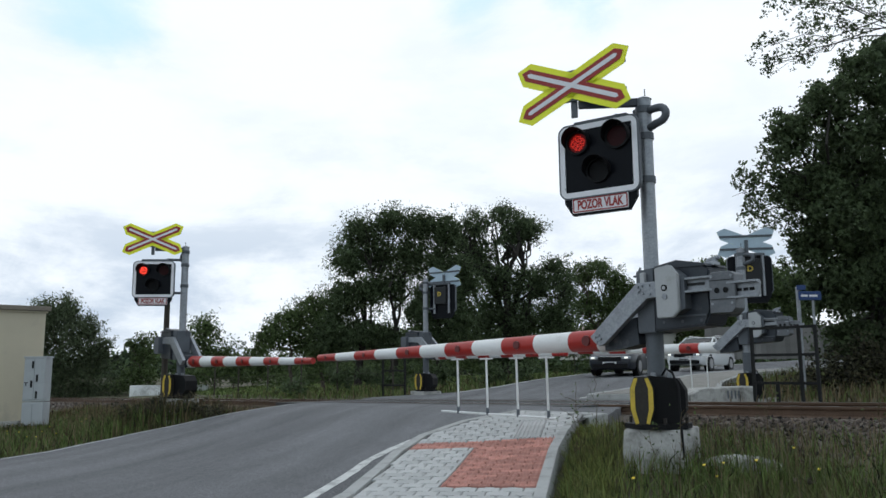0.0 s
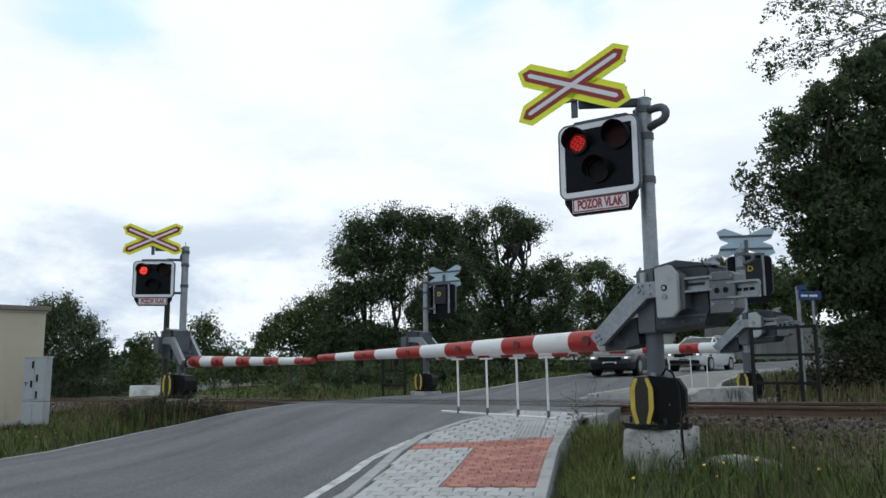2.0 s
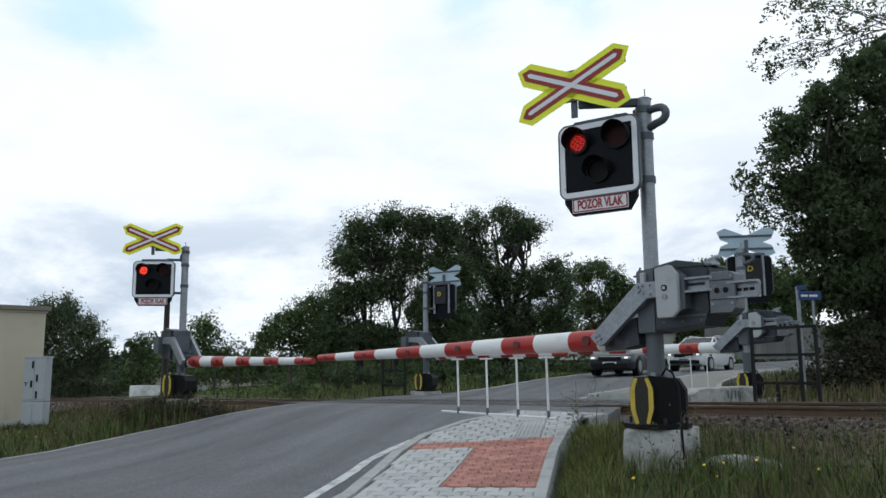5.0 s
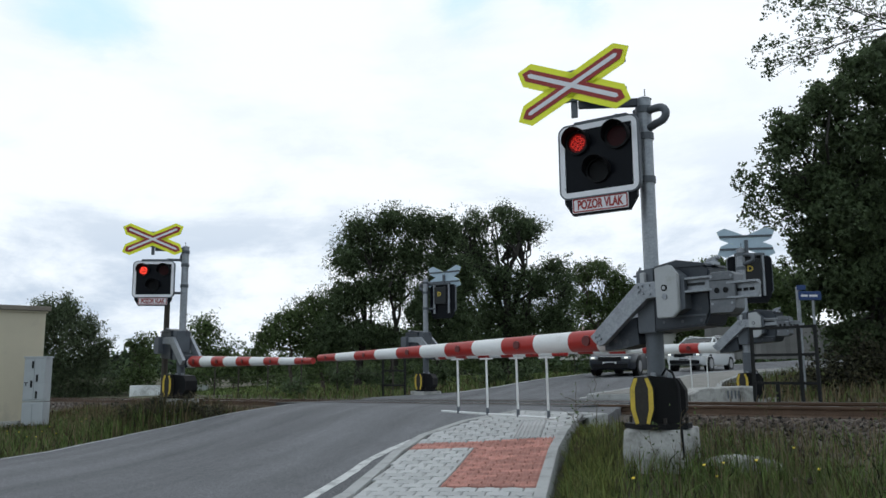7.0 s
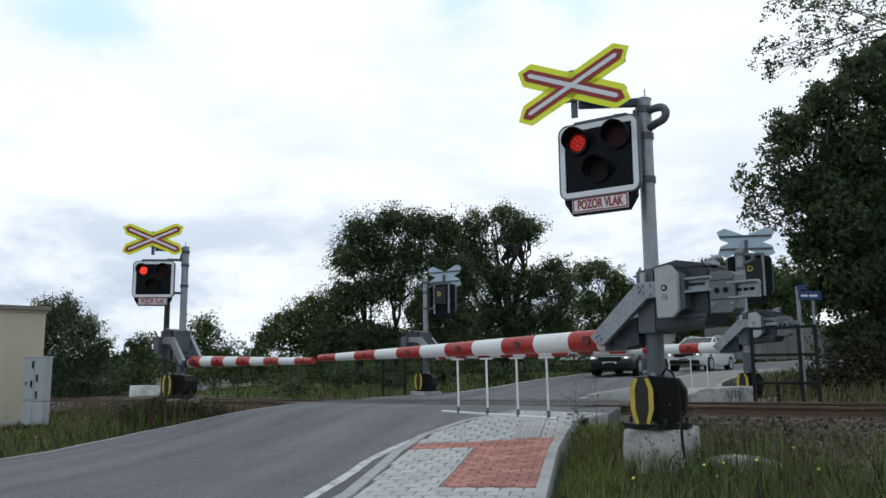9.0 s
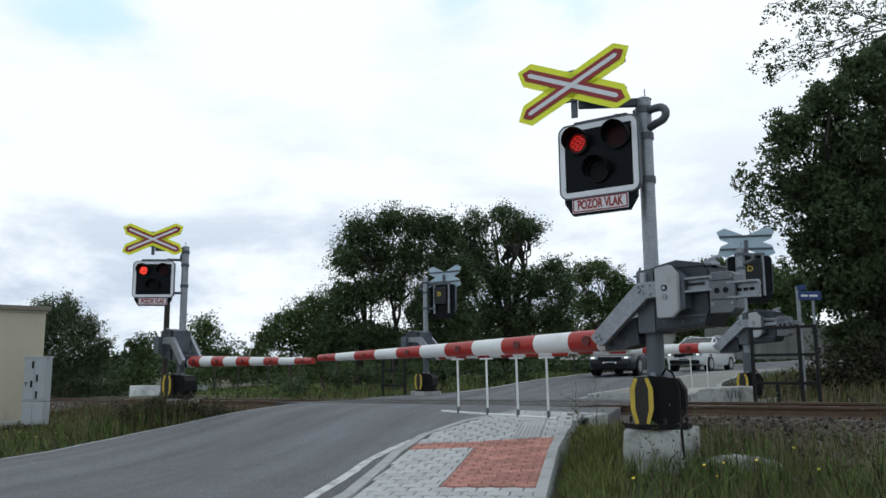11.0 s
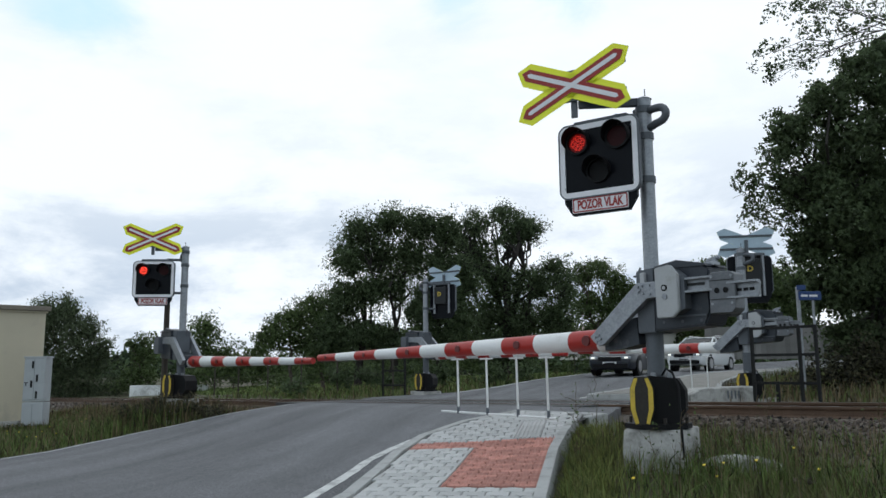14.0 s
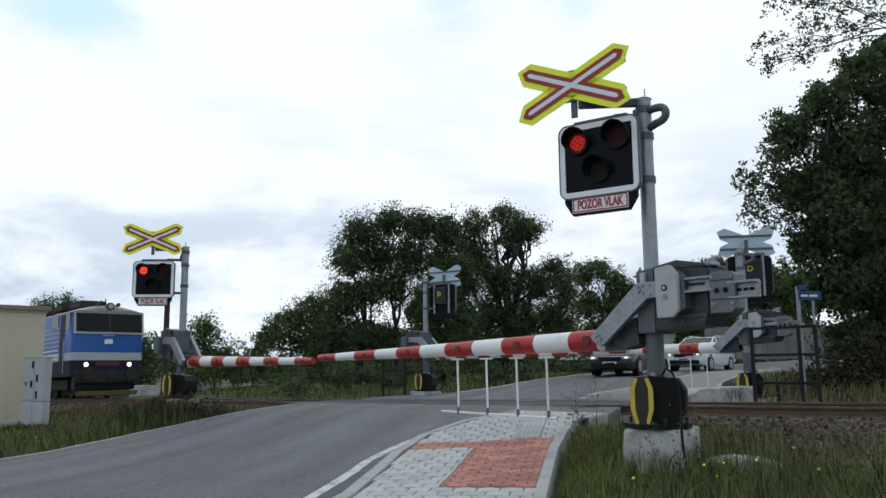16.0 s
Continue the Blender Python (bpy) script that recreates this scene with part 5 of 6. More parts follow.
# ---- vehicles ----
def car(name, x, y, z, turn, paint, label, tall, length=4.4, suv=False):
    """Car facing +x, origin on the road under its middle."""
    root = thing(name, pose(x, y, road_z(x, y), 0, 0, turn), label, "car", "cars waiting at the barrier")
    L, W = length, 1.80
    g = 0.18 if not suv else 0.24
    hood = 0.92 if not suv else 1.0
    belt = hood + 0.08

    def loft(secs, material, nm, lab="", smooth=True):
        """Rings of (x, outline) joined; outline in yz, one half mirrored."""
        bm = bmesh.new()
        rings = []
        for sx, half in secs:
            pts = [(yy, zz) for yy, zz in half] + [(-yy, zz) for yy, zz in half[::-1]]
            rings.append([bm.verts.new((sx, yy, zz)) for yy, zz in pts])
        n = len(rings[0])
        for a, b in zip(rings, rings[1:]):
            for i in range(n):
                bm.faces.new((a[i], a[(i + 1) % n], b[(i + 1) % n], b[i]))
        bm.faces.new(rings[0]); bm.faces.new(rings[-1])
        bmesh.ops.recalc_face_normals(bm, faces=bm.faces)
        return part(nm, bm, material, root, lab, smooth)

    def sec(sx, w, z0, z1, zm):
        return sx, [(w * 0.93, z0), (w, z0 + 0.12), (w, zm), (w * 0.95, z1 - 0.04), (w * 0.86, z1)]
    h = W / 2
    loft([sec(-L / 2, h * 0.82, g + 0.15, belt - 0.02, 0.7), sec(-L / 2 + 0.12, h * 0.94, g + 0.06, belt + 0.03, 0.72), sec(-L / 2 + 0.6, h, g, belt + 0.03, 0.74),
          sec(0, h, g, belt, 0.72), sec(L / 2 - 1.25, h, g, belt - 0.01, 0.72), sec(L / 2 - 0.7, h * 0.99, g, hood - 0.03, 0.7), sec(L / 2 - 0.2, h * 0.93, g + 0.02, hood - 0.13, 0.62),
          sec(L / 2 - 0.03, h * 0.85, g + 0.06, hood - 0.22, 0.56), sec(L / 2, h * 0.78, g + 0.12, hood - 0.30, 0.5)], paint, "body", "painted car body")
    r0, r1 = -L / 2 + (0.15 if suv else 0.55), L / 2 - 1.2
    top = tall
    gl = loft([(r0, [(h * 0.86, belt), (h * 0.85, belt + 0.05)]), (r0 + 0.42, [(h * 0.86, belt), (h * 0.70, top - 0.06)]), (r0 + 0.9, [(h * 0.86, belt), (h * 0.70, top - 0.03)]),
               (r1 - 0.85, [(h * 0.86, belt), (h * 0.68, top - 0.04)]), (r1, [(h * 0.86, belt), (h * 0.84, belt + 0.03)])], M["glass_dark"], "windows", "dark car windows", False)
    loft([(r0 + 0.34, [(h * 0.71, top - 0.07), (h * 0.62, top - 0.03)]), (r0 + 0.9, [(h * 0.72, top - 0.04), (h * 0.60, top + 0.01)]), (r1 - 1.1, [(h * 0.72, top - 0.03), (h * 0.6, top)]), (r1 - 0.80, [(h * 0.70, top - 0.06), (h * 0.62, top - 0.035)])], paint, "roof")
    for sy in (-1, 1):
        for a, b in (((r1 + 0.02, belt - 0.01), (r1 - 0.84, top - 0.04)), ((0.0, belt), (-0.08, top - 0.03))):
            bm = bmesh.new()
            tube(bm, [(a[0], sy * h * 0.86, a[1]), (b[0], sy * h * 0.70, b[1])], 0.035, 6)
            part("pillar", bm, paint, root)
        if suv:
            bm = bmesh.new()
            tube(bm, [(r0 + 0.4, sy * h * 0.64, top), (r0 + 0.55, sy * h * 0.64, top + 0.05), (r1 - 1.2, sy * h * 0.64, top + 0.05), (r1 - 1.05, sy * h * 0.64, top)], 0.015, 6)
            part("roof_rail", bm, M["chrome"], root)
        lamp = plain_part("headlight", root, M["headlight"], ((L / 2 - 0.11, sy * h * 0.68, hood - 0.29), (0.28, 0.34, 0.11)), label="swept clear headlight, lit", bevel=0.04)
        plain_part("lamp", lamp, M["lamp_car"], ((L / 2 + 0.028, sy * h * 0.70, hood - 0.29), (0.02, 0.13, 0.06)), label="glowing lamp", bevel=0.008)
        plain_part("bonnet_crease", root, paint, ((L / 2 - 0.62, sy * 0.42, hood - 0.085), (0.7, 0.03, 0.03)), bevel=0.01)
        plain_part("fog_light", root, M["glass_dark"], ((L / 2 - 0.09, sy * h * 0.68, g + 0.2), (0.1, 0.22, 0.08)), bevel=0.02)
        plain_part("mirror", root, paint, ((r1 - 0.25, sy * (h + 0.08), belt + 0.06), (0.12, 0.2, 0.13)), bevel=0.03)
        for wx in (L / 2 - 0.86, -L / 2 + 0.82):
            bm = bmesh.new()
            cyl(bm, (wx, sy * (h - 0.21), 0.32), (wx, sy * (h + 0.005), 0.32), 0.325, n=26)
            w = part("wheel", bm, M["rubber"], root, "black tyre", True)
            bm = bmesh.new()
            cyl(bm, (wx, sy * (h - 0.01), 0.32), (wx, sy * (h + 0.012), 0.32), 0.215, n=20)
            rim = part("rim", bm, M["rim"], w)
            bm = bmesh.new()
            cyl(bm, (wx, sy * (h - 0.22), 0.34), (wx, sy * (h - 0.004), 0.34), 0.385, n=24)
            part("wheel_arch", bm, M["black"], root)
    plain_part("grille", root, M["black"], ((L / 2 - 0.0, 0, hood - 0.33), (0.08, 0.86, 0.15)), label="black grille", bevel=0.02)
    plain_part("grille_rim", root, M["chrome"], ((L / 2 + 0.008, 0, hood - 0.25), (0.085, 0.90, 0.026)), bevel=0.004)
    plain_part("lower_grille", root, M["black"], ((L / 2 - 0.01, 0, g + 0.15), (0.08, 1.36, 0.17)), bevel=0.02)
    plain_part("number_plate", root, M["sign_white"], ((L / 2 + 0.015, 0, hood - 0.49), (0.02, 0.52, 0.11)), label="white number plate", bevel=0.002)
    plain_part("plate_bar", root, M["black"], ((L / 2 + 0.027, 0, hood - 0.49), (0.004, 0.4, 0.05)), bevel=0)


car("car", 7.25, 31.6, 0.28, -119, M["car_dark"], "dark blue saloon car with lit headlights on the road", 1.46, 4.6)
car("car", 11.8, 36.6, 0.44, -128, M["car_white"], "white compact car with lit headlights waiting behind", 1.53, 4.25, True)


def build_loco():
    """Diesel locomotive, nose at x = 0, running towards +x, rail top at z = 0."""
    root = thing("locomotive", pose(0, 0, 0), "blue and grey diesel locomotive with lit headlamps", "locomotive")
    L, h = 16.4, 1.5

    def hull(z0, z1, mat_, nm, lab="", w0=None, w1=None, nose0=0.0, nose1=0.0, round_=0.35):
        """A band of the body with rounded nose corners."""
        bm = bmesh.new()
        rows = []
        for z, w, nose in ((z0, w0 or h, nose0), (z1, w1 or h, nose1)):
            pts = [(-L, w)] + [(nose - round_ * 0.5 + round_ * 0.5 * math.sin(radians(15 * k)), w - round_ + round_ * math.cos(radians(15 * k))) for k in range(7)]
            full = pts + [(x, -y) for x, y in pts[::-1]]
            rows.append([bm.verts.new((x, y, z)) for x, y in full])
        n = len(rows[0])
        for i in range(n):
            bm.faces.new((rows[0][i], rows[0][(i + 1) % n], rows[1][(i + 1) % n], rows[1][i]))
        bm.faces.new(rows[0]); bm.faces.new(rows[1])
        bmesh.ops.recalc_face_normals(bm, faces=bm.faces)
        return part(nm, bm, mat_, root, lab, True)
    hull(0.95, 1.62, M["blue_dark"], "lower_body", "dark blue lower body band", h - 0.02, h)
    hull(1.62, 1.95, M["loco_grey"], "grey_band", "light grey band")
    hull(1.95, 2.76, M["blue"], "upper_body", "bright blue upper body")
    hull(2.76, 3.68, M["blue"], "cab_band", "blue cab band", h, h - 0.05, -0.12, -0.28)
    # windscreen surround and glass
    def screen(y0, y1, z0, z1, x0, x1, thick, mat_, nm, lab=""):
        bm = bmesh.new()
        vs = []
        for dx in (0, thick):
            vs += [bm.verts.new((x0 + dx, y0, z0)), bm.verts.new((x0 + dx, y1, z0)), bm.verts.new((x1 + dx, y1, z1)), bm.verts.new((x1 + dx, y0, z1))]
        for q in ((0, 1, 2, 3), (7, 6, 5, 4), (0, 4, 5, 1), (1, 5, 6, 2), (2, 6, 7, 3), (3, 7, 4, 0)):
            bm.faces.new([vs[i] for i in q])
        bmesh.ops.recalc_face_normals(bm, faces=bm.faces)
        return part(nm, bm, mat_, root, lab)
    sur = screen(-1.46, 1.46, 2.74, 3.70, 0.04, -0.10, 0.05, M["loco_grey"], "windscreen_frame", "light grey windscreen frame")
    for y0, y1 in ((-1.38, -0.04), (0.04, 1.38)):
        screen(y0, y1, 2.82, 3.62, 0.085, -0.035, 0.012, M["glass_dark"], "windscreen", "dark windscreen")
    screen(-0.04, 0.04, 2.82, 3.62, 0.088, -0.032, 0.012, M["blackish"], "screen_pillar")
    # roof: arched
    bm = bmesh.new()
    rows = []
    for x, k in ((-L, 1), (-0.9, 1.0), (-0.3, 0.92), (0.0, 0.5)):
        rows.append([bm.verts.new((x, -1.47 + 2.94 * i / 12, 3.68 + (0.34 * k) * math.sin(math.pi * i / 12) ** 0.8)) for i in range(13)])
    for a, b in zip(rows, rows[1:]):
        for i in range(12):
            bm.faces.new((a[i], a[i + 1], b[i + 1], b[i]))
    for rr in (rows[0], rows[-1]):
        bm.faces.new(rr)
    bm.faces.new([r[0] for r in rows] + [])
    bm.faces.new([r[-1] for r in rows][::-1])
    bmesh.ops.recalc_face_normals(bm, faces=bm.faces)
    part("roof", bm, M["roof_grey"], root, "dirty grey arched roof", True)
    bm = bmesh.new()
    cyl(bm, (-0.25, 0, 3.93), (0.04, 0, 3.93), 0.17, n=20)
    top = part("top_lamp", bm, M["blackish"], root, "black top lamp case", True)
    bm = bmesh.new()
    cyl(bm, (0.03, 0, 3.93), (0.05, 0, 3.93), 0.105, n=20)
    part("lamp_glass", bm, M["loco_grey"], top, "pale unlit lamp glass")
    for y in (-0.42, 0.34):
        bm = bmesh.new()
        cyl(bm, (-0.3, y, 4.02), (0.0, y, 4.02), 0.05, 0.085, n=12)
        part("horn", bm, M["blackish"], root, "black horn", True)
    for x, w, hh in ((-3.2, 1.1, 0.3), (-5.2, 1.5, 0.22), (-8.0, 1.6, 0.25), (-11, 1.5, 0.25)):
        plain_part("roof_box", root, M["bogie"], ((x, 0, 4.1 + hh / 2), (1.6, w, hh)), label="sooty roof box", bevel=0.04)
    for x in (-2.2, -1.6):
        bm = bmesh.new()
        cyl(bm, (x, 0.3, 4.05), (x, 0.3, 4.42), 0.03, n=8)
        part("aerial", bm, M["black"], root)
    # lamps, number bar, emblem, buffers
    for sy in (-1, 1):
        bm = bmesh.new()
        cyl(bm, (-0.02, sy * 0.9, 1.44), (0.03, sy * 0.9, 1.44), 0.13, n=20)
        r = part("lamp_rim", bm, M["blackish"], root, "", True)
        bm = bmesh.new()
        cyl(bm, (0.03, sy * 0.9, 1.44), (0.045, sy * 0.9, 1.44), 0.09, n=20)
        part("headlamp", bm, M["lamp_white"], r, "lit white headlamp")
        bm = bmesh.new()
        cyl(bm, (-0.02, sy * 0.66, 1.44), (0.03, sy * 0.66, 1.44), 0.08, n=16)
        part("tail_lamp", bm, M["lens_dark"], root, "dark red tail lamp")
        bm = bmesh.new()
        cyl(bm, (-0.05, sy * 0.88, 1.05), (0.42, sy * 0.88, 1.05), 0.10, n=14)
        cyl(bm, (0.42, sy * 0.88, 1.05), (0.47, sy * 0.88, 1.05), 0.26, n=20)
        part("buffer", bm, M["bogie"], root, "grimy round buffer", True)
        bm = bmesh.new()
        tube(bm, [(-0.95, sy * 1.54, 1.1), (-0.95, sy * 1.56, 2.5)], 0.02, 6)
        part("handrail", bm, M["loco_grey"], root)
        plain_part("cab_window", root, M["glass_dark"], ((-0.72, sy * 1.49, 3.28), (0.62, 0.03, 0.72)), label="dark cab side window", bevel=0.01)
        plain_part("cab_door", root, M["blue_dark"], ((-1.42, sy * 1.496, 2.6), (0.62, 0.03, 2.0)), bevel=0.01)
        for k in range(8):
            plain_part("louvre", root, M["white"] if k < 3 else M["loco_grey"], ((-4.1, sy * 1.51, 1.72 + 0.19 * k), (4.4, 0.03, 0.05)), bevel=0.004)
        for k in range(5):
            plain_part("side_window", root, M["glass_dark"], ((-2.6 - 2.6 * k, sy * 1.485, 3.35), (0.9, 0.03, 0.5)), bevel=0.01)
    plain_part("number_bar", root, M["number_red"], ((0.012, 0, 1.48), (0.02, 0.95, 0.16)), label="dull red number strip", bevel=0.002)
    plain_part("emblem", root, M["sign_white"], ((0.012, -0.02, 2.42), (0.02, 0.34, 0.2)), label="small white emblem", bevel=0.05)
    plain_part("emblem_bar", root, M["loco_grey"], ((0.012, -0.02, 2.68), (0.02, 0.5, 0.05)), bevel=0.01)
    plain_part("buffer_beam", root, M["bogie"], ((-0.12, 0, 0.92), (0.35, 2.7, 0.5)), label="dark buffer beam", bevel=0.03)
    plain_part("skirt", root, M["blue_dark"], ((-0.45, 0, 0.62), (0.5, 2.5, 0.5)), bevel=0.05)
    bm = bmesh.new()
    slab(bm, [(-1.25, 0.14), (1.25, 0.14), (1.3, 0.34), (-1.3, 0.34)], -0.04, 0.04)
    pl = part("plough", bm, M["plough"], root, "dirty yellow track plough")
    pl.matrix_local = pose(0.05, 0, 0, 0, 0, 90)
    plain_part("coupling", root, M["bogie"], ((0.1, 0, 0.98), (0.5, 0.14, 0.22)), bevel=0.04)
    for bx in (-3.4, -12.4):
        plain_part("bogie", root, M["bogie"], ((bx, 0, 0.62), (3.6, 2.3, 0.45)), label="grimy bogie frame", bevel=0.06)
    plain_part("fuel_tank", root, M["bogie"], ((-8, 0, 0.65), (3.2, 2.5, 0.6)), bevel=0.08)
    bm = bmesh.new()
    for sy in (-1, 1):
        cyl(bm, (0, sy * 0.68, 0.5), (0, sy * 0.81, 0.5), 0.5, n=28)
    cyl(bm, (0, -0.7, 0.5), (0, 0.7, 0.5), 0.08, n=10)
    axle = finish("wheelset", bm, M["bogie"], True)
    for wx in (-2.2, -4.6, -11.2, -13.6):
        ob = new("wheelset", axle)
        ob.parent = root
        ob.matrix_local = pose(wx, 0, 0)
    return root


loco = build_loco()


# ---- trees, bushes and grass ----
def leaf_mesh(name, centres, sizes, material, rng, droop=0.25, narrow=0.55):
    """Many small leaves, each two bent triangles round its centre."""
    n = len(centres)
    d = rng.normal(size=(n, 3))
    d[:, 2] -= droop
    d /= np.linalg.norm(d, axis=1)[:, None]
    w = np.cross(d, rng.normal(size=(n, 3)))
    w /= np.linalg.norm(w, axis=1)[:, None] + 1e-9
    up = np.cross(d, w)
    L, W = sizes[:, None], sizes[:, None] * narrow
    a = centres - d * L * 0.5
    b = centres + w * W * 0.5 + up * W * 0.15
    c = centres + d * L * 0.5
    e = centres - w * W * 0.5 + up * W * 0.15
    v = np.stack([a, b, c, e], 1).reshape(-1, 3)
    i = np.arange(n)[:, None] * 4
    f = np.concatenate([i + np.array([0, 1, 2]), i + np.array([0, 2, 3])], 0)
    me = bpy.data.meshes.new(name)
    me.from_pydata(v.tolist(), [], f.tolist())
    me.materials.append(material)
    return me


def blob_leaves(blobs, y, leaf, cover, rng, deep=1.0, clump=0.22, thin=0.0, core=3.2):
    """Leaf centres in clumps that fill a few rounded masses, denser to the outside, with gaps."""
    out, size = [], []
    for x, z, rx, rz in blobs:
        ry = max(rx, rz) * deep
        area = math.pi * rx * rz
        mid = np.array((x, y + rng.normal() * ry * 0.2, z))
        n_leaf = int(cover * area / (leaf * leaf * 0.4))
        n_cl = max(5, int(n_leaf / (10 if thin else 34)))
        d = rng.normal(size=(n_cl, 3))
        d /= np.linalg.norm(d, axis=1)[:, None]
        r = np.clip(rng.random(n_cl) ** 0.40 * (1.0 + 0.14 * rng.normal(size=n_cl)), 0, 1.1)
        cc = d * r[:, None] * np.array((rx, ry, rz)) + mid
        if thin:
            cc = cc[rng.random(n_cl) > thin]
        k = rng.integers(5, 15, len(cc)) if thin else rng.integers(16, 52, len(cc))
        spread = np.repeat(clump * rng.uniform(0.6, 1.25, len(cc)), k) * min(1.0, max(rx, 0.5))
        rep = np.repeat(cc, k, 0)
        # each tuft is longest towards the outside of the crown
        rep = rep + np.clip(rng.normal(size=rep.shape), -1.6, 1.6) * spread[:, None] * np.array((1, 1, 0.75)) + np.repeat(d[:len(cc)], k, 0) * (np.clip(np.abs(rng.normal(size=len(rep))), 0, 1.5) * spread * 0.9)[:, None] * (0 if thin else 1)
        out.append(rep)
        size.append(leaf * rng.uniform(0.65, 1.3, len(rep)))
        if not thin:
            # larger shaded leaves inside
            n_in = int(core * area / (leaf * leaf * 3.2 * 0.5))
            d = rng.normal(size=(n_in, 3))
            d /= np.linalg.norm(d, axis=1)[:, None]
            out.append(d * (rng.random(n_in) ** 0.45)[:, None] * np.array((rx, ry, rz)) * 0.82 + mid)
            size.append(leaf * 1.8 * rng.uniform(0.7, 1.2, n_in))
    return np.concatenate(out), np.concatenate(size)


def limb(bm, a, b, r0, r1, rng, bend=0.12, n=5):
    a, b = Vector(a), Vector(b)
    d = (b - a).length
    pts = [a.lerp(b, i / n) + Vector(rng.normal(size=3)) * bend * d * math.sin(math.pi * i / n) * 0.5 for i in range(n + 1)]
    tube(bm, pts, [r0 + (r1 - r0) * i / n for i in range(n + 1)], 7)
    return pts


def tree(name, y, blobs, stems, leaf, cover, material, label, category="tree", seed=1, deep=0.9, clump=0.22, droop=0.25, narrow=0.55, trunk=0.16, group="", twigs=3, thin=0.0, core=3.2, bark="bark"):
    """A tree: tapered stems, limbs to each mass of its crown, and a crown of small leaves."""
    rng = np.random.default_rng(seed)
    z0 = min(ground_z(s, y) for s in stems) - 0.05
    x0 = sum(stems) / len(stems)
    root = thing(name, pose(x0, y, z0), label, category, group)
    back = Matrix.Translation((-x0, -y, -z0))
    for s in stems:
        bm = bmesh.new()
        mine = [b for b in blobs if min(stems, key=lambda q: abs(q - b[0])) == s] or blobs[:1]
        topz = min(b[1] for b in mine) + 0.35 * (max(b[1] for b in mine) - min(b[1] for b in mine))
        gz = ground_z(s, y) - 0.15
        fork = Vector((s + 0.1 * (topz - gz) * rng.normal() * 0.4, y, gz + 0.62 * (topz - gz) + 0.3))
        limb(bm, (s, y, gz), fork, trunk, trunk * 0.72, rng, 0.06)
        for b in mine:
            pts = limb(bm, fork, (b[0], y + rng.normal() * 0.2, b[1]), trunk * 0.40, trunk * 0.12, rng, 0.2)
            for _ in range(twigs):
                d = Vector(rng.normal(size=3))
                d.normalize()
                limb(bm, pts[3], Vector((b[0], y, b[1])) + Vector((d.x * b[2], d.y * b[2], d.z * b[3])) * 0.95, trunk * 0.17, 0.006, rng, 0.15)
        bmesh.ops.transform(bm, matrix=back, verts=bm.verts)
        part("trunk", bm, M[bark], root, "dark bark trunk with limbs", True)
    c, s = blob_leaves(blobs, y, leaf, cover, rng, deep, clump, thin, core)
    ob = new("crown", leaf_mesh("crown", c - np.array((x0, y, z0)), s, material, rng, droop, narrow))
    ob.parent = root
    tagged(ob, "crown of small dark green leaves")
    return root, ob


tree("tree", 36, [(-3.8, 6.9, 1.02, 0.84), (-2.4, 7.3, 0.92, 0.79), (-1.1, 7.1, 1.02, 0.79), (0.2, 6.8, 0.80, 0.89), (-4.3, 5.6, 0.92, 1.03), (-3.0, 5.8, 1.01, 1.03), (-1.5, 5.7, 1.01, 1.13), (0.0, 5.3, 1.01, 1.17), (-4.5, 3.8, 1.00, 1.01), (-3.3, 4.1, 0.96, 0.87), (-0.5, 3.9, 0.91, 1.06), (0.6, 3.0, 1.00, 1.15), (-3.7, 2.2, 1.14, 0.86), (-1.7, 1.7, 1.07, 0.61), (-0.3, 1.8, 1.14, 0.86), (-5.0, 2.0, 1.00, 1.00), (-1.0, 3.1, 0.93, 0.93), (-2.2, 4.3, 0.74, 0.84), (0.4, 4.2, 0.84, 0.84), (-2.8, 2.0, 0.84, 0.84), (1.0, 4.6, 0.84, 0.93)],
     [-3.9, -2.4, -0.2], 0.105, 4.0, M["leaf"], "broad dark green tree with open gaps beyond the track", seed=3, group="trees beyond the crossing", trunk=0.2, twigs=4, core=7.0, bark="bark_backlit")
tree("tree", 39, [(1.7, 7.7, 0.86, 0.75), (3.0, 8.3, 0.95, 0.54), (4.0, 7.6, 0.63, 0.64), (1.9, 6.2, 1.00, 1.00), (3.4, 6.8, 0.68, 0.47), (2.7, 4.8, 1.20, 1.11), (4.4, 4.8, 1.10, 1.00), (5.5, 5.4, 0.84, 0.79), (2.1, 3.1, 1.09, 1.09), (3.9, 3.0, 1.35, 1.16), (5.6, 3.2, 0.99, 1.25), (3.2, 1.4, 1.49, 0.82), (6.0, 4.4, 0.68, 0.94), (4.3, 7.4, 0.85, 0.75), (3.5, 7.4, 0.8, 0.7), (0.9, 6.9, 0.8, 0.9), (1.0, 5.6, 0.8, 0.9)],
     [3.2], 0.105, 3.6, M["leaf"], "tall spreading tree with dark limbs showing", seed=4, trunk=0.34, group="trees beyond the crossing", twigs=7, core=4.5, bark="bark_backlit")
tree("tree", 43, [(7.6, 5.6, 0.80, 0.75), (8.5, 5.9, 0.74, 0.64), (9.4, 5.2, 0.74, 0.81), (7.8, 4.0, 0.97, 1.09), (9.2, 3.8, 1.09, 1.21), (10.1, 4.6, 0.43, 0.74), (8.1, 2.1, 1.25, 0.85), (9.6, 2.1, 0.97, 0.85)],
     [8.4], 0.115, 4.0, M["leaf_mid"], "rounded green tree beside the far road", seed=5, group="trees beyond the crossing", core=5.0)
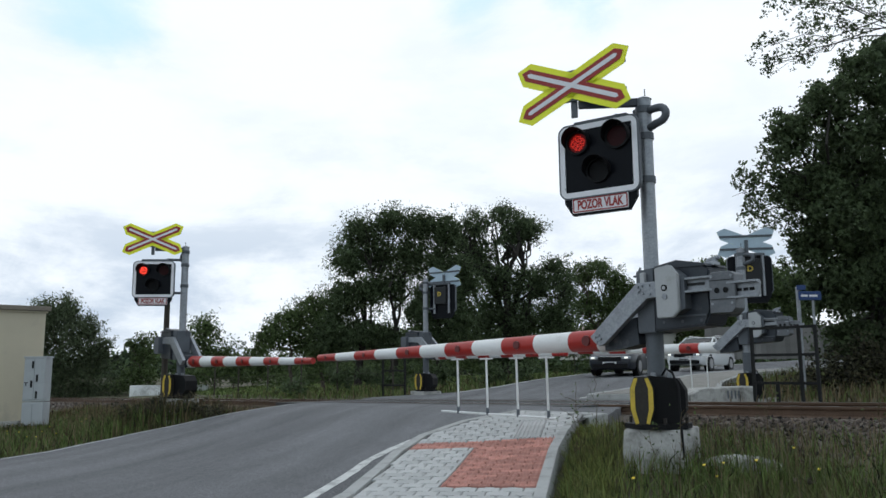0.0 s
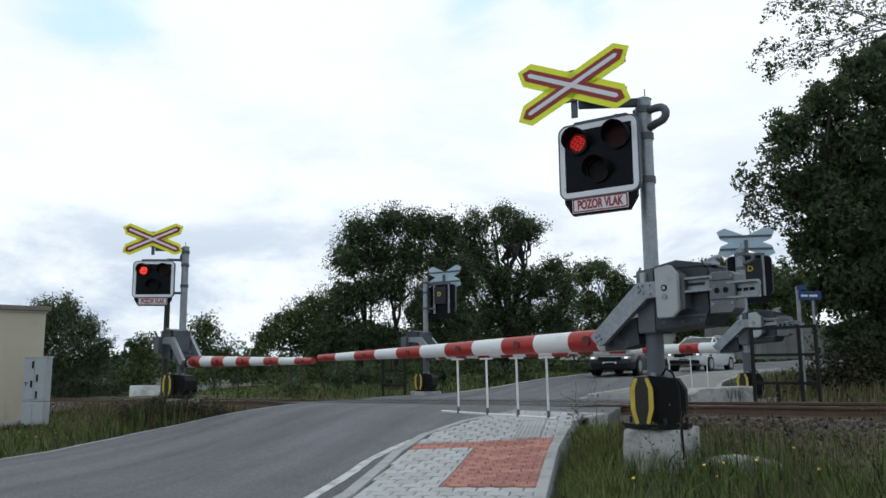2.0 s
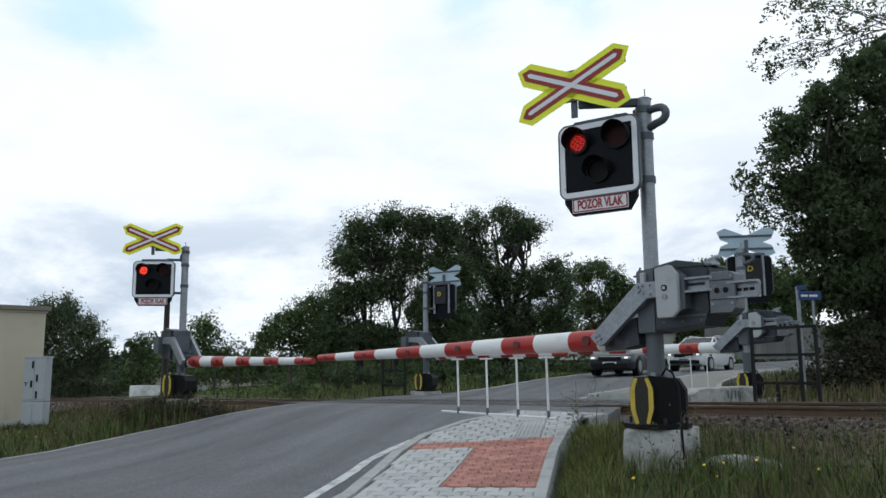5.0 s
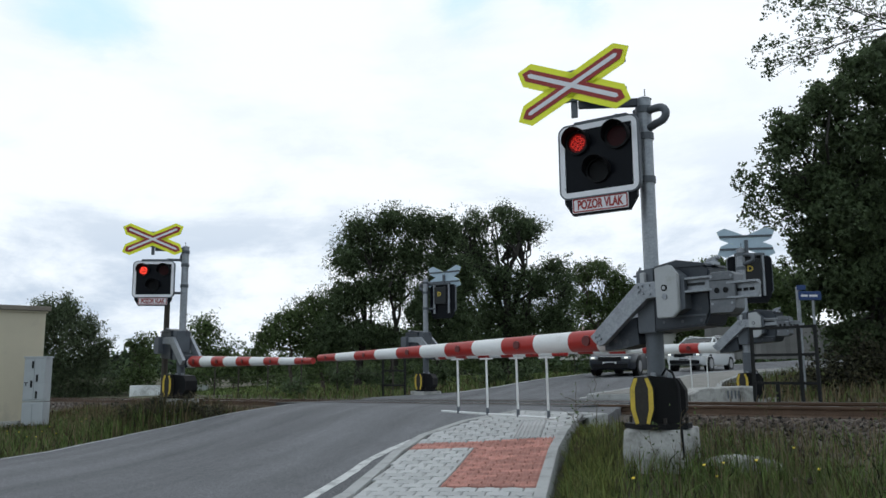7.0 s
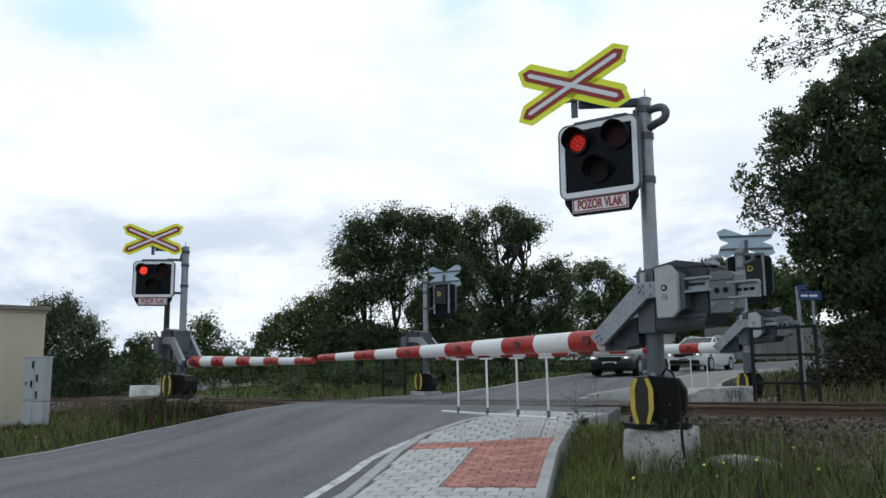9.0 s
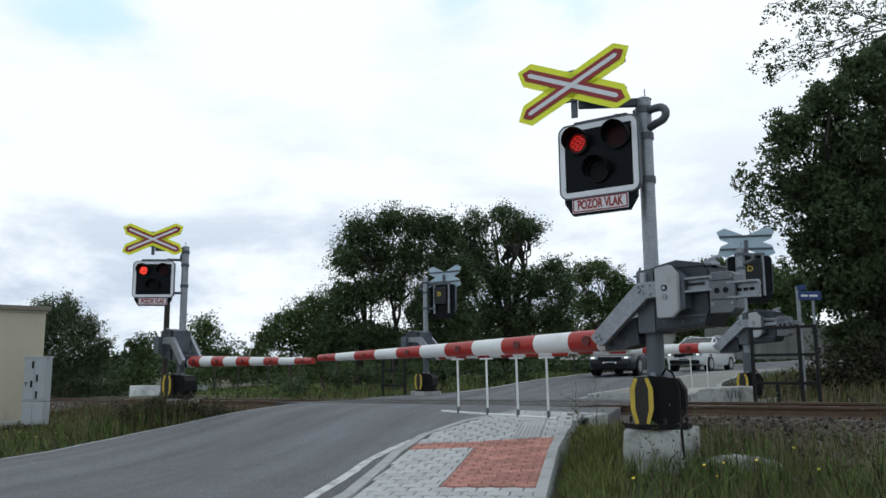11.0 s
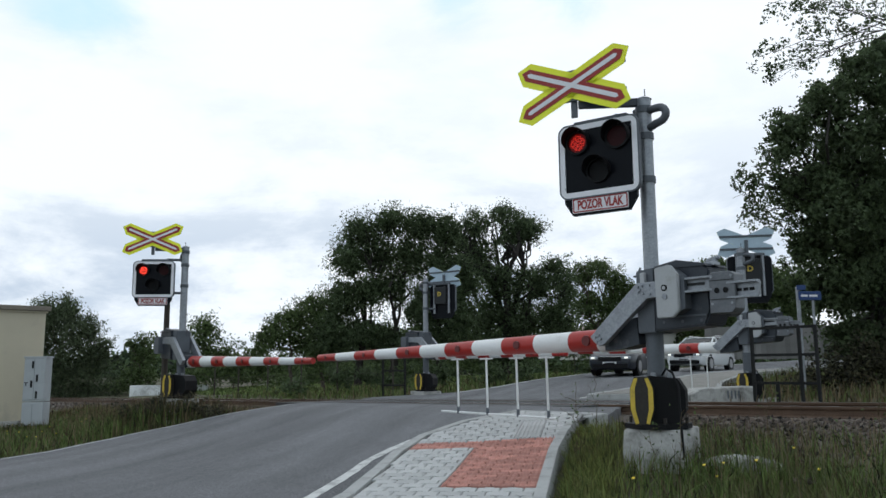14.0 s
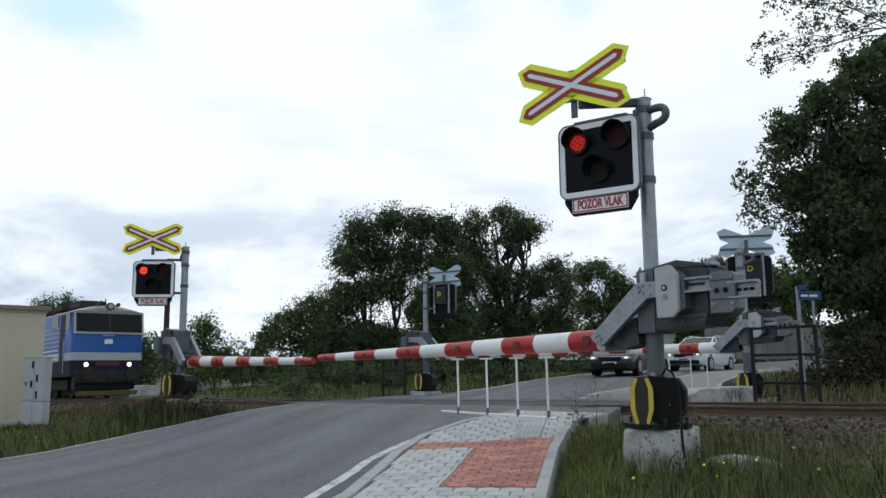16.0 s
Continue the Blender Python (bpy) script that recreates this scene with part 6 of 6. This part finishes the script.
tree("tree", 37, [(-6.2, 3.4, 0.88, 0.79), (-7.3, 2.9, 0.84, 0.69), (-7.8, 2.2, 0.88, 0.73), (-6.4, 2.0, 1.13, 0.93), (-8.4, 1.9, 0.49, 0.63), (-5.3, 3.1, 0.78, 1.03), (-5.6, 1.2, 1.10, 0.68)],
     [-7.2, -5.6], 0.11, 4.0, M["leaf_mid"], "low leafy fruit tree in the meadow", seed=6, group="trees beyond the crossing", trunk=0.1, core=5.0)
tree("bush", 46, [(-10.8, 1.1, 1.15, 0.99), (-11.7, 0.6, 0.99, 0.82), (-9.3, 0.6, 1.48, 0.92), (-7.3, 0.3, 1.31, 0.72), (-5.2, 0.4, 1.4, 0.8), (-3, 0.5, 1.4, 0.8), (0, 0.7, 1.6, 0.9), (3, 0.9, 1.6, 0.9)],
     [-11, -8, -4, 1], 0.17, 3.9, M["leaf_mid"], "row of green bushes at the meadow's end", "bush", seed=7, trunk=0.05)
tree("bush", 47, [(-24.2, 2.5, 1.14, 1.74), (-23.0, 3.5, 1.14, 1.68), (-21.5, 2.5, 1.14, 1.67), (-20.5, 1.2, 0.87, 1.32), (-22.8, 0.9, 1.99, 1.32), (-22.2, 4.3, 0.67, 0.88), (-23.8, 4.0, 0.67, 1.01), (-24.9, 2.2, 1.34, 2.0), (-20.9, 3.0, 0.6, 0.8), (-20.0, 2.0, 0.47, 0.66), (-23.4, -0.6, 1.8, 1.1), (-21.2, -0.6, 1.3, 1.1), (-19.4, -0.4, 1.0, 0.9)],
     [-22.5, -20.8], 0.17, 5.0, M["leaf_grey"], "tall grey-green willow bush behind the track", "bush", seed=8, droop=-0.6, narrow=0.36, trunk=0.07, clump=0.3, core=6.0)
tree("tree", 46, [(-17.3, 1.6, 0.99, 1.05), (-17.6, 0.3, 1.25, 0.99), (-18.0, 2.1, 0.39, 0.49)], [-17.4], 0.15, 3.9, M["leaf_mid"], "small round green tree across the meadow", seed=9, group="trees beyond the crossing", trunk=0.09)
tree("tree", 44, [(-13.3, 2.8, 1.04, 0.85), (-13.6, 1.7, 1.1, 0.94), (-12.8, 0.8, 1.26, 1.1), (-11.9, 1.2, 0.88, 0.79)], [-13.1], 0.15, 3.6, M["leaf_mid"], "small green tree behind the signal post", seed=10, group="trees beyond the crossing", trunk=0.1)
tree("tree", 58, [(18.7, 7.2, 1.1, 1.1), (20.2, 7.7, 1.57, 1.1), (18.3, 5.2, 1.3, 1.7), (21.1, 6.0, 1.96, 1.96), (23.5, 6.4, 1.9, 2.2), (26, 6, 2.2, 2.5), (20, 3.5, 2.2, 1.6), (24, 3.5, 2.4, 2), (22.5, 2.3, 2.2, 1.5), (26, 2.6, 2.4, 1.7), (18.4, 3.2, 1.4, 1.3), (21.6, 4.4, 1.8, 1.5), (24.8, 4.8, 1.8, 1.5)], [20.5, 24],
     0.2, 3.6, M["leaf_mid"], "far green trees above the concrete fence", seed=11, core=6.0, group="trees beyond the crossing")
tree("bush", 42, [(-13 + 2.1 * i, 0.35 + 0.25 * math.sin(i * 1.9) + (0.5 if i > 5 else 0), 1.2, 0.6 + 0.2 * math.sin(i * 2.7)) for i in range(11)], [-11, -6, -1, 4], 0.14, 1.7, M["leaf_mid"],
     "dark hedge behind the meadow", "hedge", seed=17, trunk=0.04)
tree("bush", 49, [(-6.5, 1.4, 1.7, 1.3), (-4.0, 1.9, 1.7, 1.5), (-1.2, 2.1, 1.8, 1.6), (1.6, 2.4, 1.8, 1.6), (4.4, 2.3, 1.8, 1.6), (7.2, 2.4, 1.8, 1.5), (10.0, 2.2, 1.7, 1.4)], [-5, -1, 3, 8], 0.17, 3.4, M["leaf_mid"],
     "dark thicket closing the far side of the meadow", "bush", seed=27, trunk=0.06, core=6.0)
tree("bush", 30, [(1.9, 0.4, 0.6, 0.4), (2.9, 0.5, 0.6, 0.4), (-1.7, 0.2, 0.6, 0.42), (-2.7, 0.3, 0.6, 0.46), (-0.1, 0.4, 0.6, 0.46), (-3.9, 0.3, 0.6, 0.4), (-5.6, 0.0, 0.7, 0.35)],
     [2.4, 0, -2.3, -4.5], 0.11, 3.0, M["leaf"], "low dark shrubs under the trees", "bush", seed=12, trunk=0.03)
tree("tree", 27, [(15.5, 2.2, 1.5, 1.4), (17.5, 2.6, 1.8, 1.8), (14.4, 1.6, 1.0, 0.9), (16.5, 4.6, 1.6, 1.5), (15.2, 5.8, 1.2, 1.2), (18.5, 5.5, 1.8, 1.8), (14.3, 3.6, 0.9, 1.0)], [15.6, 17.6], 0.12, 2.2, M["leaf"],
     "dark green thicket trees behind the blue sign", seed=18, core=7.0, group="trees beyond the crossing", trunk=0.12)
right_tree, right_crown = tree(
    "tree", 20, [(9.1, 6.6, 0.6, 0.71), (9.6, 5.2, 0.86, 0.86), (10.1, 7.4, 0.69, 0.71), (10.6, 6.2, 0.93, 1.07), (11.1, 8.2, 0.64, 0.79), (10.1, 4.2, 1.14, 1.07), (9.3, 3.6, 0.6, 0.64), (11.3, 5.0, 0.86, 1.14),
                 (11.8, 7.2, 0.86, 1.29), (12.0, 8.9, 0.64, 0.57), (10.1, 2.6, 1.0, 0.93), (9.4, 2.3, 0.36, 0.54), (11.2, 3.0, 0.86, 1.29), (10.4, 1.2, 0.9, 0.7), (11.4, 1.3, 0.86, 0.86), (13, 6, 1.4, 2.5), (13, 2.5, 1.5, 2.2)],
    [10.9], 0.11, 5.0, M["leaf"], "large dense dark green tree beside the track", seed=13, trunk=0.2, deep=1.2, clump=0.16, core=8.0, bark="bark_backlit")


def bough(name, parent, y, root_at, blobs, leaf, cover, material, seed, twigs, thin, clump, r0, label):
    """A limb with its own leaves, turning about where it joins its tree."""
    rng = np.random.default_rng(seed)
    o = Vector(root_at)
    bm = bmesh.new()
    for b in blobs:
        pts = limb(bm, (0, 0, 0), Vector((b[0], y, b[1])) - o, r0, r0 * 0.25, rng, 0.12)
        for _ in range(twigs):
            d = Vector(rng.normal(size=3)).normalized()
            limb(bm, pts[3], Vector((b[0] + d.x * b[2], y + d.y * b[2], b[1] + d.z * b[3])) - o, r0 * 0.25, 0.004, rng, 0.15)
    ob = part(name, bm, M["bark_backlit"], parent, label, True)
    ob.matrix_local = parent.matrix_world.inverted() @ Matrix.Translation(o)
    c, s = blob_leaves(blobs, y, leaf, cover, rng, 0.9, clump, thin)
    lv = new("leaves", leaf_mesh("leaves", c - np.array(o), s, material, rng))
    lv.parent = ob
    return ob


right_bough = bough("bough", right_tree, 19.8, (10.2, 19.9, 4.6), [(7.75, 5.2, 0.46, 0.46), (8.2, 4.5, 0.64, 0.6), (8.6, 5.8, 0.6, 0.66), (8.7, 5.1, 0.5, 0.5)], 0.105, 3.2, M["leaf"], 21, 4, 0.1, 0.14, 0.04, "leafy bough reaching out over the railing")
# nearer tree of which only a bough reaches into view
near_tree, near_crown = tree("tree", 13, [(10.4, 7.2, 1.4, 1.2), (11.5, 5.6, 1.6, 1.5), (10.8, 8.8, 1.3, 1.0)], [11.2], 0.07, 1.2, M["leaf"], "slender tree with a thin overhanging bough", seed=14, trunk=0.16, clump=0.16)
near_bough = bough("bough", near_tree, 13, (8.6, 13, 6.55), [(6.1, 6.75, 0.56, 0.24), (5.7, 6.0, 0.3, 0.38), (6.4, 6.3, 0.42, 0.42), (6.9, 6.75, 0.56, 0.24), (7.2, 6.4, 0.37, 0.33), (5.62, 5.6, 0.12, 0.18), (6.2, 5.85, 0.28, 0.22), (7.8, 6.7, 0.37, 0.28)],
                   0.066, 2.2, M["leaf"], 22, 3, 0.3, 0.10, 0.016, "thin sparse bough against the sky")
tree("bush", 19, [(9.2, 0.5, 0.7, 0.5), (10.2, 0.6, 0.8, 0.7), (11.2, 0.8, 0.8, 0.8), (12.3, 0.9, 0.9, 1.0), (8.6, 0.2, 0.5, 0.35)], [9.4, 10.6, 11.8], 0.08, 2.2, M["leaf_dry"], "brownish undergrowth beneath the large tree", "bush", seed=16, trunk=0.025, clump=0.2)
# the stub that carries the bough
bm = bmesh.new()
tube(bm, [Vector((11.2, 13, 5.2)) - near_tree.matrix_world.translation, Vector((9.8, 13, 6.3)) - near_tree.matrix_world.translation, Vector((8.55, 13, 6.55)) - near_tree.matrix_world.translation], [0.09, 0.06, 0.045], 8)
part("limb", bm, M["bark"], near_tree, "", True)


def build_far_woods():
    rng = np.random.default_rng(31)
    n = 26000
    a = rng.uniform(-62, 62, n)
    dist = rng.uniform(95, 150, n)
    hgt = 3.2 + 2.2 * np.array([noise.noise((v * 0.12, 0, 5)) + 0.6 * noise.noise((v * 0.5, 3, 5)) for v in a])
    x, y = dist * np.sin(np.radians(a)), dist * np.cos(np.radians(a))
    z = -1.2 + hgt * rng.random(n) ** 0.7
    me = leaf_mesh("far_woods", np.stack([x, y, z], 1), rng.uniform(0.7, 1.5, n), M["far_wood"], rng)
    tagged(new("far_woods", me), "dark green line of distant woods", "woods", kind="stuff")


def blades(name, pts, heights, material, rng, label, width=0.006, lean=0.35, bend=0.6):
    """Grass blades: each three narrow triangles, leaning and bent."""
    n = len(pts)
    az = rng.uniform(0, 2 * math.pi, n)
    d = np.stack([np.cos(az), np.sin(az), np.zeros(n)], 1)
    s = np.stack([-np.sin(az + rng.normal(size=n)), np.cos(az), np.zeros(n)], 1)
    h = heights[:, None]
    w = (width * rng.uniform(0.7, 1.5, n))[:, None]
    k = (lean * np.abs(rng.normal(size=n)))[:, None]
    up = np.array((0, 0, 1.0))
    mid = pts + up * h * 0.55 + d * h * k * 0.4
    tip = pts + up * h * (1 - 0.25 * k * bend) + d * h * k * (0.6 + bend)
    v = np.stack([pts - s * w, pts + s * w, mid - s * w * 0.8, mid + s * w * 0.8, tip], 1).reshape(-1, 3)
    i = np.arange(n)[:, None] * 5
    f = np.concatenate([i + np.array(t) for t in ((0, 1, 3), (0, 3, 2), (2, 3, 4))], 0)
    me = bpy.data.meshes.new(name)
    me.from_pydata(v.tolist(), [], f.tolist())
    me.materials.append(material)
    return tagged(new(name, me), label, "grass", kind="stuff")


def scatter(n, x0, x1, y0, y1, keep, rng):
    out = []
    xs, ys = rng.uniform(x0, x1, n), rng.uniform(y0, y1, n)
    for x, y in zip(xs, ys):
        if keep(x, y):
            out.append((x, y, ground_z(x, y)))
    return np.array(out)


def clear(x, y, g=0.04):
    return not (inside(x, y, ROAD_POLY, g) or inside(x, y, FOOT, 0.12) or inside(x, y, FAR_FOOT, 0.1))


def build_grass():
    rng = np.random.default_rng(41)

    def near_right(x, y):
        s, p = along(x, y)
        k = noise.noise((x * 0.9, y * 0.9, 2))
        return x > 0.7 + 0.23 * (y - 6.5) and p < 9.3 + 0.5 * k and clear(x, y) and rng.random() < (1.0 if p < 7.6 else 0.35) * (0.65 + 0.6 * k)
    p = scatter(52000, 0.6, 8.5, 4.6, 11.5, near_right, rng)
    h = 0.16 + 0.16 * rng.random(len(p)) + 0.12 * np.array([noise.noise((a[0] * 1.5, a[1] * 1.5, 9)) for a in p])
    dry = rng.random(len(p)) < 0.18 + 0.35 * np.clip((np.array([along(q[0], q[1])[1] for q in p]) - 6.6) / 1.5, 0, 1)
    blades("grass", p[~dry], h[~dry], M["grass"], rng, "long green verge grass beside the footway", 0.0045, 0.5)
    blades("dry_grass", p[dry], h[dry] * 1.15, M["grass_dry"], rng, "dry stalks among the verge grass", 0.003, 0.3)

    a, b = rng.uniform(-1.0, 4.1, 5200), 0.19 + np.abs(rng.normal(size=5200)) * 0.22
    xy = [foot_spot(*q) for q in zip(a, b)]
    p = np.array([(x, y, ground_z(x, y)) for x, y in xy])
    tall = 0.11 + 0.13 * rng.random(len(p)) + 0.3 * np.clip(b - 0.25, 0, 0.5)
    blades("grass", p, tall, M["verge"], rng, "fresh yellow-green grass leaning on the kerb", 0.0045, 0.4)

    def left(x, y):
        s, pp = along(x, y)
        k = noise.noise((x * 0.5, y * 0.5, 4))
        return pp < 9.6 and x < -3.2 and clear(x, y) and rng.random() < 0.75 + 0.5 * k
    p = scatter(60000, -16, -3.2, 9.5, 25, left, rng)
    sp = np.array([along(a[0], a[1])[1] for a in p])
    h = 0.13 + 0.14 * rng.random(len(p)) + 0.12 * np.array([noise.noise((a[0] * 0.8, a[1] * 0.8, 9)) for a in p]) + 0.04 * np.clip((sp - 4.8) / 1.5, 0, 1) * np.clip((p[:, 0] + 9.6) / 1.5, 0, 1)
    h += 0.5 * np.exp(-((p[:, 0] + 6.1) ** 2 / 2.2 + (p[:, 1] - 17.2) ** 2 / 0.8))
    edge = np.array([inside(a[0], a[1], ROAD_POLY, 0.5) for a in p])
    h = np.where(edge, h * 0.6, h)
    dry = rng.random(len(p)) < 0.26 + 0.5 * np.clip((sp - 5.5) / 2, 0, 1)
    blades("grass", p[~dry], h[~dry], M["grass"], rng, "green roadside verge grass", 0.009, 0.65)
    blades("dry_grass", p[dry], h[dry] * 1.2, M["grass_dry"], rng, "tall brown grass beside the track", 0.006, 0.25)

    def far(x, y):
        s, pp = along(x, y)
        return pp > 14.0 and clear(x, y, 0.1) and rng.random() < 0.9 + 0.5 * noise.noise((x * 0.4, y * 0.4, 6))
    p = scatter(30000, -14, 16, 14, 34, far, rng)
    h = 0.16 + 0.22 * rng.random(len(p))
    sp = np.array([along(a[0], a[1])[0] for a in p])
    dry = rng.random(len(p)) < np.where(sp > -3, 0.65, 0.25)
    blades("grass", p[~dry], h[~dry], M["grass"], rng, "meadow grass beyond the track", 0.014, 0.4)
    blades("dry_grass", p[dry], h[dry] * 1.2, M["grass_dry"], rng, "dry weeds beyond the track", 0.010, 0.3)


def build_lawn():
    """Short lighter lawn under the trees beyond the track."""
    rng = np.random.default_rng(61)
    p = scatter(60000, -25, 6, 28, 46, lambda x, y: along(x, y)[1] > 16.8 and clear(x, y, 0.2), rng)
    blades("lawn_grass", p, 0.08 + 0.12 * rng.random(len(p)), M["lawn"], rng, "short light green lawn under the trees", 0.03, 0.5)


def weeds():
    """Thin branching stalks and yellow flowers in the verge."""
    rng = np.random.default_rng(51)
    for i, (x, y) in enumerate(((1.35, 8.0), (1.5, 8.9), (1.75, 9.6), (2.9, 7.2), (3.3, 6.6), (3.9, 7.3), (4.4, 6.5), (2.55, 7.3), (1.9, 7.45), (2.1, 7.3), (4.9, 7.4), (3.6, 6.0))):
        z = ground_z(x, y)
        w = thing("weed", pose(x, y, z), "thin dry branching weed in the verge", "weed", "verge weeds")
        bm = bmesh.new()
        H = rng.uniform(0.45, 0.8)
        top = (rng.normal() * 0.06, rng.normal() * 0.06, H)
        pts = limb(bm, (0, 0, -0.02), top, 0.005, 0.002, rng, 0.1)
        part("stalk", bm, M["grass_dry"], w)
        for k in range(6):
            bm = bmesh.new()
            q = pts[2 + k % 4]
            limb(bm, q, q + Vector((rng.normal() * 0.1, rng.normal() * 0.1, rng.uniform(0.05, 0.16))), 0.003, 0.001, rng, 0.1, 3)
            part("shoot", bm, M["grass_dry"], w)
        c = np.array([Vector(pts[2 + k % 4]) + Vector(rng.normal(size=3) * np.array((0.07, 0.07, 0.06))) for k in range(26)])
        lf = new("leaves", leaf_mesh("leaves", c, rng.uniform(0.02, 0.045, 26), M["leaf_mid"], rng))
        lf.parent = w
    bm = bmesh.new()
    cyl(bm, (0, 0, -0.2), (0, 0, 0), 0.004, n=5)
    cyl(bm, (0, 0, 0), (0, 0, 0.012), 0.006, 0.015, n=9, mi=1)
    me = finish("flower", bm, [M["grass"], M["flower"]])
    for i in range(34):
        if i < 14:
            x, y = rng.uniform(1.4, 4.6), rng.uniform(5.4, 7.2)
        else:
            x, y = rng.uniform(-9.8, -7.4), rng.uniform(14.5, 18.5)
        if not clear(x, y):
            continue
        ob = new("flower", me)
        ob.matrix_world = pose(x, y, ground_z(x, y) + rng.uniform(0.2, 0.36), rng.normal() * 12, rng.normal() * 12)
        tagged(ob, "small yellow dandelion in the verge grass", "flower", "verge flowers")


def flat_stone():
    bm = bmesh.new()
    bmesh.ops.create_icosphere(bm, subdivisions=3, radius=1)
    for v in bm.verts:
        v.co += 0.12 * noise.noise_vector(v.co * 2)
        v.co = Vector((v.co.x * 0.36, v.co.y * 0.2, v.co.z * 0.09))
    ob = part("stone_slab", bm, M["concrete"], None, "flat pale stone half hidden in the grass", True)
    ob.matrix_world = pose(2.84, 7.74, ground_z(2.84, 7.74) + 0.05, 0, 0, -33)
    tagged(ob, category="stone")


tree("bush", 17.2, [(-6.7, -0.28, 0.5, 0.26), (-6.2, -0.2, 0.45, 0.32), (-5.6, -0.22, 0.45, 0.30), (-5.0, -0.3, 0.5, 0.24)], [-6.4, -5.4], 0.045, 2.0, M["leaf_dry"], "brownish weeds round the signal post's foot", "bush", seed=33, trunk=0.012, clump=0.14)
build_far_woods()
build_grass()
build_lawn()
weeds()
flat_stone()


build_footway()
build_far_footway()
build_track()


# ---- what moves ----
LAMP_SWAPS = [0.365 + 0.4995 * i for i in range(32)]


def motions():
    # the train runs up the track at a steady pace
    heading = Matrix.Rotation(math.atan2(U.y, U.x), 4, "Z") @ Matrix.Rotation(-math.atan(GRADE), 4, "Y")
    rows = []
    for t in range(17):
        s = -26.75 + 21.8 * (t - 16)
        rows.append((t, Matrix.Translation(spot(s, MID, track_z(s))) @ heading))
    walk(loco, rows)
    # the lamps seem to wink in turn as the added discs slide across
    for ob, first in ((near_off_disc, LAMP_SWAPS), (left_off_disc, LAMP_SWAPS)):
        rows = [(0, pose(0.23, 0, 0.20))]
        at_right = True
        for t in first:
            x0, x1 = (0.23, -0.23) if at_right else (-0.23, 0.23)
            rows.append((t - 0.05, pose(x0, 0, 0.20)))
            rows.append((t + 0.05, pose(x1, 0, 0.20)))
            at_right = not at_right
        rows.append((16, pose(0.23 if at_right else -0.23, 0, 0.20)))
        walk(ob, rows)
    # clouds drift slowly up and to the side
    walk(clouds, [(t, pose(0, 0, 0, 0.055 * t, 0, 0.085 * t)) for t in (0, 4, 8, 12, 16)])
    # boughs sway in the wind
    for ob, rows in ((near_bough, ((0, -1.6), (1.5, 0.0), (3.5, 1.8), (5.2, 0.2), (7, -0.6), (9, 0.0), (10.5, 0.9), (12.5, 1.7), (14.5, 0.4), (16, -1.6))),
                     (right_bough, ((0, -0.6), (1.5, -0.2), (3.5, 0.2), (5, -0.1), (7, 0.2), (9, 0.8), (10.6, 0.1), (12.5, 0.2), (14.5, 0.4), (16, -0.5)))):
        rest = ob.matrix_basis.copy()
        walk(ob, [(t, rest @ pose(0, 0, 0, 0.6 * a, -a, 0)) for t, a in rows])


motions()
